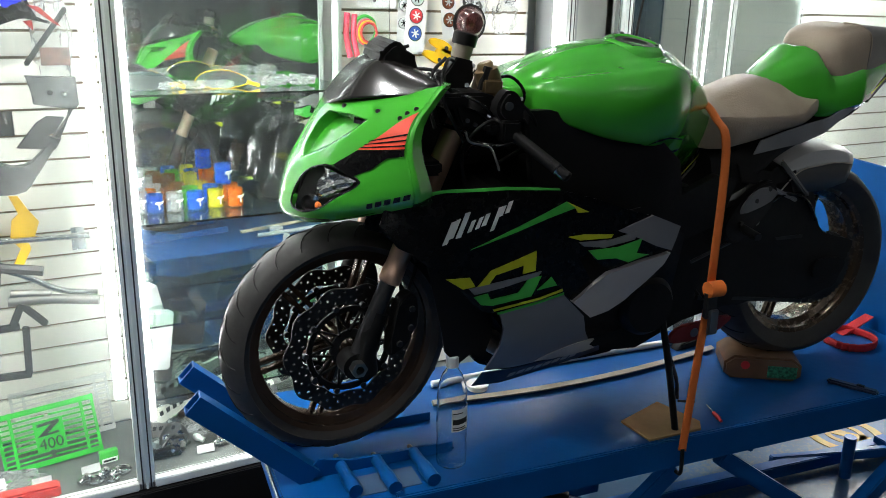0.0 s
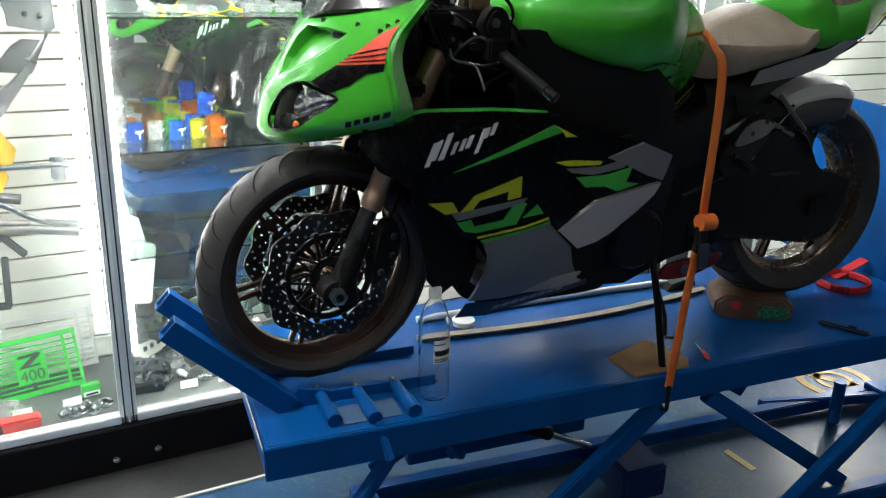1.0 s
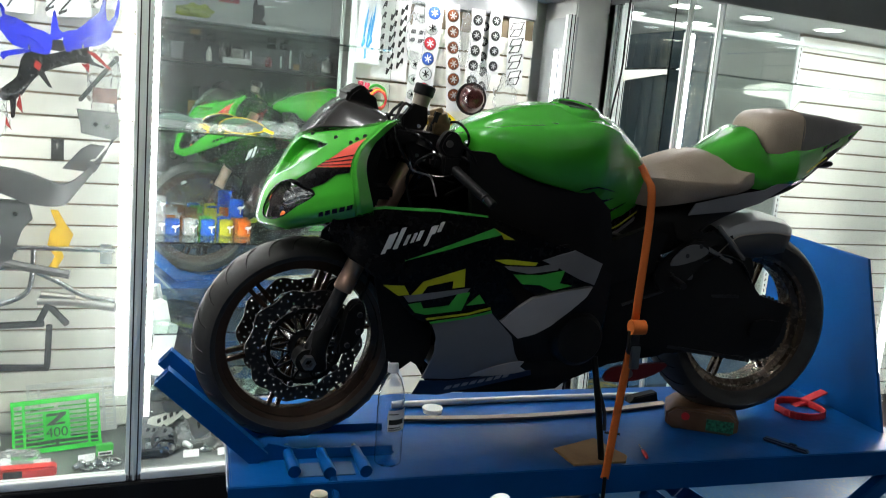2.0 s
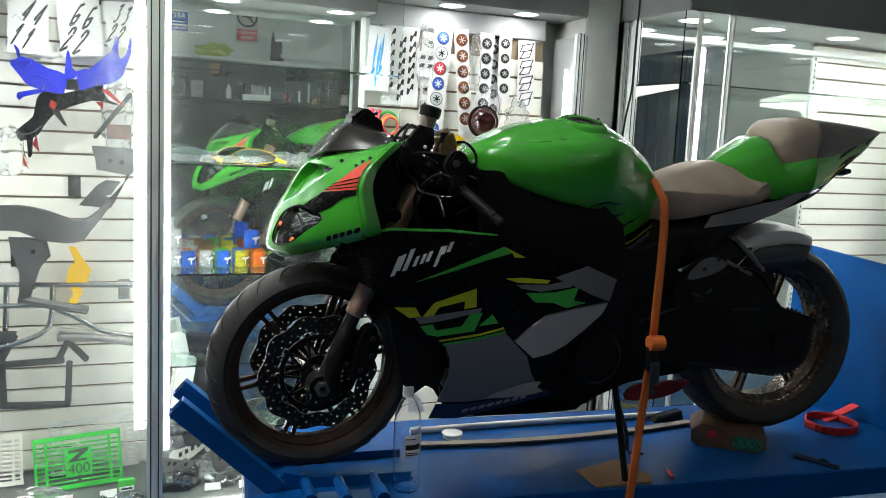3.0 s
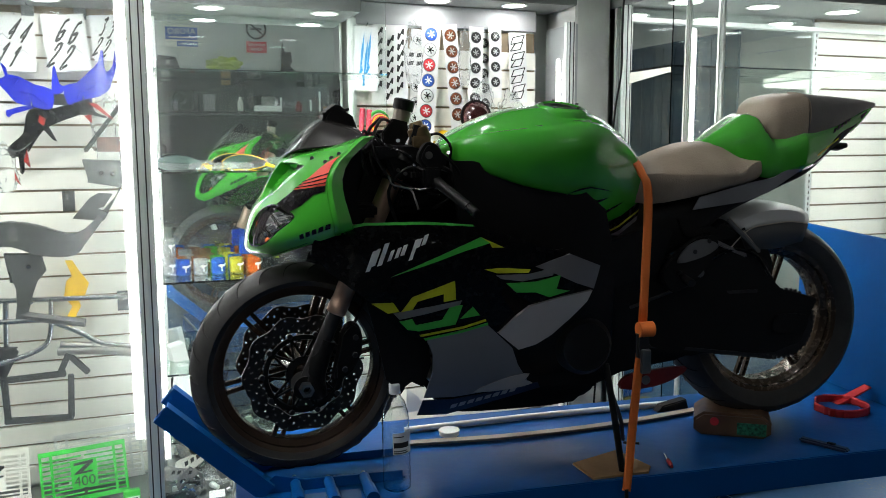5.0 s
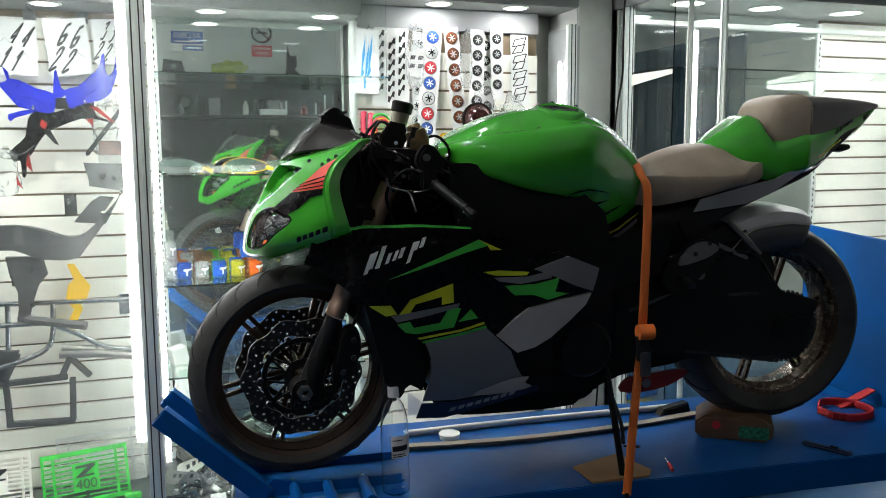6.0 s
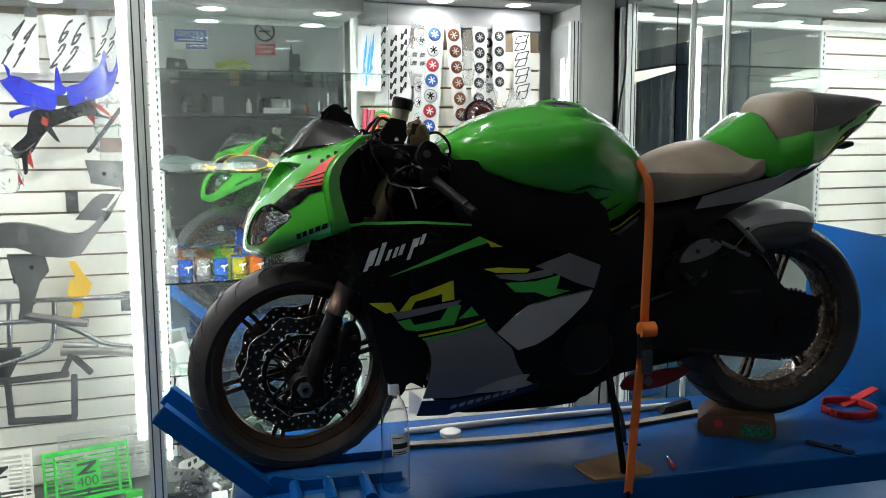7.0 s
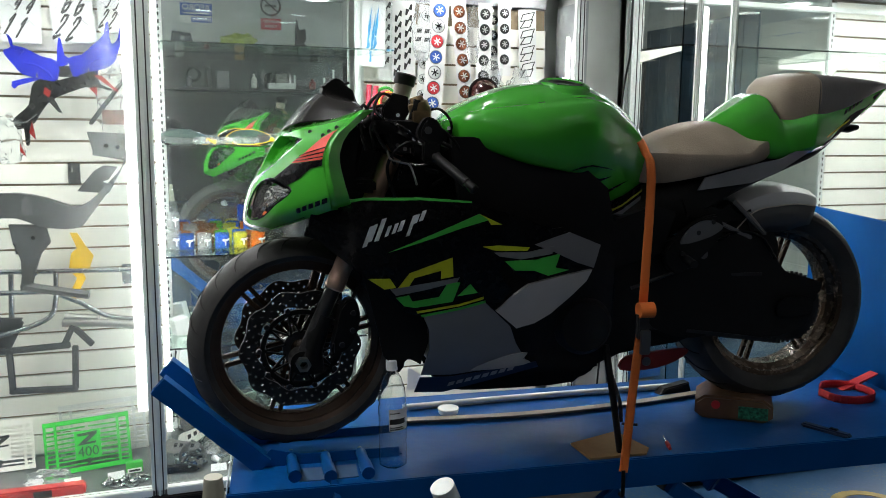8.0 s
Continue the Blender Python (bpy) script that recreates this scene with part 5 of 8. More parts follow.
for s in (-1, 1):
    bm = prism(B(), rounded([(0.98, 0.60), (1.12, 0.64), (1.28, 0.655), (1.390, 0.628), (1.410, 0.555), (1.445, 0.525), (1.575, 0.487), (1.545, 0.455), (1.552, 0.408), (1.525, 0.362), (1.465, 0.330), (1.356, 0.328), (1.242, 0.345), (1.10, 0.335), (0.98, 0.40)] if s < 0 else [(0.98, 0.58), (1.12, 0.62), (1.24, 0.58), (1.36, 0.50), (1.50, 0.465), (1.54, 0.44), (1.54, 0.40), (1.46, 0.365), (1.32, 0.375), (1.12, 0.355), (0.98, 0.40)], 3), 0.118 * s - 0.022, 0.118 * s + 0.022, bevel=0.008)
    part("swingarm", bm, BLACKPL, moto)
    part("footrest_bracket", prism(B(), rounded([(1.02, 0.60), (1.10, 0.68), (1.18, 0.71), (1.20, 0.66), (1.13, 0.58), (1.06, 0.54)], 3), 0.175 * s - 0.012, 0.175 * s + 0.012, bevel=0.004), BLACKPL, moto)
    part("heel_guard", prism(B(), rounded([(1.045, 0.60), (1.06, 0.632), (1.11, 0.634), (1.165, 0.602), (1.155, 0.578), (1.10, 0.60)], 3), 0.165 * s - 0.006, 0.165 * s + 0.006, bevel=0.003), material("satin_black", (0.11, 0.11, 0.112), 0.36) if s < 0 else bpy.data.materials["satin_black"], moto)
    part("footrest", rod(B(), (1.09, 0.18 * s, 0.585), (1.075, 0.265 * s, 0.58), 0.011, seg=12), DARKSTEEL, moto)
part("splash_plate", prism(B(), [(1.10, 0.752), (1.150, 0.735), (1.174, 0.716), (1.196, 0.732), (1.226, 0.717), (1.251, 0.735), (1.305, 0.685), (1.22, 0.68), (1.12, 0.70)], -0.126, -0.118, bevel=0.002), BLACKPL, moto)
part("frame_plate", prism(B(), rounded([(1.067, 0.627), (1.080, 0.660), (1.102, 0.680), (1.140, 0.696), (1.175, 0.690), (1.197, 0.672), (1.15, 0.645)], 3), -0.196, -0.190, bevel=0.003), bpy.data.materials["satin_black_c"], moto)
part("shift_rod", rod(B(), (1.12, -0.18, 0.565), (0.93, -0.17, 0.50), 0.005, seg=8), DARKSTEEL, moto)
part("frame_strut", bar(B(), (1.17, -0.145, 0.701), (1.322, -0.14, 0.633), 0.014, 0.012), material("satin_black_b", (0.16, 0.16, 0.165), 0.34), moto)
part("frame_strut", bar(B(), (1.262, -0.128, 0.746), (1.375, -0.128, 0.641), 0.014, 0.012), bpy.data.materials["satin_black_b"], moto)
bm = lathe(B(), [(0.075, -0.004), (0.106, -0.004), (0.106, 0.004), (0.075, 0.004)], Matrix.Translation(HUB + Vector((0, -0.128, 0))) @ AX, 44, closed=True)
for k in range(42):
    a = k * math.tau / 42
    p = HUB + Vector((0.108 * math.cos(a), -0.128, 0.108 * math.sin(a)))
    box(bm, p.x, p.y, p.z, 0.008, 0.006, 0.008)
for k in range(6):
    a = k * math.tau / 6
    bar(bm, HUB + Vector((0.03 * math.cos(a), -0.128, 0.03 * math.sin(a))), HUB + Vector((0.08 * math.cos(a + 0.2), -0.128, 0.08 * math.sin(a + 0.2))), 0.006, 0.014, 0.001)
part("rear_sprocket", bm, DARKSTEEL, rear_wheel)
bm = B()
for z0, z1 in ((0.525, 0.52), (0.375, 0.308)):
    bm = B()
    n = 34
    for k in range(n):
        f = (k + 0.5) / n
        box(bm, 1.0 + 0.44 * f, -0.128, z0 + (z1 - z0) * f, 0.0125, 0.02 if k % 2 else 0.014, 0.014)
    bar(bm, (1.0, -0.128, z0), (1.44, -0.128, z1), 0.010, 0.010, 0.0)
    part("drive_chain", bm, DARKSTEEL, moto)
part("axle_plate", prism(B(), rounded([(1.42, 0.39), (1.52, 0.395), (1.53, 0.44), (1.43, 0.445)], 3), -0.152, -0.142, bevel=0.002), BLACKPL, moto)
# black filler added to close the see-through gap behind the engine
part("shock_linkage", prism(B(), [(0.80, 0.26), (0.95, 0.29), (1.12, 0.31), (1.20, 0.34), (1.22, 0.45), (0.80, 0.45)], -0.10, 0.10, bevel=0.01), BLACKPL, moto)
red = part("stand_hanger", prism(B(), rounded([(0.92, 0.245), (1.03, 0.245), (1.12, 0.275), (1.13, 0.30), (1.03, 0.295), (0.94, 0.285)], 3), -0.135, -0.12, bevel=0.003), BROWNRED, moto, "dark red linkage plate")
part("linkage_hole", lathe(B(), [(0.001, 0), (0.014, 0), (0.014, 0.002), (0.001, 0.002)], pose(1.0, -0.137, 0.268) @ AX, 20), STEEL, red)
# side stand
STAND = [(0.865, -0.15, 0.33), (0.875, -0.185, 0.20), (0.893, -0.215, 0.02)]
st = part("side_stand", tube(B(), STAND, 0.010, 12), BLACKPL, moto)
part("stand_spring", tube(B(), [(0.875, -0.17, 0.25), (0.895, -0.195, 0.17), (0.90, -0.20, 0.11)], 0.006, 8), DARKSTEEL, st)
part("stand_foot", box(B(), 0.893, -0.218, 0.013, 0.05, 0.03, 0.012, None, 0.004), BLACKPL, st)
part("stand_tang", rod(B(), (0.90, -0.205, 0.105), (0.935, -0.235, 0.11), 0.004, seg=8), DARKSTEEL, st)

# ---- handlebars and controls ----
for s in (-1, 1):
    bar_thing = thing("clip_on_bar")
    bar_thing.parent = moto
    a, b = Vector((0.285, 0.125 * s, 0.945)), Vector((0.412, 0.300 * s, 0.818))
    part("bar", rod(B(), a, b, 0.0115, seg=14), BLACKPL, bar_thing)
    part("clamp", lathe(B(), [(0.0265, -0.012), (0.032, -0.012), (0.032, 0.012), (0.0265, 0.012)], Matrix.Translation(a) @ RAKE.to_track_quat("Z", "Y").to_matrix().to_4x4(), 24, closed=True), BLACKPL, bar_thing)
    part("grip", tube(B(), [a.lerp(b, 0.50), a.lerp(b, 0.55), a.lerp(b, 0.95), b], [0.016, 0.0140, 0.0140, 0.015], 16), BLACKPL, bar_thing)
    part("bar_end", lathe(B(), [(0.012, 0), (0.0125, 0.008), (0.0125, 0.030), (0.009, 0.034)], Matrix.Translation(b) @ (b - a).to_track_quat("Z", "Y").to_matrix().to_4x4(), 20), BLACKPL, bar_thing)
    c = a.lerp(b, 0.40)
    part("switch_housing", box(B(), c.x, c.y, c.z, 0.046, 0.042, 0.05, None, 0.005), BLACKPL, bar_thing)
    s > 0 and part("lever", tube(B(), [c + Vector((-0.03, 0, 0.0)), c + Vector((-0.075, 0.03 * s, -0.015)), c + Vector((-0.065, 0.08 * s, -0.04)), c + Vector((-0.045, 0.115 * s, -0.075))], 0.0045, 10, flat=1.5), DARKSTEEL, bar_thing)
    part("lever_perch", box(B(), c.x - 0.025, c.y - 0.02 * s, c.z + 0.005, 0.05, 0.04, 0.03, None, 0.008), BLACKPL, bar_thing)
res = thing("brake_reservoir")
res.parent = moto
part("cup", lathe(B(), [(0.018, 0), (0.024, 0.004), (0.026, 0.04), (0.024, 0.042)], pose(0.288, 0.0, 1.044, 0, 14, 0), 28), material("milky_cup", (0.22, 0.19, 0.15), 0.4), res, "milky fluid cup")
part("cap", lathe(B(), [(0.026, 0.036), (0.030, 0.038), (0.031, 0.064), (0.027, 0.068), (0.001, 0.069)], pose(0.288, 0.0, 1.044, 0, 14, 0), 32), BLACKPL, res)
part("bracket", bar(B(), (0.27, 0.0, 1.02), (0.30, 0.06, 0.97), 0.01, 0.014), DARKSTEEL, res)
part("top_nut", lathe(B(), [(0.016, 0), (0.018, 0.012), (0.012, 0.022), (0.001, 0.022)], pose(0.315, -0.08, 1.0, 0, 20, 0), 6), STEEL, moto)
for s in (-1, 1):
    f = Vector((-0.025, 0.108 * s, 0.338)) + RAKE * 0.665
    part("fork_cap", lathe(B(), [(0.024, 0), (0.024, 0.01), (0.012, 0.014), (0.012, 0.03), (0.001, 0.03)], Matrix.Translation(f) @ RAKE.to_track_quat("Z", "Y").to_matrix().to_4x4(), 6), DARKSTEEL, moto)
part("master_cylinder", prism(B(), [(0.258, 1.055), (0.300, 1.045), (0.304, 1.003), (0.284, 0.966), (0.230, 0.980), (0.226, 1.012)], -0.055, -0.015, bevel=0.004), BLACKPL, moto)
yoke = part("top_yoke", prism(B(), rounded([(0.226, 0.967), (0.30, 0.975), (0.345, 0.955), (0.360, 0.912), (0.293, 0.888), (0.245, 0.893)], 2), -0.13, 0.13, bevel=0.008), BLACKPL, moto)
part("ignition_barrel", rod(B(), (0.325, -0.055, 0.975), (0.335, -0.06, 1.022), 0.026, seg=20), material("tarnished_alloy", (0.20, 0.16, 0.12), 0.4, metal=0.8, vary=0.3, scale=30), yoke)
part("ignition_collar", rod(B(), (0.330, -0.058, 1.0), (0.334, -0.06, 1.008), 0.033, seg=20), BLACKPL, yoke)
part("adjuster", rod(B(), (0.305, -0.10, 0.98), (0.318, -0.105, 1.035), 0.011, seg=6), BLACKPL, yoke)
part("adjuster", rod(B(), (0.352, -0.03, 0.98), (0.360, -0.03, 1.018), 0.010, seg=6), DARKSTEEL, yoke)
part("switch_pod", prism(B(), rounded([(0.325, 0.985), (0.356, 0.978), (0.371, 0.944), (0.365, 0.912), (0.323, 0.915), (0.303, 0.945)], 3), -0.20, -0.15, bevel=0.008), BLACKPL, moto)
part("switch_button", rod(B(), (0.330, -0.198, 0.952), (0.330, -0.206, 0.952), 0.010, seg=12), STEEL, moto)
for p in ((0.258, 0.912), (0.278, 0.902), (0.30, 0.925), (0.345, 0.93)):
    part("yoke_bolt", rod(B(), (p[0], -0.125, p[1]), (p[0], -0.136, p[1]), 0.0055, seg=8), STEEL, yoke)
part("clutch_lever", tube(B(), [(0.218, -0.215, 0.900), (0.226, -0.22, 0.878), (0.250, -0.225, 0.870), (0.275, -0.23, 0.862), (0.284, -0.245, 0.835), (0.290, -0.25, 0.812)], 0.0028, 8), STEEL, moto)
part("bar_weight", rod(B(), (0.400, -0.285, 0.830), (0.425, -0.315, 0.803), 0.013, seg=14), CHROME, moto)
part("fly_screen_stay", tube(B(), [(0.168, -0.10, 0.965), (0.20, -0.09, 0.985), (0.235, -0.09, 0.955)], 0.010, 10), BLACKPL, moto)
part("white_sleeve", tube(B(), [(0.165, -0.03, 0.93), (0.19, -0.03, 0.965), (0.215, -0.02, 0.985)], 0.012, 10), material("grey_sleeve", (0.45, 0.45, 0.46), 0.5), moto)
for k, pts in enumerate((((0.22, -0.08, 1.055), (0.188, -0.085, 1.025), (0.173, -0.09, 0.978), (0.169, -0.09, 0.92)), ((0.25, -0.02, 1.02), (0.21, -0.05, 1.015), (0.19, -0.07, 0.97), (0.20, -0.09, 0.90)),
                         ((0.31, -0.12, 0.95), (0.36, -0.16, 0.96), (0.41, -0.17, 0.92), (0.44, -0.15, 0.86)), ((0.20, -0.06, 0.98), (0.17, -0.10, 1.02), (0.155, -0.13, 0.97), (0.17, -0.15, 0.90)), ((0.28, -0.02, 1.03), (0.22, -0.09, 1.05), (0.19, -0.14, 0.97), (0.25, -0.14, 0.86)),
                         ((0.33, -0.17, 0.90), (0.27, -0.22, 0.92), (0.22, -0.2, 0.86), (0.25, -0.15, 0.76)), ((0.30, 0.05, 1.0), (0.2, 0.1, 1.0), (0.17, 0.03, 0.93), (0.22, -0.05, 0.84)), ((0.36, -0.12, 0.93), (0.41, -0.15, 0.90), (0.43, -0.12, 0.85), (0.36, -0.1, 0.8)))):
    part("cable", tube(B(), pts, 0.0045, 8), BLACKPL, moto)


# cables, hoses and small fasteners of the bared cockpit
for pts, r in (([(0.26, -0.10, 0.93), (0.22, -0.12, 0.98), (0.20, -0.08, 1.01), (0.23, -0.02, 1.00), (0.30, 0.01, 0.95)], 0.0045),
               ([(0.33, -0.16, 0.90), (0.28, -0.17, 0.95), (0.24, -0.13, 0.97), (0.22, -0.06, 0.93), (0.25, -0.03, 0.86)], 0.004),
               ([(0.36, -0.22, 0.875), (0.31, -0.20, 0.86), (0.27, -0.16, 0.86), (0.26, -0.12, 0.82)], 0.0045),
               ([(0.34, -0.07, 1.00), (0.38, -0.10, 1.01), (0.41, -0.12, 0.97), (0.40, -0.10, 0.91)], 0.004),
               ([(0.30, -0.05, 0.97), (0.345, -0.11, 0.98), (0.375, -0.13, 0.93), (0.37, -0.12, 0.87)], 0.0035),
               ([(0.20, -0.05, 0.90), (0.24, -0.11, 0.89), (0.31, -0.135, 0.855), (0.37, -0.14, 0.84)], 0.005)):
    part("control_cable", tube(B(), pts, r, 8), BLACK, moto)
for x, y, z in ((0.285, -0.158, 0.945), (0.30, -0.158, 0.925), (0.345, -0.075, 1.024), (0.31, -0.03, 1.03), (0.265, -0.10, 0.99), (0.33, -0.17, 0.905), (0.36, -0.14, 0.86), (0.405, -0.11, 0.955)):
    part("cockpit_bolt", rod(B(), (x, y, z), (x - 0.002, y - 0.009, z + 0.003), 0.0055, seg=8), CHROME, moto)
# bracket bolts and the brake hose of the rear end
for x, y, z in ((1.075, -0.189, 0.60), (1.12, -0.189, 0.66), (1.165, -0.189, 0.69)):
    part("frame_bolt", rod(B(), (x, y, z), (x, y - 0.008, z), 0.007, seg=8), DARKSTEEL, moto)
part("rear_hose", tube(B(), [(1.13, -0.15, 0.66), (1.19, -0.152, 0.63), (1.27, -0.146, 0.655), (1.35, -0.146, 0.635), (1.40, -0.146, 0.57)], 0.005, 8), BLACK, moto)
# black plates added behind the cowl to cover a bright gap
for s in (-1, 1):
    part("cowl_liner", prism(B(), [(0.085, 0.77), (0.150, 0.77), (0.138, 0.86), (0.155, 0.95), (0.14, 0.972), (0.10, 0.93), (0.075, 0.85)], 0.155 * s - 0.003, 0.155 * s + 0.003, bevel=0.001), BLACKPL, moto)
# brace that carries the hugger
part("hugger_brace", bar(B(), (1.20, -0.122, 0.66), (1.335, -0.112, 0.715), 0.010, 0.008), BLACKPL, moto)
# black filler traced to the camera's view, added to close the swingarm gap
part("swingarm_brace", prism(B(), rounded([(1.19, 0.60), (1.22, 0.70), (1.30, 0.705), (1.36, 0.69), (1.41, 0.655), (1.435, 0.605), (1.42, 0.555), (1.30, 0.54)], 3), -0.104, -0.098, bevel=0.002), BLACKPL, moto)
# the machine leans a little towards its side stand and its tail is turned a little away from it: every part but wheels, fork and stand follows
# parts are also scaled about the camera's eye point to fit its view
EYE_X, EYE_Z, EYE_SCALE, TURN = -0.10, 0.98, 0.476, 0.07


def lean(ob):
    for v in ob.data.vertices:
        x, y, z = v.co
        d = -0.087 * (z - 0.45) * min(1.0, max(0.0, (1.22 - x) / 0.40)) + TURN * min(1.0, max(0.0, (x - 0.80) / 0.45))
        v.co = (x + (x - EYE_X) * d * EYE_SCALE, y + d, z + (z - EYE_Z) * d * EYE_SCALE + 0.12 * max(0.0, y))


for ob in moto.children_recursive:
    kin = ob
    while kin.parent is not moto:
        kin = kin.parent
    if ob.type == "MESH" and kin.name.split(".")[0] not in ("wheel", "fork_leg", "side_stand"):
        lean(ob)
# the rear wheel is moved and scaled likewise, to fit the camera's view
rear_wheel.matrix_local = Matrix.Translation((1.46 + 1.56 * TURN * EYE_SCALE, TURN, 0.415 - 0.565 * TURN * EYE_SCALE)) @ Matrix.Scale(1 + TURN * EYE_SCALE, 4) @ Matrix.Translation((-1.46, 0, -0.415))
# ---- on the lift table ----
def on_lift(x, y, z=0.0, rz=0.0):
    return LIFT @ pose(x, y, z, 0, 0, rz)


BOTTLEM = material("bottle_plastic", (0.96, 0.97, 0.97), 0.03, trans=1.0, ior=1.42, vary=0.0)
bottle = thing("plastic_bottle", on_lift(0.234, -0.150) @ Matrix.Diagonal((1.0, 1.0, 1.16, 1.0)), "clear plastic solvent bottle, nearly empty, white cap", "bottle")
OUT = [(0.030, 0.0), (0.0385, 0.006), (0.0395, 0.02), (0.0395, 0.055), (0.0375, 0.062), (0.0395, 0.070), (0.0395, 0.150), (0.037, 0.158), (0.0395, 0.166), (0.036, 0.195), (0.026, 0.222), (0.0135, 0.238), (0.0125, 0.250)]
ob = part("shell", lathe(B(), [(0.001, 0.0)] + OUT + [(r - 0.0012, h + 0.0012 * (h < 0.01)) for r, h in OUT[::-1]] + [(0.001, 0.0012)], None, 36), BOTTLEM, bottle)
ob.visible_shadow = False
part("cap", lathe(B(), [(0.001, 0.241), (0.0165, 0.241), (0.0165, 0.264), (0.014, 0.267), (0.001, 0.267)], None, 28), PAPER, bottle)
bm = B()
rings = [[bm.verts.new((0.0402 * math.cos(a), 0.0402 * math.sin(a), z)) for a in [radians(-112 + 7 * k) for k in range(15)]] for z in (0.098, 0.152)]
skin(bm, rings, False)
lab = part("paper_label", bm, PAPER, bottle)
for z, w in ((0.143, 8), (0.128, 12), (0.124, 12), (0.108, 10), (0.103, 11)):
    bm = B()
    rings = [[bm.verts.new((0.0406 * math.cos(a), 0.0406 * math.sin(a), zz)) for a in [radians(-108 + 6 * k) for k in range(w)]] for zz in (z - (0.009 if 0.11 < z < 0.13 else 0.0025), z)]
    skin(bm, rings, False)
    part("print_bar", bm, INK, lab)

card = single("cardboard_scrap", prism(B(), [(0.775, -0.12), (0.945, -0.055), (0.99, -0.20), (0.965, -0.238), (0.79, -0.240)], -0.007, 0.0, LIFT @ pose(0, 0, 0, -90), 0.001), CARD, label="torn brown cardboard under the side stand", category="cardboard")
BLOCK = on_lift(1.40, 0.035, 0.0, -30)
block = thing("taped_block", BLOCK, "brown block wrapped in tape under the rear wheel", "block")
part("body", prism(B(), [(-0.12, 0.018), (-0.095, 0.0), (0.095, 0.0), (0.12, 0.018), (0.12, 0.055), (0.09, 0.078), (-0.09, 0.078), (-0.12, 0.055)], -0.085, 0.085, None, 0.008), BLOCKM, block)
part("green_sticker", span(B(), 0.015, 0.105, -0.0875, -0.085, 0.012, 0.052), material("green_speckled_print", (0.02, 0.16, 0.09), 0.5, vary=0.9, scale=90), block)
part("red_mark", lathe(B(), [(0.001, 0), (0.014, 0), (0.014, 0.002), (0.001, 0.002)], pose(-0.055, -0.085, 0.05, 90), 20), REDINK, block)

# loop of red webbing standing on edge
loop = [(1.785, 0.124), (1.795, 0.05), (1.85, 0.014), (1.93, 0.03), (1.96, 0.09), (1.935, 0.17), (1.85, 0.19)]
line = smooth_path([(x, y, 0) for x, y in loop + [loop[0]]], 6)[:-1]
bm = B()
rings = [[bm.verts.new(p + Vector((0.004 * math.sin(3 * k), 0.0, z))) for z in (0.002, 0.011, 0.021, 0.030)] for k, p in enumerate(line)]
skin(bm, rings, False, True)
belt = thing("webbing_loop", LIFT, "loop of red webbing lying on edge on the lift", "webbing strap")
sheet(part("band", bm, REDWEB, belt), 0.003, 0)
part("loose_tail", prism(B(), [(1.90, 0.0), (1.93, 0.0), (2.04, 0.05), (2.04, 0.055), (1.93, 0.012)], 0.15, 0.19, pose(0, 0, 0.002), 0.001), REDWEB, belt)

knife = thing("utility_knife", on_lift(1.59, -0.185, 0.0, -60), "dark blue utility knife lying closed", "knife")
part("handle", span(B(), -0.075, 0.075, -0.013, 0.013, 0.0, 0.014, bevel=0.005), NAVY, knife)
part("slider", span(B(), 0.01, 0.035, -0.007, 0.007, 0.0135, 0.019, bevel=0.002), BLACKPL, knife)
driver = thing("screwdriver", on_lift(1.045, -0.225, 0.008, 75), "tiny screwdriver with red handle", "screwdriver")
part("handle", tube(B(), [(0, 0, 0), (0.02, 0, 0.001), (0.05, 0, 0)], [0.005, 0.007, 0.006], 10), REDINK, driver)
part("blade", rod(B(), (0.05, 0, 0), (0.10, 0, 0.0), 0.0022, seg=8), CHROME, driver)

single("trim_strip", tube(B(), [LIFT @ Vector(p) for p in ((0.30, 0.165, 0.010), (0.60, 0.14, 0.010), (0.86, 0.143, 0.010), (1.12, 0.17, 0.010), (1.36, 0.215, 0.010))], 0.017, 4, 5, flat=0.55), WOOD, label="long beige rubber trim strip lying along the lift", category="trim strip")
single("metal_rod", tube(B(), [LIFT @ Vector(p) for p in ((0.34, 0.28, 0.012), (0.80, 0.30, 0.012), (1.34, 0.302, 0.012))], 0.011, 10), ALU, label="pale metal rod lying along the lift", category="rod")
single("rubber_wedge", prism(B(), [(0, 0), (0.13, 0), (0.12, 0.035), (0.02, 0.022)], -0.02, 0.02, on_lift(1.24, 0.265, 0, 8), 0.004), BLACKPL, label="black rubber wedge at the end of the rod", category="wedge")
single("white_cup", lathe(B(), [(0.02, 0), (0.032, 0.004), (0.036, 0.02), (0.034, 0.022), (0.001, 0.02)], on_lift(0.47, 0.22), 24), PAPER, label="small white plastic cup under the motorcycle", category="cup")
single("paper_scrap", prism(B(), [(0, 0), (0.07, 0), (0.055, 0.05), (0.012, 0.085)], -0.001, 0.001, on_lift(0.372, 0.49, 0.0, 12) @ pose(0, 0, 0, -12), 0), PAPER, label="crumpled white paper scrap behind the bottle", category="paper")

# ---- ratchet strap over the seat ----
strap = thing("ratchet_strap", LIFT, "orange ratchet strap tying the motorcycle to the lift", "ratchet strap")
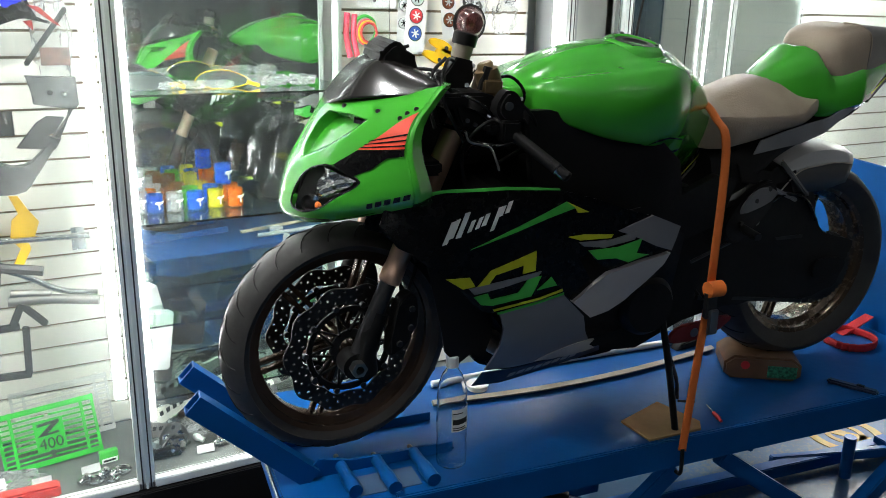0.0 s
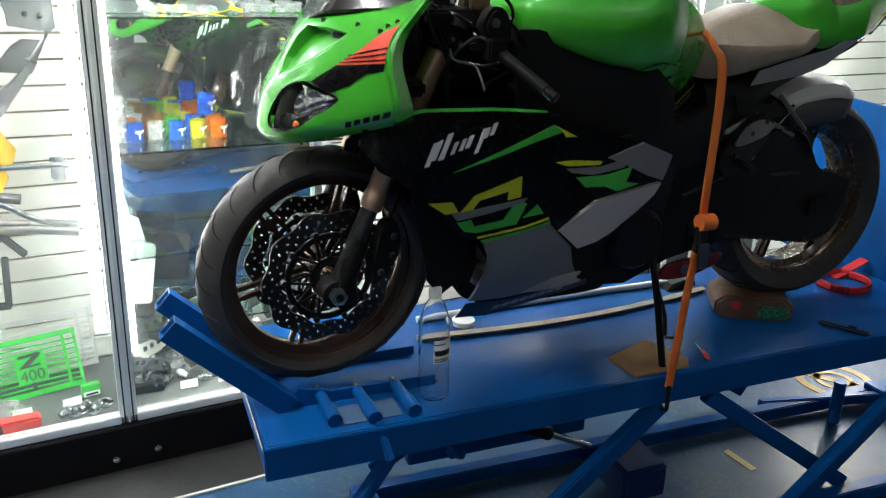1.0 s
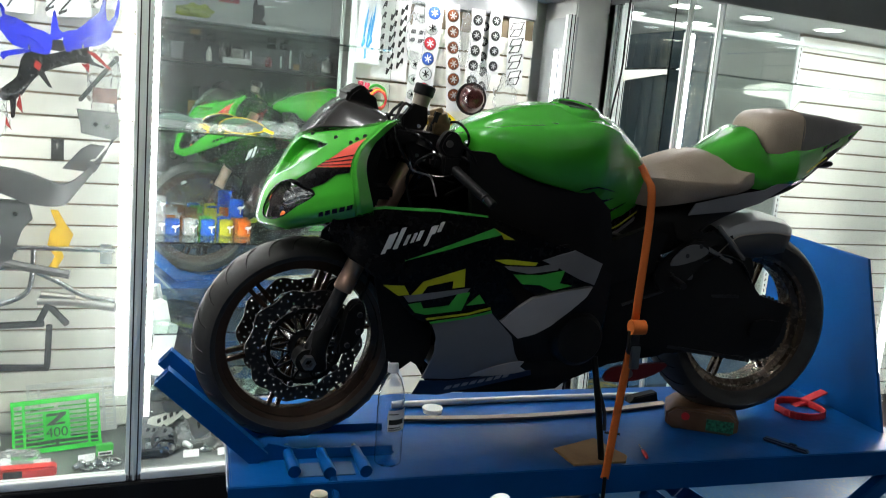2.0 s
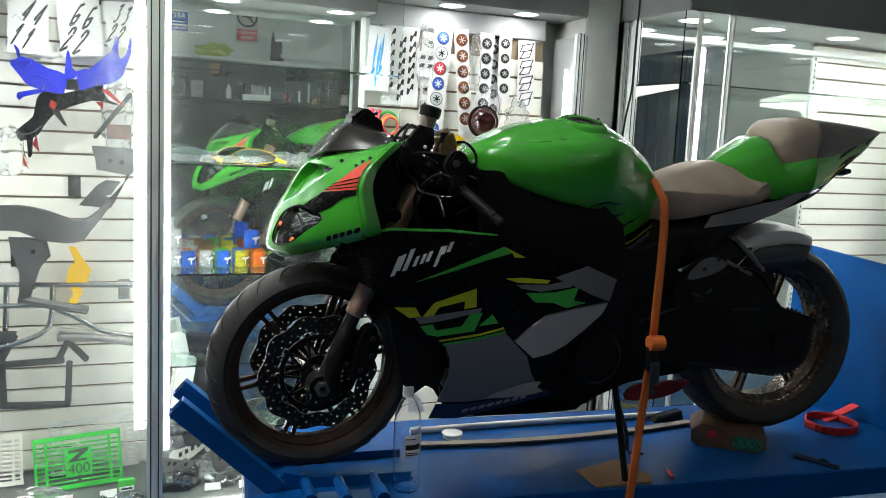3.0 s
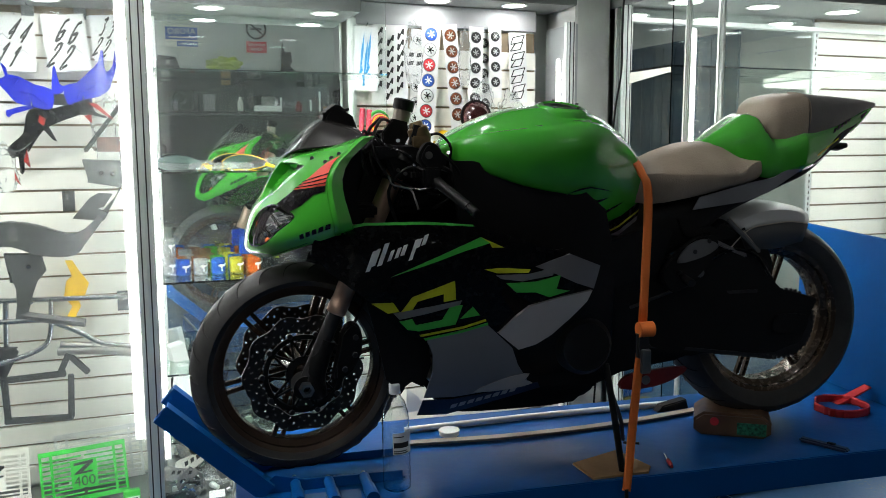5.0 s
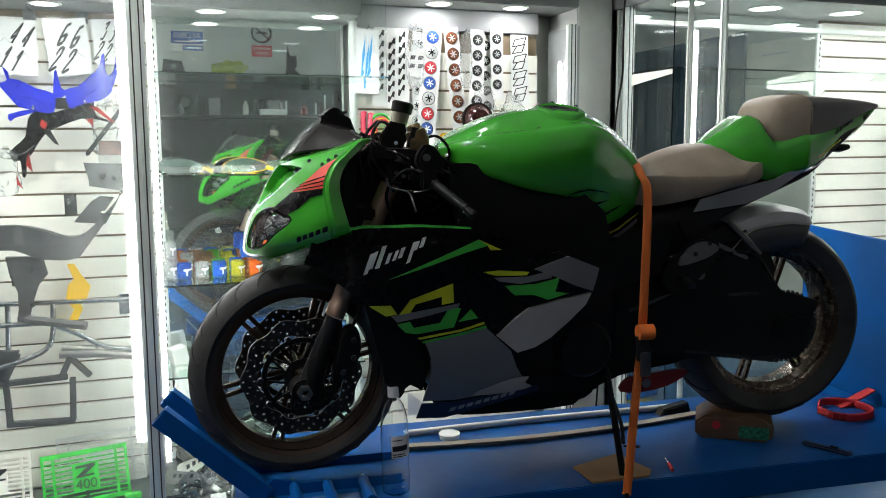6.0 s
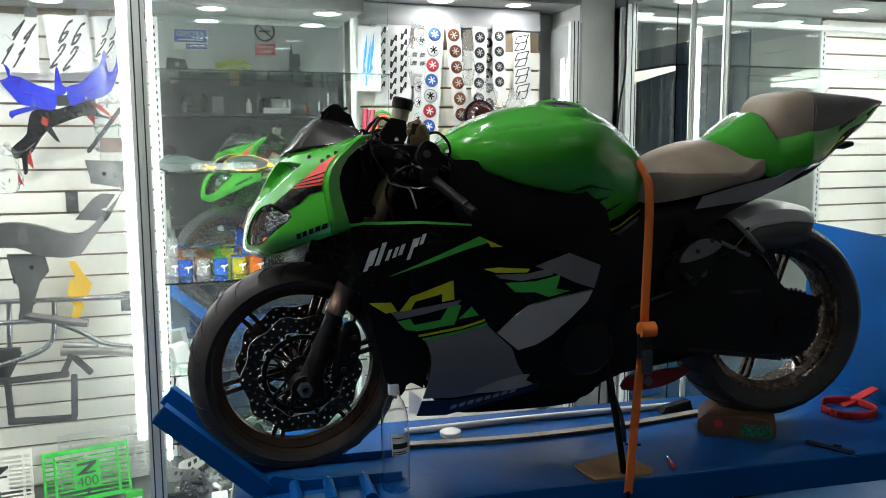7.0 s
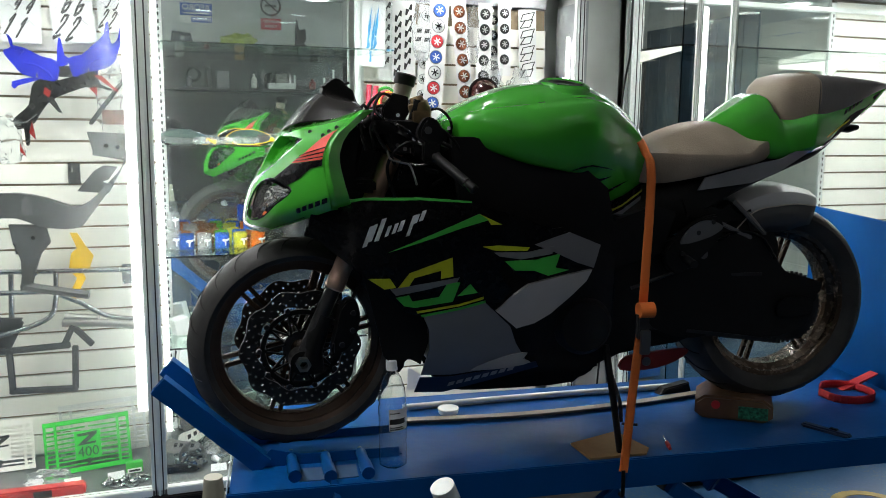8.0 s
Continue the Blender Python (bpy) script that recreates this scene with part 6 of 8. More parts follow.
def webbing(points, w=0.026):
    bm = B()
    line = smooth_path(points, 5)
    rings = []
    for i, p in enumerate(line):
        d = (line[min(i + 1, len(line) - 1)] - line[max(i - 1, 0)]).normalized()
        wide = Vector((1, 0, 0)) - d * d.x
        wide.normalize()
        rings.append([bm.verts.new(p + wide * (w / 2) * q) for q in (-1, -0.4, 0.4, 1)])
    skin(bm, rings, False)
    return bm


sheet(part("upper_webbing", webbing([(0.99, 0.14, 0.90), (0.985, 0.05, 0.918), (0.975, -0.08, 0.915), (0.965, -0.165, 0.875), (0.957, -0.225, 0.80), (0.932, -0.252, 0.45)]), ORANGE, strap), 0.003, 0)
sheet(part("lower_webbing", webbing([(0.930, -0.254, 0.42), (0.908, -0.258, 0.22), (0.885, -0.266, 0.0), (0.880, -0.269, -0.03)]), ORANGE, strap), 0.003, 0)
ratchet = part("ratchet", box(B(), 0.928, -0.262, 0.395, 0.035, 0.02, 0.075, None, 0.004), DARKSTEEL, strap)
part("spool", lathe(B(), [(0.005, -0.022), (0.022, -0.022), (0.022, 0.022), (0.005, 0.022)], pose(0.935, -0.264, 0.44, 0, 90, 0), 20), ORANGE, ratchet)
part("handle", box(B(), 0.932, -0.274, 0.35, 0.03, 0.012, 0.07, pose(0, 0, 0), 0.003), STEEL, ratchet)
part("hook", tube(B(), [(0.880, -0.271, -0.025), (0.878, -0.276, -0.07), (0.878, -0.272, -0.10), (0.880, -0.245, -0.105)], 0.006, 10), BLACKPL, strap)

# ---- floor marks ----
mark = thing("floor_sign", pose(3.29, 2.14, FLOOR, 0, 0, -10), "worn yellow round floor sticker", "floor sticker")
YEL = material("worn_yellow_vinyl", (0.24, 0.17, 0.03), 0.5, vary=0.25, scale=18)
part("ring", lathe(B(), [(0.125, 0.001), (0.165, 0.001), (0.165, 0.003), (0.125, 0.003)], None, 40, closed=True), YEL, mark)
part("bar", box(B(), 0, 0, 0.002, 0.05, 0.24, 0.002, pose(0, 0, 0, 0, 0, 40)), YEL, mark)
part("inner_ring", lathe(B(), [(0.06, 0.001), (0.085, 0.001), (0.085, 0.003), (0.06, 0.003)], None, 32, closed=True), YEL, mark)
single("tape_piece", box(B(), 2.45, 1.89, FLOOR + 0.0015, 0.028, 0.13, 0.002, None), material("yellow_tape", (0.62, 0.55, 0.25), 0.6), label="short piece of yellow tape on the floor", category="tape")
single("black_hose", tube(B(), [(1.85, 1.70, FLOOR + 0.01), (2.15, 1.57, FLOOR + 0.01), (2.55, 1.50, FLOOR + 0.01), (3.0, 1.65, FLOOR + 0.01), (3.5, 1.80, FLOOR + 0.01)], 0.009, 10), BLACKPL, label="black air hose lying on the floor", category="hose")

# ---- trolley in the foreground with a torch, a nozzle bottle and a mug ----
trolley = thing("tool_trolley", pose(0.78, 0.75, 0.05), "low dark tool trolley in front of the lift", "trolley")
part("top", span(B(), -0.45, 0.40, -0.16, 0.22, 0.60, 0.62, bevel=0.004), DARKSTEEL, trolley)
for x in (-0.42, 0.37):
    for y in (-0.13, 0.19):
        part("leg", span(B(), x - 0.015, x + 0.015, y - 0.015, y + 0.015, FLOOR - 0.05, 0.60), DARKSTEEL, trolley)
torch = thing("torch", pose(1.005, 0.85, 0.67), "black torch with pale metal cap standing upright", "torch")
part("barrel", rod(B(), (0.075, 0.03, 0.012), (0.004, 0.0, 0.175), 0.017, 0.019, 24), BLACKPL, torch)
part("cap", rod(B(), (0.004, 0.0, 0.175), (-0.012, -0.006, 0.212), 0.0195, 0.019, 24), ALU, torch)
nozzle = thing("nozzle_bottle", pose(0.655, 0.72, 0.67), "pale bottle with tapered nozzle", "bottle")
part("body", lathe(B(), [(0.03, 0), (0.032, 0.01), (0.032, 0.17), (0.02, 0.20)], None, 24), PAPER, nozzle)
part("nozzle", lathe(B(), [(0.022, 0.20), (0.020, 0.24), (0.013, 0.305), (0.011, 0.325), (0.001, 0.326)], None, 20), material("cream_plastic", (0.45, 0.43, 0.33), 0.5), nozzle)
# ---- goods in the long showcase ----
GREYLINE = material("grey_line_print", (0.45, 0.45, 0.46), 0.6)


STROKES = {"1": ((0.1, 0.3), (0.6, 0.0), (0.6, 1.0)), "4": ((0.75, 1.0), (0.75, 0.0), (0.0, 0.65), (1.0, 0.65)), "2": ((0.0, 0.25), (0.3, 0.0), (0.9, 0.05), (0.9, 0.35), (0.0, 0.85), (0.0, 1.0), (1.0, 0.95)),
           "3": ((0.0, 0.05), (0.9, 0.0), (0.4, 0.42), (0.9, 0.55), (0.7, 1.0), (0.0, 0.95)), "6": ((0.9, 0.1), (0.3, 0.1), (0.0, 0.5), (0.1, 1.0), (0.8, 0.95), (0.95, 0.6), (0.1, 0.6))}


def sticker_sheet(x, z, w, h, tilt, mat, kind, y=BACK - 0.035, figures="14"):
    """A card of decals in a clear sleeve, hung on a hook."""
    t = thing("sticker_sheet", pose(x, y, z, -4, tilt, 0), {"black": "white card of black slanted racing decals in a clear sleeve", "blue": "white card of blue and black script decals in a sleeve"}[kind], "sticker sheet", "hanging sticker sheets")
    part("card", span(B(), -w / 2, w / 2, -0.001, 0.001, -h, 0), PAPER, t)
    ob = part("sleeve", span(B(), -w / 2 - 0.008, w / 2 + 0.008, -0.004, -0.003, -h - 0.01, 0.02), PLASTIC, t)
    ob.visible_shadow = False
    part("hook", tube(B(), [(0, 0.03, 0.005), (0, -0.01, 0.005), (0, -0.02, 0.015)], 0.002, 6), CHROME, t)
    part("card_stack", span(B(), -w / 2 + 0.004, w / 2 - 0.002, 0.0015, 0.016, -h - 0.006, -0.012), PAPER, t)
    fine = [(0.10, 0.40), (0.20, 0.33), (0.36, 0.44), (0.34, 0.45), (0.20, 0.35), (0.11, 0.42)]
    if kind == "blue":
        for dx, dz in ((0.0, 0.0), (0.16, 0.10), (0.30, -0.04)):
            for o in ([(0.22, 0.70), (0.26, 0.40), (0.40, 0.10), (0.37, 0.40), (0.30, 0.60)], [(0.16, 0.86), (0.18, 0.74), (0.30, 0.62), (0.34, 0.70), (0.24, 0.78), (0.26, 0.84)]):
                part("decal", prism(B(), [((u + dx - 0.5) * w, -(v + dz) * h) for u, v in o], -0.0024, -0.001), mat, t)
        return t
    for dx, dz in ((0.0, 0.0), (0.28, 0.06)):
        for figure, u0, v0 in ((figures[0], -0.02, 0.54), (figures[1], 0.25, 0.10)):
            bm = B()
            pts = [(u0 + dx + 0.17 * u + 0.30 * (1 - v), v0 + dz + 0.38 * v - 0.05 * u) for u, v in STROKES[figure]]
            for (u, v), (p, q) in zip(pts, pts[1:]):
                if abs(q - v) > abs(p - u):
                    o = [(u - 0.028, v), (u + 0.028, v), (p + 0.028, q), (p - 0.028, q)]
                else:
                    o = [(u, v - 0.024), (u, v + 0.024), (p, q + 0.024), (p, q - 0.024)]
                prism(bm, [((i - 0.5) * w, -j * h) for i, j in o], -0.0024, -0.001)
            part("decal", bm, mat, t)
    for dx, dz in ((0.0, 0.0), (0.50, 0.28)):
        part("fine_line", prism(B(), [((u + dx - 0.5) * w, -(v + dz) * h) for u, v in fine], -0.002, -0.001), GREYLINE, t)
    return t


sticker_sheet(0.137, 1.912, 0.135, 0.20, 1, INK, "black")
sticker_sheet(0.298, 1.921, 0.15, 0.205, -6, INK, "black", figures="26")
sticker_sheet(0.443, 1.926, 0.10, 0.165, -3, INK, "black", figures="23")
sticker_sheet(-0.05, 1.912, 0.15, 0.20, 2, INK, "black")
sticker_sheet(1.462, 1.923, 0.10, 0.26, 2, material("sky_blue_print", (0.05, 0.32, 0.62), 0.5), "blue", BACK - 0.09)


def strip(x, z, w, n, step, tilt, mats, r=0.026, y=BACK - 0.075):
    """A strip of round domed badges."""
    t = thing("badge_strip", pose(x, y, z, -2, tilt, 0), "hanging white strip of round domed badges", "sticker strip", "hanging badge strips")
    part("backing", span(B(), -w / 2, w / 2, -0.001, 0.001, -step * n - 0.03, 0.02), PAPER, t)
    for k in range(n):
        b = part("badge", lathe(B(), [(0.001, 0.0035), (r * 0.8, 0.003), (r, 0.001), (r, -0.001)], pose(0, -0.001, -step * (k + 0.4), 90), 28), mats[k % len(mats)], t)
        part("badge_ring", lathe(B(), [(r * 0.98, 0.0015), (r * 1.08, 0.0015), (r * 1.08, 0.0), (r * 0.98, 0.0)], pose(0, -0.001, -step * (k + 0.4), 90), 28, closed=True), CHROME, b)
        bm = B()
        for q in range(3):
            box(bm, 0, -0.0048, 0, r * 1.25, 0.0012, r * 0.17, pose(0, 0, -step * (k + 0.4), 0, q * 60 + 12, 0))
        part("badge_mark", bm, PAPER if mats[k % len(mats)] in (BLUEINK, REDINK) else (BLACKPL if mats[k % len(mats)] is ALU else material("badge_fill", (0.45, 0.45, 0.45), 0.4) if "badge_fill" not in bpy.data.materials else bpy.data.materials["badge_fill"]), b)
    return t


ORB = material("orange_black_badge", (0.16, 0.045, 0.015), 0.3, vary=0.8, scale=40)
strip(1.754, 1.930, 0.085, 7, 0.0655, 5.0, [BLUEINK, ALU, REDINK], 0.027)
strip(1.837, 1.930, 0.068, 6, 0.068, -5.0, [ORB], 0.026)
strip(1.962, 1.925, 0.068, 5, 0.066, 2.0, [INK], 0.023)
strip(2.052, 1.933, 0.060, 4, 0.066, 0.0, [INK], 0.021)
strip(2.007, 1.905, 0.060, 5, 0.066, 0.5, [INK], 0.021, BACK - 0.055)
strip(1.697, 1.905, 0.05, 6, 0.066, 3.0, [ALU], 0.02, BACK - 0.055)


def decal_card(x, z, w, h, tilt, marks, label, y=BACK - 0.06):
    t = thing("decal_card", pose(x, y, z, -2, tilt, 0), label, "sticker sheet", "hanging sticker sheets")
    part("card", span(B(), -w / 2, w / 2, -0.001, 0.001, -h, 0), PAPER, t)
    for o in marks:
        part("decal", prism(B(), o, -0.003, -0.001), INK, t)
    return t


zig = []
for col, top in ((-0.05, -0.02), (0.0, -0.05), (0.045, -0.02)):
    for k in range(6):
        z = top - 0.045 * k
        if z > -0.29:
            zig.append([(col - 0.016, z - 0.045), (col - 0.009, z - 0.047), (col + 0.002, z - 0.020), (col + 0.012, z - 0.024), (col + 0.014, z), (col + 0.007, z + 0.002), (col - 0.004, z - 0.022), (col - 0.014, z - 0.018)])
decal_card(1.577, 1.945, 0.16, 0.34, 2, zig, "white card of tall black slanted lettering decals")
steps = []
for k in range(4):
    z = -0.022 - 0.072 * k
    for o in ([(-0.022, 0.0), (0.034, 0.012), (0.020, -0.020), (-0.034, -0.030)], [(-0.012, -0.026), (0.026, -0.018), (0.012, -0.052), (-0.036, -0.060)]):
        for (x0, z0), (x1, z1) in zip(o, o[1:] + o[:1]):
            n = Vector((z0 - z1, x1 - x0)).normalized() * 0.0018
            steps.append([(x0 - n.x, z + z0 - n.y), (x1 - n.x, z + z1 - n.y), (x1 + n.x, z + z1 + n.y), (x0 + n.x, z + z0 + n.y)])
decal_card(2.167, 1.930, 0.085, 0.31, -1, steps, "white strip of four outlined angular emblem decals")
small = [[(-0.012 + dx, -0.03 - dz), (0.008 + dx, -0.028 - dz), (0.010 + dx, -0.012 - dz), (-0.008 + dx, -0.012 - dz)] for dx in (-0.012, 0.02) for dz in (0, 0.035)]
decal_card(1.674, 1.835, 0.06, 0.10, 3, small, "small white card of dark emblem decals", BACK - 0.08)

# row of hanging things below the strips
for k, (x, z) in enumerate(((1.445, 1.585), (1.475, 1.58))):
    bm = tube(B(), [(x, BACK - 0.07, z), (x - 0.006, BACK - 0.075, z - 0.08), (x + 0.01, BACK - 0.075, z - 0.16)], 0.011, 8)
    single("chain_sleeve", bm, PINK, label="pink and black chain lock sleeve hanging on board", category="lock", group="hanging locks")
single("cable_lock", tube(B(), [(1.515 + 0.045 * math.cos(a), BACK - 0.075, 1.525 + 0.05 * math.sin(a)) for a in [k * math.tau / 8 for k in range(8)]], 0.006, 8, closed=True), LIME, label="coiled green cable lock hanging on board", category="lock")
for k in range(3):
    single("cable_lock", tube(B(), [(1.52 + (0.04 - 0.004 * k) * math.cos(a), BACK - 0.08 - 0.01 * k, 1.515 + (0.045 - 0.005 * k) * math.sin(a)) for a in [j * math.tau / 8 for j in range(8)]], 0.005, 8, closed=True), (PINK, YPLASTIC, REDINK)[k], label="coiled coloured cable lock hanging on board", category="lock", group="hanging locks")
mask = thing("lamp_shell", pose(1.945, BACK - 0.11, 1.555), "round dark red lamp shell hanging on board", "lamp shell")
part("shell", lathe(B(), [(0.001, 0.05), (0.04, 0.045), (0.062, 0.02), (0.066, 0.0), (0.05, -0.01)], pose(0, 0, 0, 90), 28), material("dark_smoked_lens", (0.035, 0.008, 0.007), 0.2, coat=0.5), mask)
part("rim", lathe(B(), [(0.064, 0.0), (0.072, 0.0), (0.072, 0.012), (0.064, 0.012)], pose(0, 0, 0, 90), 28, closed=True), BLACKPL, mask)
for x, z in ((1.84, 1.465), (1.87, 1.425), (1.81, 1.42)):
    t = thing("yellow_clamp", pose(x, BACK - 0.08, z, 0, 25, 0), "yellow plastic lever part hanging on board", "lever", "yellow levers")
    part("body", prism(B(), rounded([(-0.05, -0.012), (0.05, -0.016), (0.055, 0.012), (0.0, 0.022), (-0.05, 0.010)], 3), -0.008, 0.008, None, 0.003), YPLASTIC, t)
    part("bolt", lathe(B(), [(0.001, 0.0), (0.008, 0.0), (0.008, 0.004), (0.001, 0.004)], pose(0.02, -0.009, 0, 90), 12), INK, t)


# ---- left bay ----
def sheet_part(name, outline, y, mat, label, category, bulge=0.05, thick=0.012, cx=0.22, m=None, rnd=3):
    """A moulded plastic panel: a bulged sheet with the outline given."""
    bm = panel(B(), rounded(outline, rnd) if rnd else outline, lambda x, z: y + bulge * ((x - cx) / 0.25) ** 2, thick, 0.025)
    return single(name, bm, mat, m, label, category)


beak = thing("front_beak", None, "glossy blue plastic beak fairing hung on hooks", "fairing part")


def moulded(name, outline, y, mat, parent, bulge=0.06, thick=0.012, cx=0.28):
    return part(name, panel(B(), rounded(outline, 2), lambda x, z: y + bulge * ((x - cx) / 0.25) ** 2 - 0.25 * (z - 1.63) ** 1 * 0.4, thick, 0.02), mat, parent)


moulded("beak_lobe", [(0.093, 1.731), (0.113, 1.712), (0.115, 1.690), (0.15, 1.683), (0.204, 1.654), (0.262, 1.635), (0.258, 1.573), (0.23, 1.566), (0.187, 1.576), (0.138, 1.589), (0.11, 1.622), (0.082, 1.658), (0.083, 1.675), (0.106, 1.684)], BACK - 0.15, BLUEGLOSS, beak)
moulded("beak_arm", [(0.1, 1.562), (0.187, 1.581), (0.191, 1.569), (0.121, 1.548), (0.107, 1.535)], BACK - 0.145, BLUEGLOSS, beak)
moulded("beak_spike", [(0.267, 1.713), (0.276, 1.716), (0.286, 1.659), (0.300, 1.649), (0.295, 1.626), (0.263, 1.619), (0.259, 1.635)], BACK - 0.155, BLUEGLOSS, beak)
moulded("beak_lobe", [(0.298, 1.649), (0.343, 1.663), (0.384, 1.702), (0.418, 1.737), (0.430, 1.782), (0.439, 1.782), (0.440, 1.731), (0.449, 1.707), (0.469, 1.731), (0.479, 1.783), (0.486, 1.783), (0.484, 1.732), (0.463, 1.669), (0.452, 1.641), (0.418, 1.616), (0.378, 1.606), (0.333, 1.591), (0.310, 1.584)], BACK - 0.15, BLUEGLOSS, beak)
for pts in (((0.115, 1.672), (0.150, 1.676), (0.135, 1.655)), ((0.150, 1.628), (0.195, 1.618), (0.235, 1.585)), ((0.345, 1.605), (0.352, 1.622), (0.400, 1.650)), ((0.222, 1.605), (0.232, 1.590), (0.240, 1.575))):
    part("beak_crease", tube(B(), [(x, BACK - 0.152 + 0.06 * ((x - 0.28) / 0.25) ** 2 - 0.1 * (z - 1.63), z) for x, z in pts], 0.0032, 8), BLUEGLOSS, beak)
part("beak_box", span(B(), 0.258, 0.306, BACK - 0.14, BACK - 0.10, 1.583, 1.622, bevel=0.004), BLACKPL, beak)
wing = thing("side_wing", None, "black winglet fairing with red edges hung on hooks", "fairing part")
moulded("wing_shell", [(0.162, 1.543), (0.189, 1.571), (0.259, 1.571), (0.337, 1.600), (0.377, 1.611), (0.400, 1.559), (0.435, 1.545), (0.435, 1.536), (0.373, 1.551), (0.334, 1.544), (0.255, 1.513), (0.216, 1.488), (0.185, 1.447), (0.164, 1.413), (0.147, 1.399), (0.142, 1.337), (0.128, 1.333), (0.125, 1.392), (0.097, 1.386), (0.090, 1.420), (0.113, 1.447), (0.149, 1.481)], BACK - 0.115, BLACK, wing, 0.04)
part("wing_spike", prism(B(), [(0.214, 1.502), (0.236, 1.511), (0.266, 1.449), (0.253, 1.454)], BACK - 0.145, BACK - 0.125, None, 0.003), BLACKPL, wing)
for o in ([(0.361, 1.544), (0.387, 1.548), (0.388, 1.516)], [(0.162, 1.420), (0.169, 1.371), (0.171, 1.352), (0.150, 1.378)], [(0.117, 1.340), (0.136, 1.289), (0.116, 1.310)], [(0.376, 1.593), (0.409, 1.588), (0.467, 1.529), (0.446, 1.539)], [(0.212, 1.545), (0.232, 1.530), (0.224, 1.505), (0.205, 1.52)]):
    part("red_trim", prism(B(), o, BACK - 0.138, BACK - 0.118, None, 0.002), bpy.data.materials["dark_red_gloss"], wing)
part("chrome_edge", tube(B(), [(0.098, BACK - 0.128, 1.416), (0.14, BACK - 0.13, 1.417), (0.18, BACK - 0.13, 1.447)], 0.002, 6), CHROME, wing)
for x, z in ((0.192, 1.578), (0.365, 1.60)):
    hk = thing("display_hook", pose(x, BACK - 0.006, z), "chromed slatwall display hook", "hook", "display hooks")
    part("plate", span(B(), -0.022, 0.022, -0.004, 0.0, -0.05, 0.03, bevel=0.001), CHROME, hk)
    part("prong", tube(B(), [(0, -0.003, 0), (0, -0.15, 0), (0, -0.165, 0.015)], 0.003, 8), CHROME, hk)
# black rear fender and its arm
# black plastic lightened: the light on the hung parts is in its colour
HUNGPL = material("lit_black_plastic", (0.035, 0.037, 0.038), 0.42, vary=0.3, scale=8, bump=0.08)
fender = thing("rear_fender", None, "matt black plastic rear fender with number bracket", "fender")
part("guard", panel(B(), rounded([(-0.008, 1.145), (0.102, 1.162), (0.202, 1.142), (0.287, 1.109), (0.342, 1.122), (0.397, 1.177), (0.452, 1.237), (0.484, 1.287), (0.490, 1.367), (0.477, 1.307), (0.452, 1.227), (0.402, 1.147), (0.342, 1.067), (0.312, 1.032), (0.252, 1.027), (0.172, 1.042), (0.102, 1.072), (-0.008, 1.077)], 2), lambda x, z: BACK - 0.22 + 0.06 * ((x - 0.15) / 0.25) ** 2, 0.05, 0.03), HUNGPL, fender)
part("upper_tray", prism(B(), [(0.347, 1.383), (0.490, 1.377), (0.492, 1.292), (0.477, 1.277), (0.362, 1.297), (0.367, 1.327)], BACK - 0.17, BACK - 0.13, None, 0.006), material("grey_black_plastic", (0.07, 0.075, 0.075), 0.5), fender)
part("bracket", prism(B(), [(0.302, 1.162), (0.364, 1.237), (0.397, 1.257), (0.447, 1.252), (0.412, 1.202), (0.352, 1.197), (0.432, 1.187), (0.412, 1.152)], BACK - 0.16, BACK - 0.13, None, 0.004), HUNGPL, fender)
part("number_arm", prism(B(), [(0.072, 1.047), (0.192, 1.042), (0.207, 0.977), (0.167, 0.937), (0.137, 0.817), (0.097, 0.802), (0.112, 0.917), (0.082, 0.977)], BACK - 0.21, BACK - 0.17, None, 0.006), HUNGPL, fender)
part("lower_arm", tube(B(), [(0.102, BACK - 0.19, 0.822), (0.172, BACK - 0.21, 0.807), (0.332, BACK - 0.24, 0.782)], 0.016, 8), material("dark_grey_arm", (0.05, 0.05, 0.05), 0.5), fender)
for x, z in ((0.152, 0.997), (0.152, 0.867), (0.412, 1.332), (0.452, 1.327)):
    part("rivet", lathe(B(), [(0.001, 0.004), (0.008, 0.003), (0.009, 0)], pose(x, BACK - 0.212 if z < 1.15 else BACK - 0.172, z, 90), 12), CHROME, fender)
sheet_part("yellow_guard", [(0.262, 0.998), (0.288, 0.996), (0.314, 0.947), (0.342, 0.905), (0.324, 0.855), (0.297, 0.853), (0.310, 0.817), (0.261, 0.727), (0.242, 0.749), (0.279, 0.820), (0.251, 0.855), (0.262, 0.917), (0.284, 0.937)], BACK - 0.09, YPLASTIC, "yellow plastic hand guard half hung on hook", "hand guard", 0.03, 0.012, 0.23, None, 0)
# crash bars
def frame_tubes(name, lines, r, mat, label):
    t = thing(name, None, label, "crash bar")
    for pts in lines:
        part("tube", tube(B(), [(x, BACK - d, z) for x, z, d in pts], r, 12, 5 if len(pts) > 2 else 1), mat, t)
    return t


frame_tubes("crash_bar", [[(-0.048, 0.860, 0.10), (0.489, 0.847, 0.10)], [(-0.048, 0.780, 0.11), (0.217, 0.777, 0.11)], [(0.052, 0.850, 0.10), (0.044, 0.665, 0.10)], [(0.207, 0.855, 0.10), (0.202, 0.745, 0.11), (0.182, 0.685, 0.12), (0.112, 0.650, 0.13), (-0.028, 0.615, 0.14)],
                          [(0.217, 0.760, 0.10), (0.292, 0.725, 0.11), (0.382, 0.675, 0.13), (0.492, 0.657, 0.15)]], 0.0105, CHROME, "polished steel tubular crash bar hung on the slats")
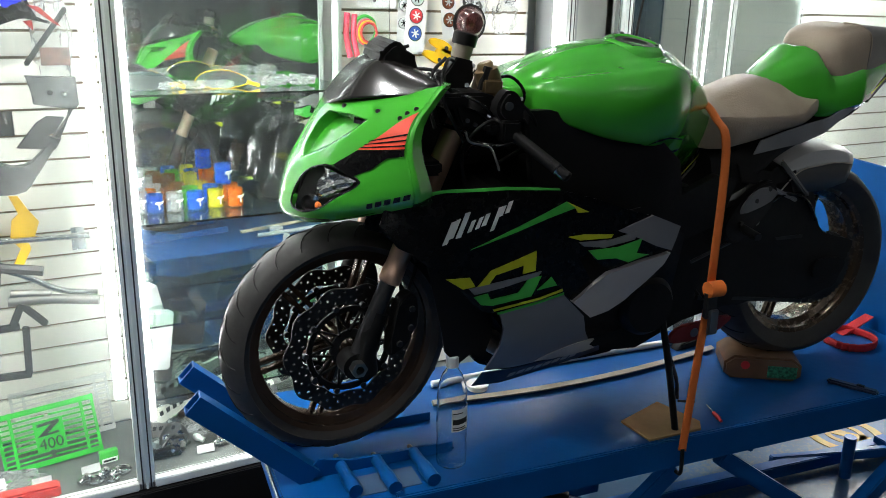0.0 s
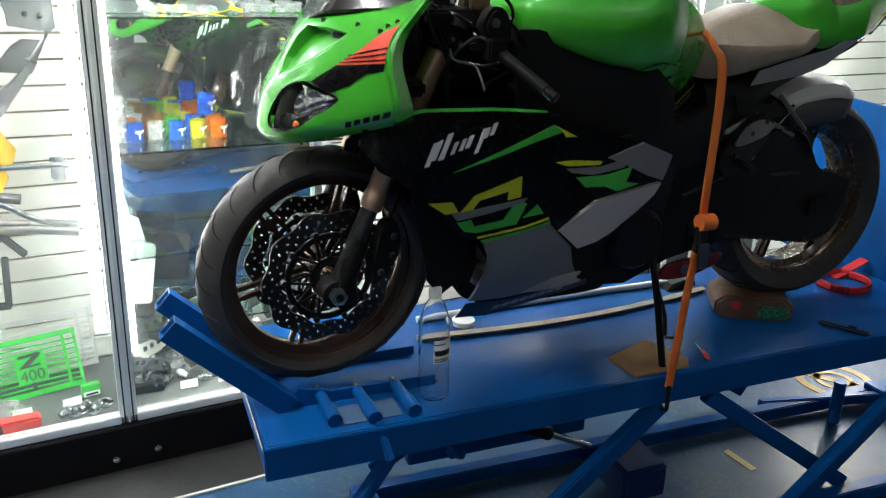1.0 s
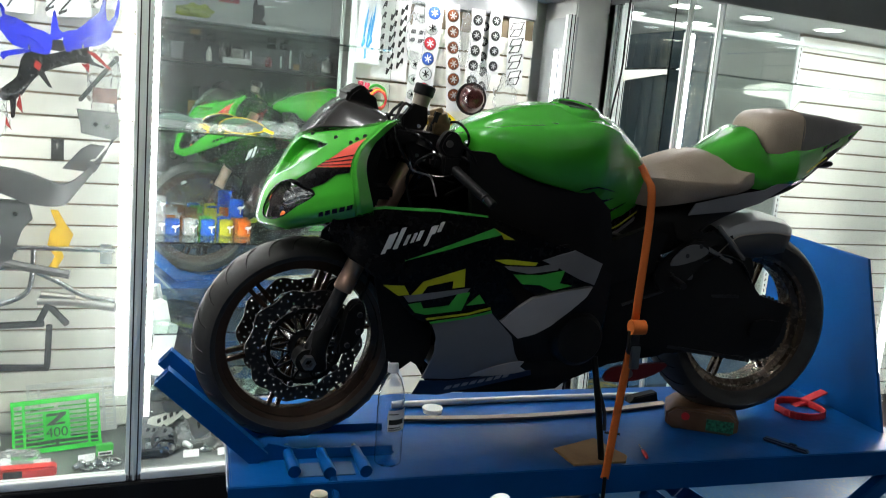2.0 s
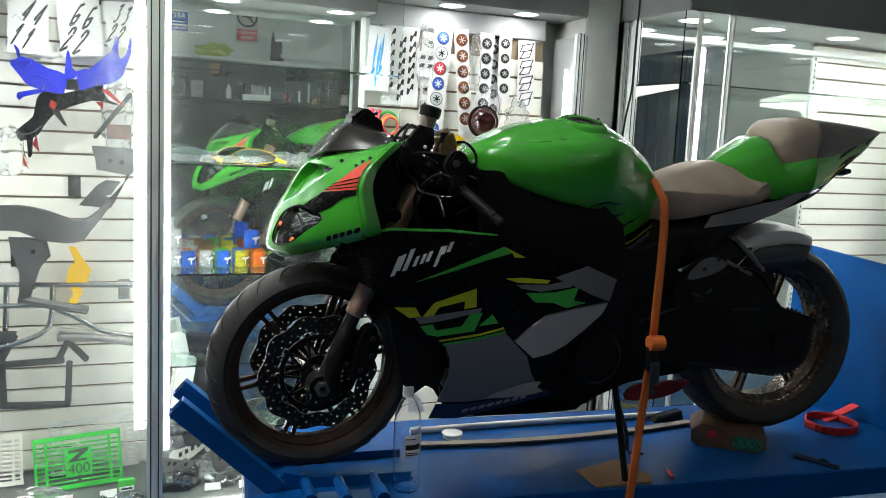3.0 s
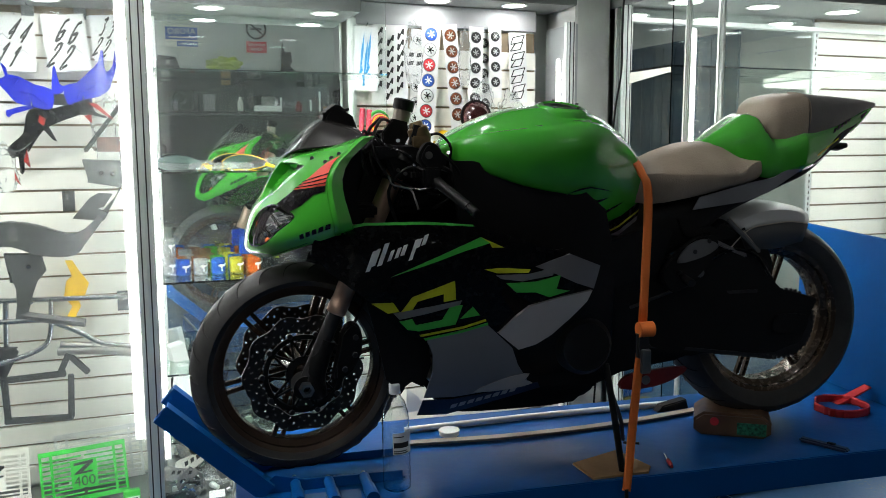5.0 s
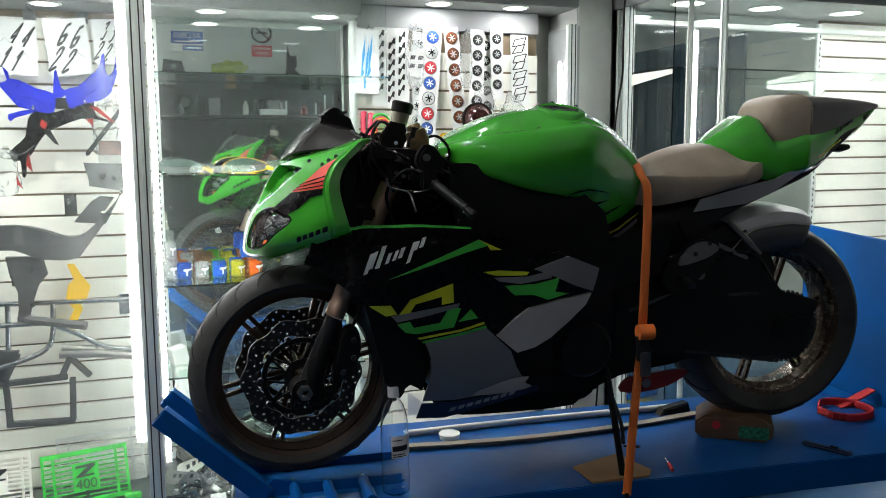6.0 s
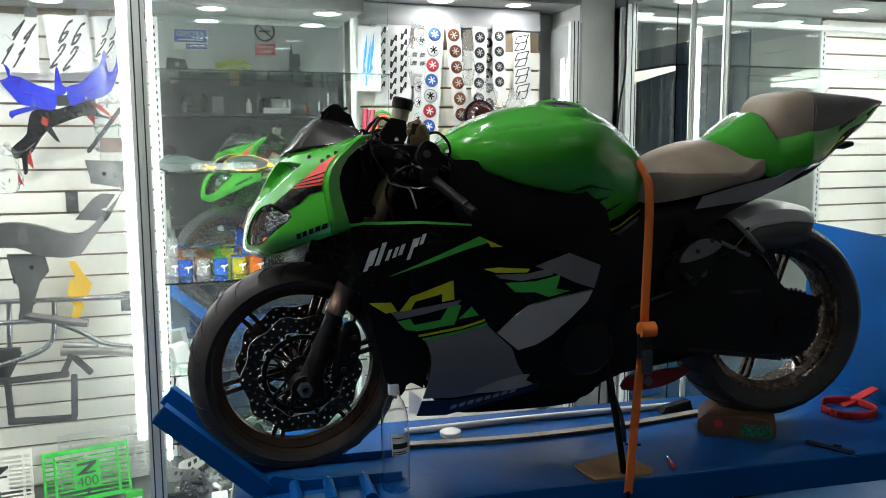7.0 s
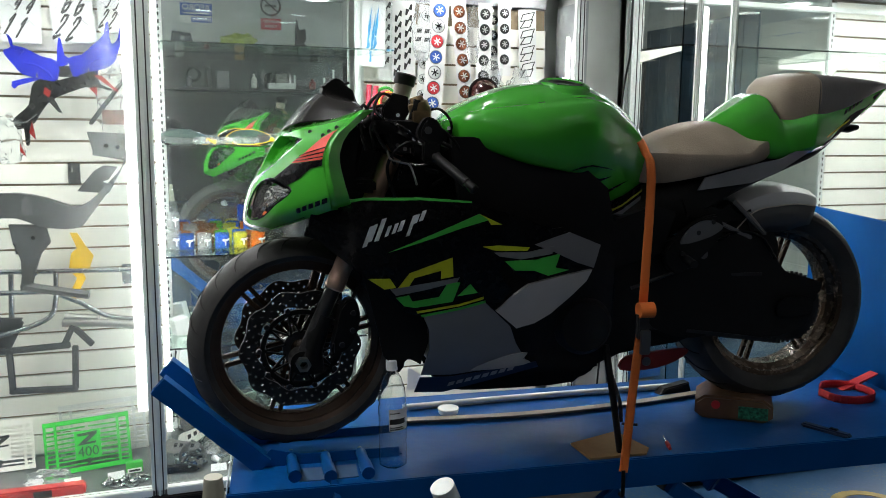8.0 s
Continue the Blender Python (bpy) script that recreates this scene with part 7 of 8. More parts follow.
frame_tubes("crash_bar", [[(0.222, 0.653, 0.12), (0.352, 0.651, 0.14), (0.492, 0.640, 0.18)], [(0.232, 0.675, 0.11), (0.352, 0.665, 0.13)]], 0.016, material("satin_steel", (0.42, 0.41, 0.39), 0.3, metal=1.0), "satin steel exhaust stub bar hung on the slats")
rack = thing("black_rack", None, "black square tube rack frame hung on the slats", "rack")
for a, b in (((-0.049, 0.558), (0.246, 0.568)), ((0.033, 0.568), (0.038, 0.408)), ((0.026, 0.403), (0.263, 0.393)), ((0.256, 0.393), (0.263, 0.563)), ((0.226, 0.573), (0.261, 0.648)), ((0.326, 0.563), (0.266, 0.633)), ((-0.049, 0.673), (0.081, 0.673)), ((0.081, 0.673), (0.031, 0.573))):
    part("bar", bar(B(), (a[0], BACK - 0.13, a[1]), (b[0], BACK - 0.13, b[1]), 0.022, 0.022, 0.003), HUNGPL, rack)
part("gusset", prism(B(), [(-0.069, 0.693), (0.086, 0.683), (0.041, 0.573), (-0.069, 0.563)], BACK - 0.12, BACK - 0.115), HUNGPL, rack)
for x, z in ((0.282, 1.230), (0.460, 0.825), (0.080, 0.960), (0.180, 1.955), (0.360, 1.960)):
    hk = thing("display_hook", pose(x, BACK - 0.006, z), "chromed slatwall display hook", "hook", "display hooks")
    part("plate", span(B(), -0.022, 0.022, -0.004, 0.0, -0.05, 0.03, bevel=0.001), CHROME, hk)
    part("prong", tube(B(), [(0, -0.003, 0), (0, -0.07, 0), (0, -0.085, 0.015)], 0.003, 8), CHROME, hk)
bagm = material("crumpled_clear_bag", (0.86, 0.88, 0.88), 0.10, trans=0.93, ior=1.2, vary=0.0, bump=0.6, bump_scale=45)


def plastic_bag(x, y, z, sx, sy, sz, seed, label, name="plastic_bag"):
    bm = B()
    bmesh.ops.create_icosphere(bm, subdivisions=4, radius=1.0)
    for v in bm.verts:
        n = noise.noise(v.co * 2.2 + Vector((seed, 0, 0))) * 0.35 + abs(noise.noise(v.co * 6 + Vector((seed, 3, 0)))) * 0.28
        v.co *= 0.85 + n
        v.co = Vector((v.co.x * sx, v.co.y * sy, max(v.co.z, -0.8) * sz))
    ob = single(name, bm, bagm, pose(x, y, z), label, "plastic bag", "clear bags")
    ob.visible_shadow = False
    return ob


plastic_bag(0.44, BACK - 0.07, 1.495, 0.06, 0.03, 0.16, 1, "clear packed accessory bag hung on the slats")
single("dark_stay", bar(B(), (0.355, BACK - 0.10, 1.41), (0.487, BACK - 0.10, 1.585), 0.008, 0.016), BLACKPL, label="thin dark stay bar in a clear bag", category="stay")
single("bag_header", span(B(), 0.40, 0.485, BACK - 0.112, BACK - 0.106, 1.41, 1.465), material("brown_print", (0.10, 0.045, 0.03), 0.5, vary=0.6, scale=30), label="dark printed header card of an accessory bag", category="card")
plastic_bag(0.075, BACK - 0.08, 1.34, 0.05, 0.03, 0.10, 2, "clear packed accessory bag hung on the slats")

for k, (x, z, w, h) in enumerate(((1.665, 1.81, 0.045, 0.15), (1.985, 1.62, 0.05, 0.10), (2.115, 1.58, 0.06, 0.09), (1.895, 1.80, 0.03, 0.14))):
    plastic_bag(x, BACK - 0.105, z, w, 0.012, h, 70 + k, "crinkled clear sleeve hanging over the sticker strips")

# radiator guards leaning on the board
def grille(m, w, h, mat, label, marks=True):
    """A radiator guard: a plate of parallel slots round a middle badge."""
    t = thing("radiator_guard", m, label, "radiator guard", "radiator guards")
    bm = B()
    for x in (-w / 2 + 0.006, w / 2 - 0.006, -w * 0.36, w * 0.36):
        span(bm, x - 0.005, x + 0.005, -0.0015, 0.0015, 0, h)
    span(bm, -w * 0.15, w * 0.15, -0.0015, 0.0015, 0.045, h - 0.05)
    for z in (0.007, h - 0.010):
        span(bm, -w / 2, w / 2, -0.0016, 0.0016, z - 0.009, z + 0.009)
    part("plate", bm, mat, t, smooth=False)
    n = 9
    for k in range(n):
        z = 0.02 + (h - 0.045) * (k + 0.5) / n
        for s in (-1, 1):
            part("slat", prism(B(), [(s * w * 0.02, z - 0.004), (s * w * 0.49, z - 0.006), (s * w * 0.49, z), (s * w * 0.02, z + 0.002)], -0.002, 0.002), mat, t)
    if marks:
        part("badge_stroke", prism(B(), [(-0.035, h * 0.70), (0.035, h * 0.72), (0.035, h * 0.67), (-0.005, h * 0.52), (0.03, h * 0.53), (0.03, h * 0.49), (-0.04, h * 0.48), (0.008, h * 0.66), (-0.035, h * 0.65)], -0.003, -0.0016), INK, t)
    return t


BRIGHTSTEEL = material("bright_brushed_steel", (0.62, 0.62, 0.60), 0.35, metal=0.35)
grille(pose(0.300, 3.02, 0.092, -22, -3, 3), 0.31, 0.20, material("green_anodised", (0.03, 0.42, 0.04), 0.35, metal=0.2), "green slotted radiator guard leaning on the board")
grille(pose(0.352, 3.13, 0.11, -12, -3, 2), 0.32, 0.21, BRIGHTSTEEL, "brushed steel slotted radiator guard leaning on the board", False)
grille(pose(-0.02, 3.10, 0.09, -14, -2, 0), 0.24, 0.19, SLAT, "white slotted radiator guard leaning on the board")
for k, (x, y) in enumerate(((0.25, 2.89), (0.40, 2.90), (0.12, 2.92))):
    single("price_tag", prism(B(), [(-0.03, 0), (0.03, 0.004), (0.028, 0.032), (-0.03, 0.028)], -0.0006, 0.0006, pose(x, y, 0.088, -14, 0, 8 * k - 6)), PAPER, label="small white price tag on the showcase floor", category="price tag", group="price tags")
plastic_bag(0.17, 2.91, 0.118, 0.09, 0.03, 0.035, 5, "clear bag of small parts on the showcase floor")
redbox = thing("red_packet", pose(0.15, 2.83, 0.086), "red parts packet lying on the showcase floor", "packet")
part("body", span(B(), -0.15, 0.15, -0.025, 0.025, 0, 0.038, bevel=0.006), material("red_packet_film", (0.38, 0.03, 0.025), 0.4, vary=0.4, scale=20), redbox)
part("dark_print", span(B(), -0.02, 0.04, -0.0265, -0.025, 0.006, 0.032), INK, redbox)


def sprocket(m, r, label, mat=STEEL, spokes=6):
    t = thing("sprocket", m, label, "sprocket", "shelf sprockets")
    bm = B()
    lathe(bm, [(r * 0.80, 0), (r, 0), (r, 0.006), (r * 0.80, 0.006)], None, 40, closed=True)
    for k in range(36):
        a = k * math.tau / 36
        box(bm, r * 1.01 * math.cos(a), r * 1.01 * math.sin(a), 0.003, r * 0.07, r * 0.07, 0.005)
    lathe(bm, [(r * 0.22, 0), (r * 0.40, 0), (r * 0.40, 0.006), (r * 0.22, 0.006)], None, 24, closed=True)
    for k in range(spokes):
        a = k * math.tau / spokes
        bar(bm, (r * 0.35 * math.cos(a), r * 0.35 * math.sin(a), 0.003), (r * 0.83 * math.cos(a), r * 0.83 * math.sin(a), 0.003), r * 0.14, 0.005, 0)
    part("ring", bm, mat, t)
    return t


for x, y in ((0.38, 2.84), (0.44, 2.855), (0.475, 2.84)):
    b = thing("lever_clamp", pose(x, y, 0.087, 0, 0, 40 * x), "small silver lever clamp on the showcase floor", "clamp", "silver clamps")
    part("body", tube(B(), [(-0.025, 0, 0.012), (0, 0.008, 0.018), (0.028, 0, 0.010)], [0.012, 0.015, 0.009], 10), CHROME, b)
    part("bolt", rod(B(), (0.0, 0, 0.02), (0.0, -0.002, 0.04), 0.006, seg=8), CHROME, b)

# ---- middle bay: glass shelves ----
def cup(x, y, z, colour, label, r=0.026, h=0.062, tip=0.0):
    m = material("tinted_" + label.split()[0], colour, 0.08, trans=0.82, ior=1.3, vary=0.0) if "tinted_" + label.split()[0] not in bpy.data.materials else bpy.data.materials["tinted_" + label.split()[0]]
    t = thing("fluid_cup", pose(x, y, z, tip * 90, 0, 30 * x), label, "fluid cup", "coloured cups")
    part("cup", lathe(B(), [(0.001, 0.001), (r, 0.001), (r * 1.04, 0.008), (r * 1.04, h * 0.55), (r * 0.92, h * 0.6), (r * 1.04, h * 0.66), (r * 1.04, h), (r * 0.9, h), (r * 0.86, 0.006), (0.001, 0.005)], None, 28), m, t)
    bm = prism(B(), rounded([(-0.62 * r, h * 0.56), (-0.3 * r, h * 0.68), (0.2 * r, h * 0.64), (0.62 * r, h * 0.70), (0.45 * r, h * 0.55), (0.1 * r, h * 0.50), (0.08 * r, h * 0.25), (-0.12 * r, h * 0.25), (-0.14 * r, h * 0.48)], 2), -r * 1.08, -r * 1.02)
    part("emblem", bm, PAPER, t)
    return t


TOP3 = SHELF3 + 0.0075
cols = {"blue": (0.05, 0.26, 0.95), "amber": (0.62, 0.30, 0.12), "orange": (0.98, 0.32, 0.03), "yellow": (0.93, 0.88, 0.06), "green": (0.20, 0.80, 0.08), "clear": (0.85, 0.87, 0.87)}
for x, y, c in ((0.638, 3.00, "blue"), (0.703, 3.005, "clear"), (0.769, 3.0, "blue"), (0.838, 3.005, "yellow"), (0.905, 3.0, "orange"),
                (0.63, 3.08, "orange"), (0.70, 3.085, "amber"), (0.77, 3.08, "green"), (0.84, 3.085, "blue"), (0.91, 3.085, "orange"), (0.66, 3.15, "clear"), (0.74, 3.15, "amber"), (0.82, 3.15, "yellow")):
    cup(x + 0.048, y, TOP3, cols[c], c + " tinted reservoir cup on the glass shelf")
cup(0.935, 3.085, TOP3 + 0.063, cols["blue"], "blue tinted reservoir cup stacked on an orange one", r=0.028, h=0.07)
for z, r in ((0.0, 0.026), (0.075, 0.022)):
    cup(0.64, 3.02, TOP3 + z, cols["clear"], "clear tinted reservoir cup on the glass shelf", r, 0.07)
darkbag = plastic_bag(1.135, 3.03, TOP3 + 0.155, 0.115, 0.06, 0.18, 8, "black crumpled plastic-wrapped part on the glass shelf", "wrapped_part")
darkbag.data.materials[0] = material("black_film", (0.010, 0.011, 0.011), 0.14, coat=0.4, vary=0.2, bump=0.9, bump_scale=38)
darkbag.visible_shadow = True


def hand_mirror(x, y, z, rz, label):
    t = thing("bar_mirror", pose(x, y, z, 0, 0, rz), label, "bar mirror", "bar mirrors")
    o = rounded([(-0.085, 0.030), (-0.045, 0.064), (0.03, 0.066), (0.095, 0.028), (0.04, 0.004), (-0.04, 0.002)], 3)
    tilt = pose(0, 0, 0, -35)
    part("shell", prism(B(), o, 0.003, 0.018, tilt, 0.004), BLACKPL, t)
    part("glass", prism(B(), [(a * 0.95, 0.002 + b * 0.94) for a, b in o], 0.0, 0.0025, tilt), MIRROR, t)
    part("rim", tube(B(), [tilt @ Vector((a, 0.001, b)) for a, b in o] + [tilt @ Vector((o[0][0], 0.001, o[0][1]))], 0.0014, 6, 1), CHROME if rz > 0 else YPLASTIC, t)
    part("stem", rod(B(), (0.08, 0.005, 0.02), (0.12, 0.0, 0.008), 0.006, seg=8), YPLASTIC, t)
    return t


TOP2 = SHELF2 + 0.0075
hand_mirror(0.685, 2.98, TOP2, 4, "silver bar end mirror lying on the glass shelf")
hand_mirror(0.925, 2.98, TOP2, -6, "silver bar end mirror with yellow stem on the glass shelf")
for k in range(5):
    plastic_bag(0.75 + 0.045 * k, 2.97 + 0.02 * (k % 2), TOP2 + 0.014, 0.03, 0.03, 0.016, 20 + k, "small crumpled clear bag of fittings on the glass shelf")
for k in range(3):
    plastic_bag(1.03 + 0.09 * k, 3.02, TOP2 + 0.02, 0.05, 0.05, 0.022, 30 + k, "clear bag of dark fittings on the glass shelf")
# floor of the middle bay
FL = 0.087
sprocket(pose(0.675, 2.93, FL + 0.052, 78, 0, 12), 0.05, "alloy star sprocket leaning in the showcase")
sprocket(pose(0.68, 3.10, FL + 0.22, 80, 0, -10), 0.035, "dark sprocket leaning in the showcase", DARKSTEEL)
sprocket(pose(0.95, 3.05, FL + 0.06, 70, 0, 10), 0.055, "alloy star sprocket leaning in the showcase")


def plate_part(x, y, z, w, h, rz, tilt, label, mat=STEEL):
    t = thing("bracket_plate", pose(x, y, z, -25, tilt, rz), label, "bracket", "metal brackets")
    o = rounded([(-w / 2, -h / 2), (w * 0.3, -h * 0.3), (w / 2, -h * 0.1), (w / 2, h * 0.35), (0, h * 0.35), (-w / 2, h / 2)], 3)
    part("plate", prism(B(), o, -0.004, 0.004, None, 0.0015), mat, t)
    for k in range(4):
        part("slot", prism(B(), [(-w * 0.3 + k * w * 0.18, -h * 0.08), (-w * 0.2 + k * w * 0.18, -h * 0.05), (-w * 0.17 + k * w * 0.18, h * 0.2), (-w * 0.27 + k * w * 0.18, h * 0.2)], -0.0055, -0.004), INK, t)
    return t


rng = random.Random(4)
for k in range(16):
    x, y = 0.65 + 0.045 * k + rng.uniform(-0.015, 0.015), rng.uniform(2.91, 3.17)
    plate_part(x, y, FL + 0.05 + rng.uniform(0, 0.10), rng.uniform(0.10, 0.2), rng.uniform(0.05, 0.09), rng.uniform(-25, 25), rng.uniform(-35, 10), "slotted alloy bracket piled in the showcase", (STEEL, SLAT, CHROME, DARKSTEEL)[k % 4])
for k in range(6):
    plastic_bag(0.67 + 0.11 * k, 3.0 + 0.04 * (k % 3), FL + 0.04, 0.06, 0.05, 0.04, 50 + k, "clear bag of metal parts in the showcase")
for k in range(3):
    single("price_tag", prism(B(), [(-0.03, 0), (0.03, 0.004), (0.028, 0.032), (-0.03, 0.028)], -0.0006, 0.0006, pose(0.77 + 0.13 * k, 2.86, FL + 0.003, -20, 0, 12 * k - 10)), PAPER, label="small white price tag on the showcase floor", category="price tag", group="price tags")
# boxes standing against the mirror below the third shelf
for x, y, z, w, h, m, lab in ((0.665, 3.0, 0.485, 0.07, 0.20, PAPER, "white boxed part leaning in the showcase"), (0.77, 3.10, 0.50, 0.14, 0.16, BLACKPL, "black moulded part case in the showcase"), (0.65, 3.0, 0.38, 0.09, 0.08, BLACKPL, "dark slotted part in the showcase")):
    single("parts_box", span(B(), -w / 2, w / 2, -0.03, 0.03, -h / 2, h / 2, bevel=0.006), m, pose(x, y, z, -8, 12, 10), lab, "box", "parts boxes")
shelf(0.605, 1.36, 2.87, BACK - 0.01, 0.32)
shelf(0.605, 1.36, 2.87, BACK - 0.01, 0.58)

# ---- signs on the far wall, seen in the mirrors ----
def lettering(text, size, m, mat, parent):
    cu = bpy.data.curves.new("text", "FONT")
    cu.body, cu.size, cu.align_x, cu.align_y, cu.extrude = text, size, "CENTER", "CENTER", 0.001
    tmp = bpy.data.objects.new("tmp", cu)
    me = bpy.data.meshes.new_from_object(tmp)
    bpy.data.objects.remove(tmp)
    me.materials.append(mat)
    ob = new("lettering", me)
    ob.parent = parent
    ob.matrix_local = m
    return ob


FACE = pose(0, 0, 0, 90, 0, 180)     # a sign's own upright face, looking north
s1 = thing("capacity_sign", pose(1.003, -2.66, 2.572) @ FACE, "blue and white capacity notice on the far wall", "sign")
part("board", span(B(), -0.17, 0.17, -0.105, 0.105, -0.004, 0.0), PAPER, s1)
part("blue_field", span(B(), -0.165, 0.165, -0.03, 0.10, 0.0, 0.001), BLUEINK, s1)
lettering("AFORO", 0.085, pose(0, 0.055, 0.002), PAPER, s1)
part("blue_band", span(B(), -0.165, 0.05, -0.10, -0.045, 0.0, 0.001), BLUEINK, s1)
lettering("PERSONAS", 0.04, pose(-0.055, -0.073, 0.002), PAPER, s1)
part("print_bar", span(B(), -0.13, 0.13, -0.012, 0.0, 0.001, 0.002), PAPER, s1)
s2 = thing("no_smoking_sign", pose(1.787, -2.66, 2.61) @ FACE, "no smoking notice with red band on the far wall", "sign")
part("board", span(B(), -0.115, 0.115, -0.185, 0.185, -0.004, 0.0), material("dull_sign_white", (0.5, 0.5, 0.48), 0.6), s2)
part("ring", lathe(B(), [(0.092, 0.0), (0.112, 0.0), (0.112, 0.002), (0.092, 0.002)], pose(0, 0.075, 0), 36, closed=True), INK, s2)
part("slash", box(B(), 0, 0, 0.0015, 0.20, 0.014, 0.002, pose(0, 0.075, 0, 0, 0, 40)), INK, s2)
part("cigarette", box(B(), 0, 0.075, 0.001, 0.12, 0.022, 0.001), INK, s2)
part("red_band", span(B(), -0.11, 0.11, -0.18, -0.06, 0.0, 0.001), REDINK, s2)
lettering("PROHIBIDO", 0.035, pose(0, -0.095, 0.002), PAPER, s2)
lettering("FUMAR", 0.042, pose(0, -0.145, 0.002), PAPER, s2)
s3 = thing("card_sign", pose(6.19, -0.3, 2.25, 90, 0, -90), "pale payment card sign with blue strokes on the side wall", "sign")
part("board", span(B(), -0.26, 0.26, -0.17, 0.17, -0.004, 0.0), PAPER, s3)
for k in range(4):
    part("stroke", prism(B(), [(-0.18 + 0.09 * k, 0), (-0.14 + 0.09 * k, 0), (-0.12 + 0.09 * k, 0.09), (-0.16 + 0.09 * k, 0.09)], 0.0, 0.002, pose(0, -0.045, 0.002, -90)), BLUEINK, s3)

# goods on the far ledge and small lights on the racks
tarp = B()
bmesh.ops.create_icosphere(tarp, subdivisions=4, radius=1.0)
for v in tarp.verts:
    f = 0.8 + 0.4 * noise.noise(v.co * 2.0) + 0.25 * abs(noise.noise(v.co * 5.0))
    v.co = Vector((v.co.x * 0.20 * f, v.co.y * 0.08 * f, max(v.co.z, -0.7) * 0.09 * f + 0.06))
single("folded_cover", tarp, material("yellow_green_cloth", (0.42, 0.50, 0.08), 0.8, vary=0.2), pose(1.43, -2.55, 2.222), "yellow-green folded cover on the far ledge", "cover")
single("fairing_shard", prism(B(), [(-0.06, 0), (0.10, 0), (0.08, 0.04), (0.03, 0.06), (0.07, 0.10), (0.06, 0.22), (-0.01, 0.20), (-0.03, 0.32), (-0.05, 0.18), (-0.04, 0.08)], -0.03, 0.03, None, 0.006), BLACKPL, pose(2.08, -2.55, 2.222), "black jagged fairing piece standing on the far ledge", "fairing part")
case = thing("tool_case", pose(0.85, -2.55, 2.222), "dark tool case on the far ledge", "case")
part("shell", prism(B(), [(-0.12, 0), (0.12, 0), (0.08, 0.12), (-0.10, 0.14)], -0.06, 0.06, None, 0.01), DARKSTEEL, case)
part("latch", span(B(), -0.02, 0.02, 0.06, 0.066, 0.05, 0.09), STEEL, case)
single("printed_box", span(B(), -0.14, 0.14, -0.05, 0.05, 0, 0.06, bevel=0.003), PAPER, pose(1.84, -2.30, 1.781), "pale printed box on a wall rack", "box")
for x, z0, z1 in ((2.40, 1.80, 1.99), (1.98, 1.80, 1.92), (2.30, 1.80, 1.90)):
    led_tube(x, -2.30, z0, z1, 0.014, LED_SOFT)
DIMBOX = material("dim_green_box", (0.035, 0.042, 0.04), 0.5, vary=0.3)
# shelves of dark parts along the far wall
for j, z in enumerate((0.55, 1.15, 1.75)):
    rackob = thing("parts_rack", pose(1.4, -2.45, 0), "dark steel wall rack of used motorcycle parts", "rack", "wall racks")
    part("board", span(B(), -3.6, 3.6, -0.2, 0.2, z, z + 0.03), DARKSTEEL, rackob)
for k in range(26):
    x, z = -2.0 + 0.27 * k + rng.uniform(-0.05, 0.05), (0.58, 1.18, 1.78)[k % 3]
    w, h = rng.uniform(0.16, 0.3), rng.uniform(0.16, 0.36)
    bm = B()
    box(bm, 0, 0, h / 2, w, 0.22, h, None, 0.02)
    lathe(bm, [(w * 0.25, 0), (w * 0.3, 0.03), (w * 0.2, 0.06)], pose(0, 0.11, h * 0.6, -90), 16)
    single("used_part", bm, (DARKSTEEL, BLACKPL, DARKSTEEL, DIMBOX)[k % 4], pose(x, -2.45, z, 0, 0, rng.uniform(-20, 20)), "dark used engine part on a wall rack", "engine part", "used parts")


# smaller and paler goods in front of them
for k in range(44):
    x, z = -0.9 + 0.105 * k + rng.uniform(-0.04, 0.04), (0.58, 1.18, 1.78)[k % 3]
    w, h = rng.uniform(0.05, 0.13), rng.uniform(0.05, 0.20)
    if k % 2:
        bm = lathe(B(), [(w * 0.30, 0), (w * 0.5, 0.01), (w * 0.5, h * 0.7), (w * 0.22, h * 0.85), (w * 0.22, h)], None, 14)
        single("fluid_bottle", bm, (STEEL, DIMBOX, GREY, SLAT, BROWNRED)[k % 5], pose(x, -2.29, z), "small oil bottle on a wall rack", "bottle", "rack bottles")
    else:
        bm = span(B(), -w / 2, w / 2, -0.03, 0.03, 0, h, bevel=0.004)
        single("spares_box", bm, (GREY, CARD, SLAT, STEEL, NAVY)[(k // 2) % 5], pose(x, -2.29, z, 0, 0, rng.uniform(-15, 15)), "small spares box on a wall rack", "box", "rack boxes")


# ---- loose metal goods on the bottom board of the middle bay ----
random.seed(11)
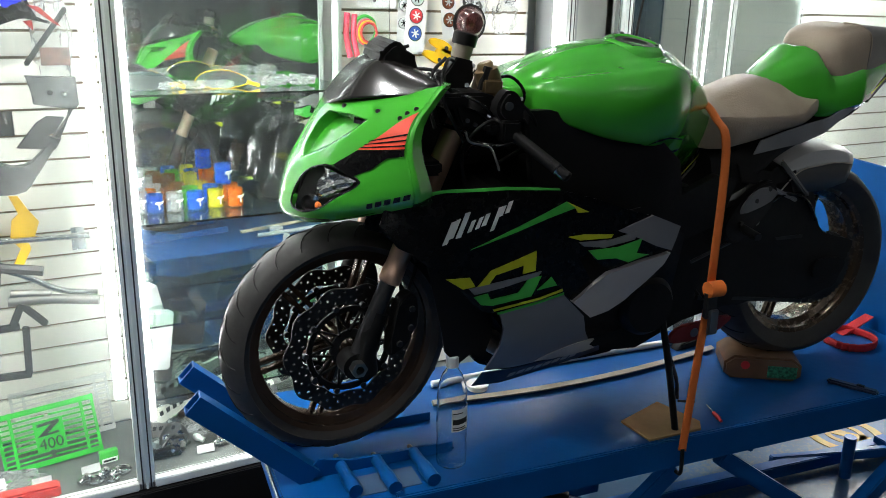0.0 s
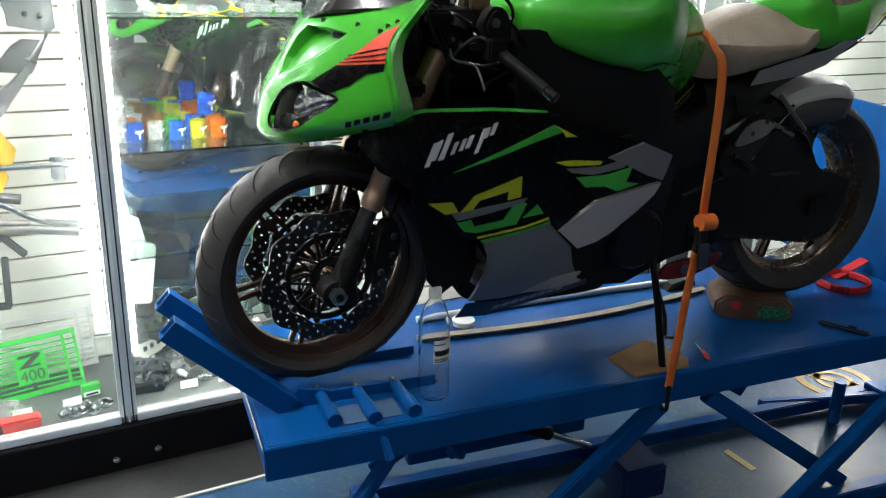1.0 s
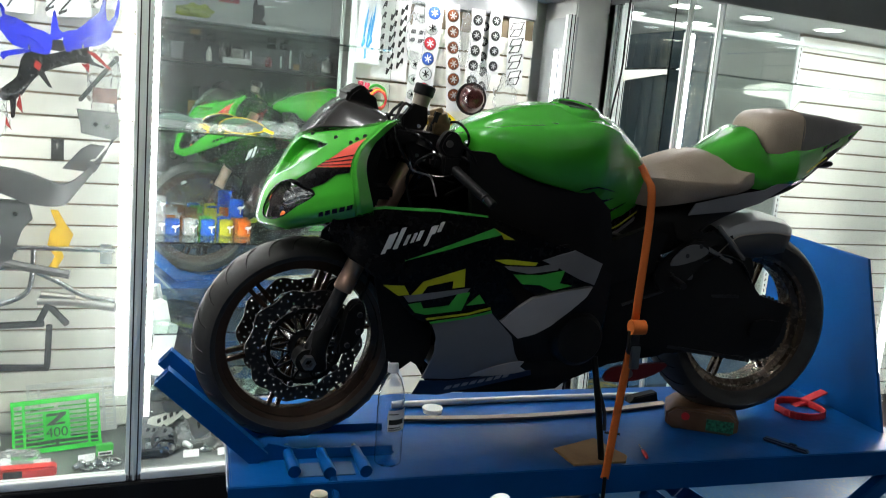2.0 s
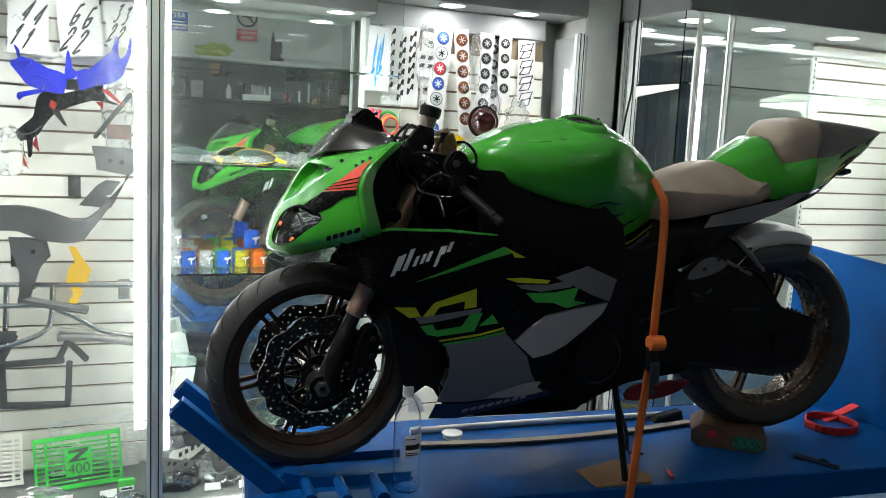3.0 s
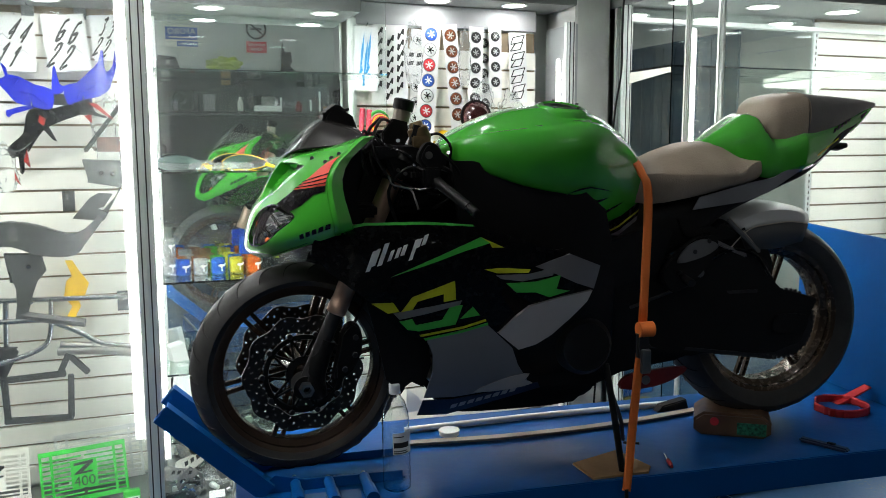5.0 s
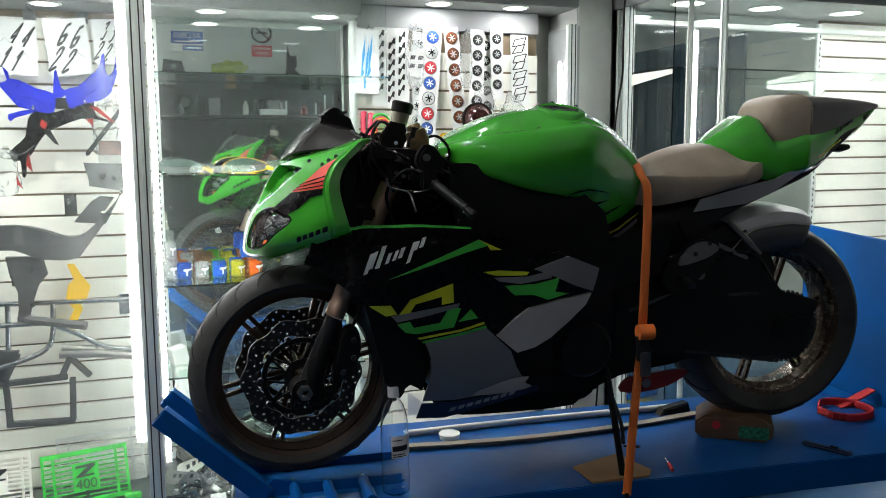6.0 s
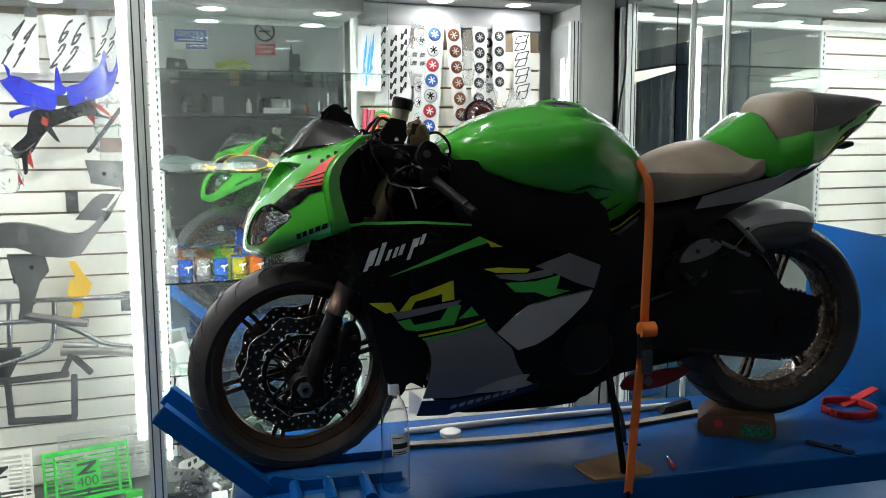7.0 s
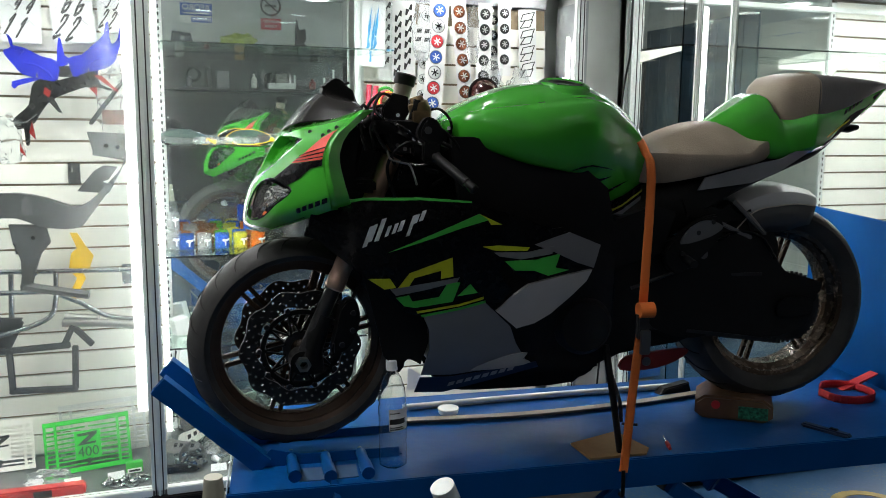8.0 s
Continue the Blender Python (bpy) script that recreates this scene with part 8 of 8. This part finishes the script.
for k, (x, y) in enumerate(((0.70, 3.10), (0.80, 3.08), (0.93, 3.05), (0.66, 3.00), (0.76, 3.16), (0.88, 3.17), (1.0, 3.12), (1.08, 3.04), (1.18, 3.12), (0.62, 2.90))):
    kit = thing("bracket_kit", pose(x, y, FL + 0.002, 0, 0, random.uniform(-60, 60)), "loose metal bracket with bolts on the grey board", "bracket", "loose brackets")
    w, h = random.uniform(0.05, 0.09), random.uniform(0.02, 0.035)
    m = (CHROME, DARKSTEEL, STEEL, ALU)[k % 4]
    part("plate", prism(B(), rounded([(-w, 0), (-w * 0.4, 0.0), (0.2 * w, h * 0.2), (w, 0), (w, h * 0.6), (0.3 * w, h), (-0.5 * w, h * 0.7), (-w, h)], 2), -0.012, 0.012, None, 0.003), m, kit)
    for q in (-0.7, 0.65):
        part("bolt", rod(B(), (q * w, 0.0, h * 0.5), (q * w, -0.02 - 0.01 * (k % 3), h * 0.5 + 0.012), 0.006, seg=8), CHROME, kit)
    part("arm", tube(B(), [(0.2 * w, 0.01, h), (0.6 * w, 0.03, h + 0.02), (1.3 * w, 0.035, h + 0.012)], 0.006, 8), m, kit)
for k, (x, y, r) in enumerate(((0.675, 2.93, 0.045), (1.12, 2.96, 0.05))):
    sprocket(pose(x, y, FL + 0.035, 62, 0, 15), r, "small pale ring sprocket leaning on the showcase floor", CHROME)
carton = thing("white_carton", pose(0.665, 3.10, 0.555, 0, -12, 20), "white carton edge hung at the showcase side", "carton")
part("box", span(B(), -0.03, 0.03, -0.03, 0.03, -0.06, 0.10, bevel=0.002), PAPER, carton)
plastic_bag(0.80, 3.02, FL + 0.026, 0.06, 0.04, 0.03, 12, "clear bag of small metal parts on the board")
plastic_bag(0.98, 2.96, FL + 0.026, 0.055, 0.04, 0.03, 13, "clear bag of small metal parts on the board")


# number cut in the green guard, and the small silver goods in front of it
lettering("400", 0.052, pose(0, -0.0034, 0.068, 90, 0, 0), INK, bpy.data.objects["radiator_guard"])
for x, y, r in ((0.405, 2.845, 0.030), (0.455, 2.835, 0.026), (0.492, 2.87, 0.030)):
    c = thing("filler_cap", pose(x, y, FL + 0.001), "machined silver filler cap on the showcase floor", "filler cap", "silver filler caps")
    part("rim", lathe(B(), [(r * 0.72, 0), (r, 0), (r * 1.02, 0.008), (r * 0.9, 0.012), (r * 0.72, 0.010)], None, 28, closed=True), CHROME, c)
    part("centre", lathe(B(), [(0.001, 0), (r * 0.6, 0), (r * 0.6, 0.009), (r * 0.25, 0.016), (0.001, 0.016)], None, 20), DARKSTEEL, c)
    for k in range(5):
        a = k * math.tau / 5
        part("lug", box(B(), r * 0.68 * math.cos(a), r * 0.68 * math.sin(a), 0.011, 0.008, 0.008, 0.006, None, 0.001), CHROME, c)
small = thing("parts_packet", pose(0.462, 2.955, FL + 0.001, 0, 0, 8), "small green and white parts packet on the showcase floor", "packet")
part("packet", span(B(), -0.03, 0.03, -0.012, 0.012, 0, 0.045, bevel=0.003), LIME, small)
part("printed_label", span(B(), -0.026, 0.026, -0.0135, -0.012, 0.003, 0.020), PAPER, small)
part("print_bar", span(B(), -0.02, 0.02, -0.0145, -0.0135, 0.008, 0.015), INK, small)
for k in range(9):
    x, y = 0.66 + 0.055 * k, 2.90 + 0.03 * (k % 3)
    j = thing("lever_clamp", pose(x, y, FL, 0, 0, 57 * k), "small silver lever clamp on the showcase floor", "clamp", "silver clamps")
    part("body", tube(B(), [(-0.025, 0, 0.012), (0, 0.008, 0.018), (0.028, 0, 0.010)], [0.010, 0.013, 0.008], 10), (CHROME, STEEL, ALU)[k % 3], j)
    part("bolt", rod(B(), (0.0, 0, 0.02), (0.0, -0.002, 0.04), 0.006, seg=8), CHROME, j)
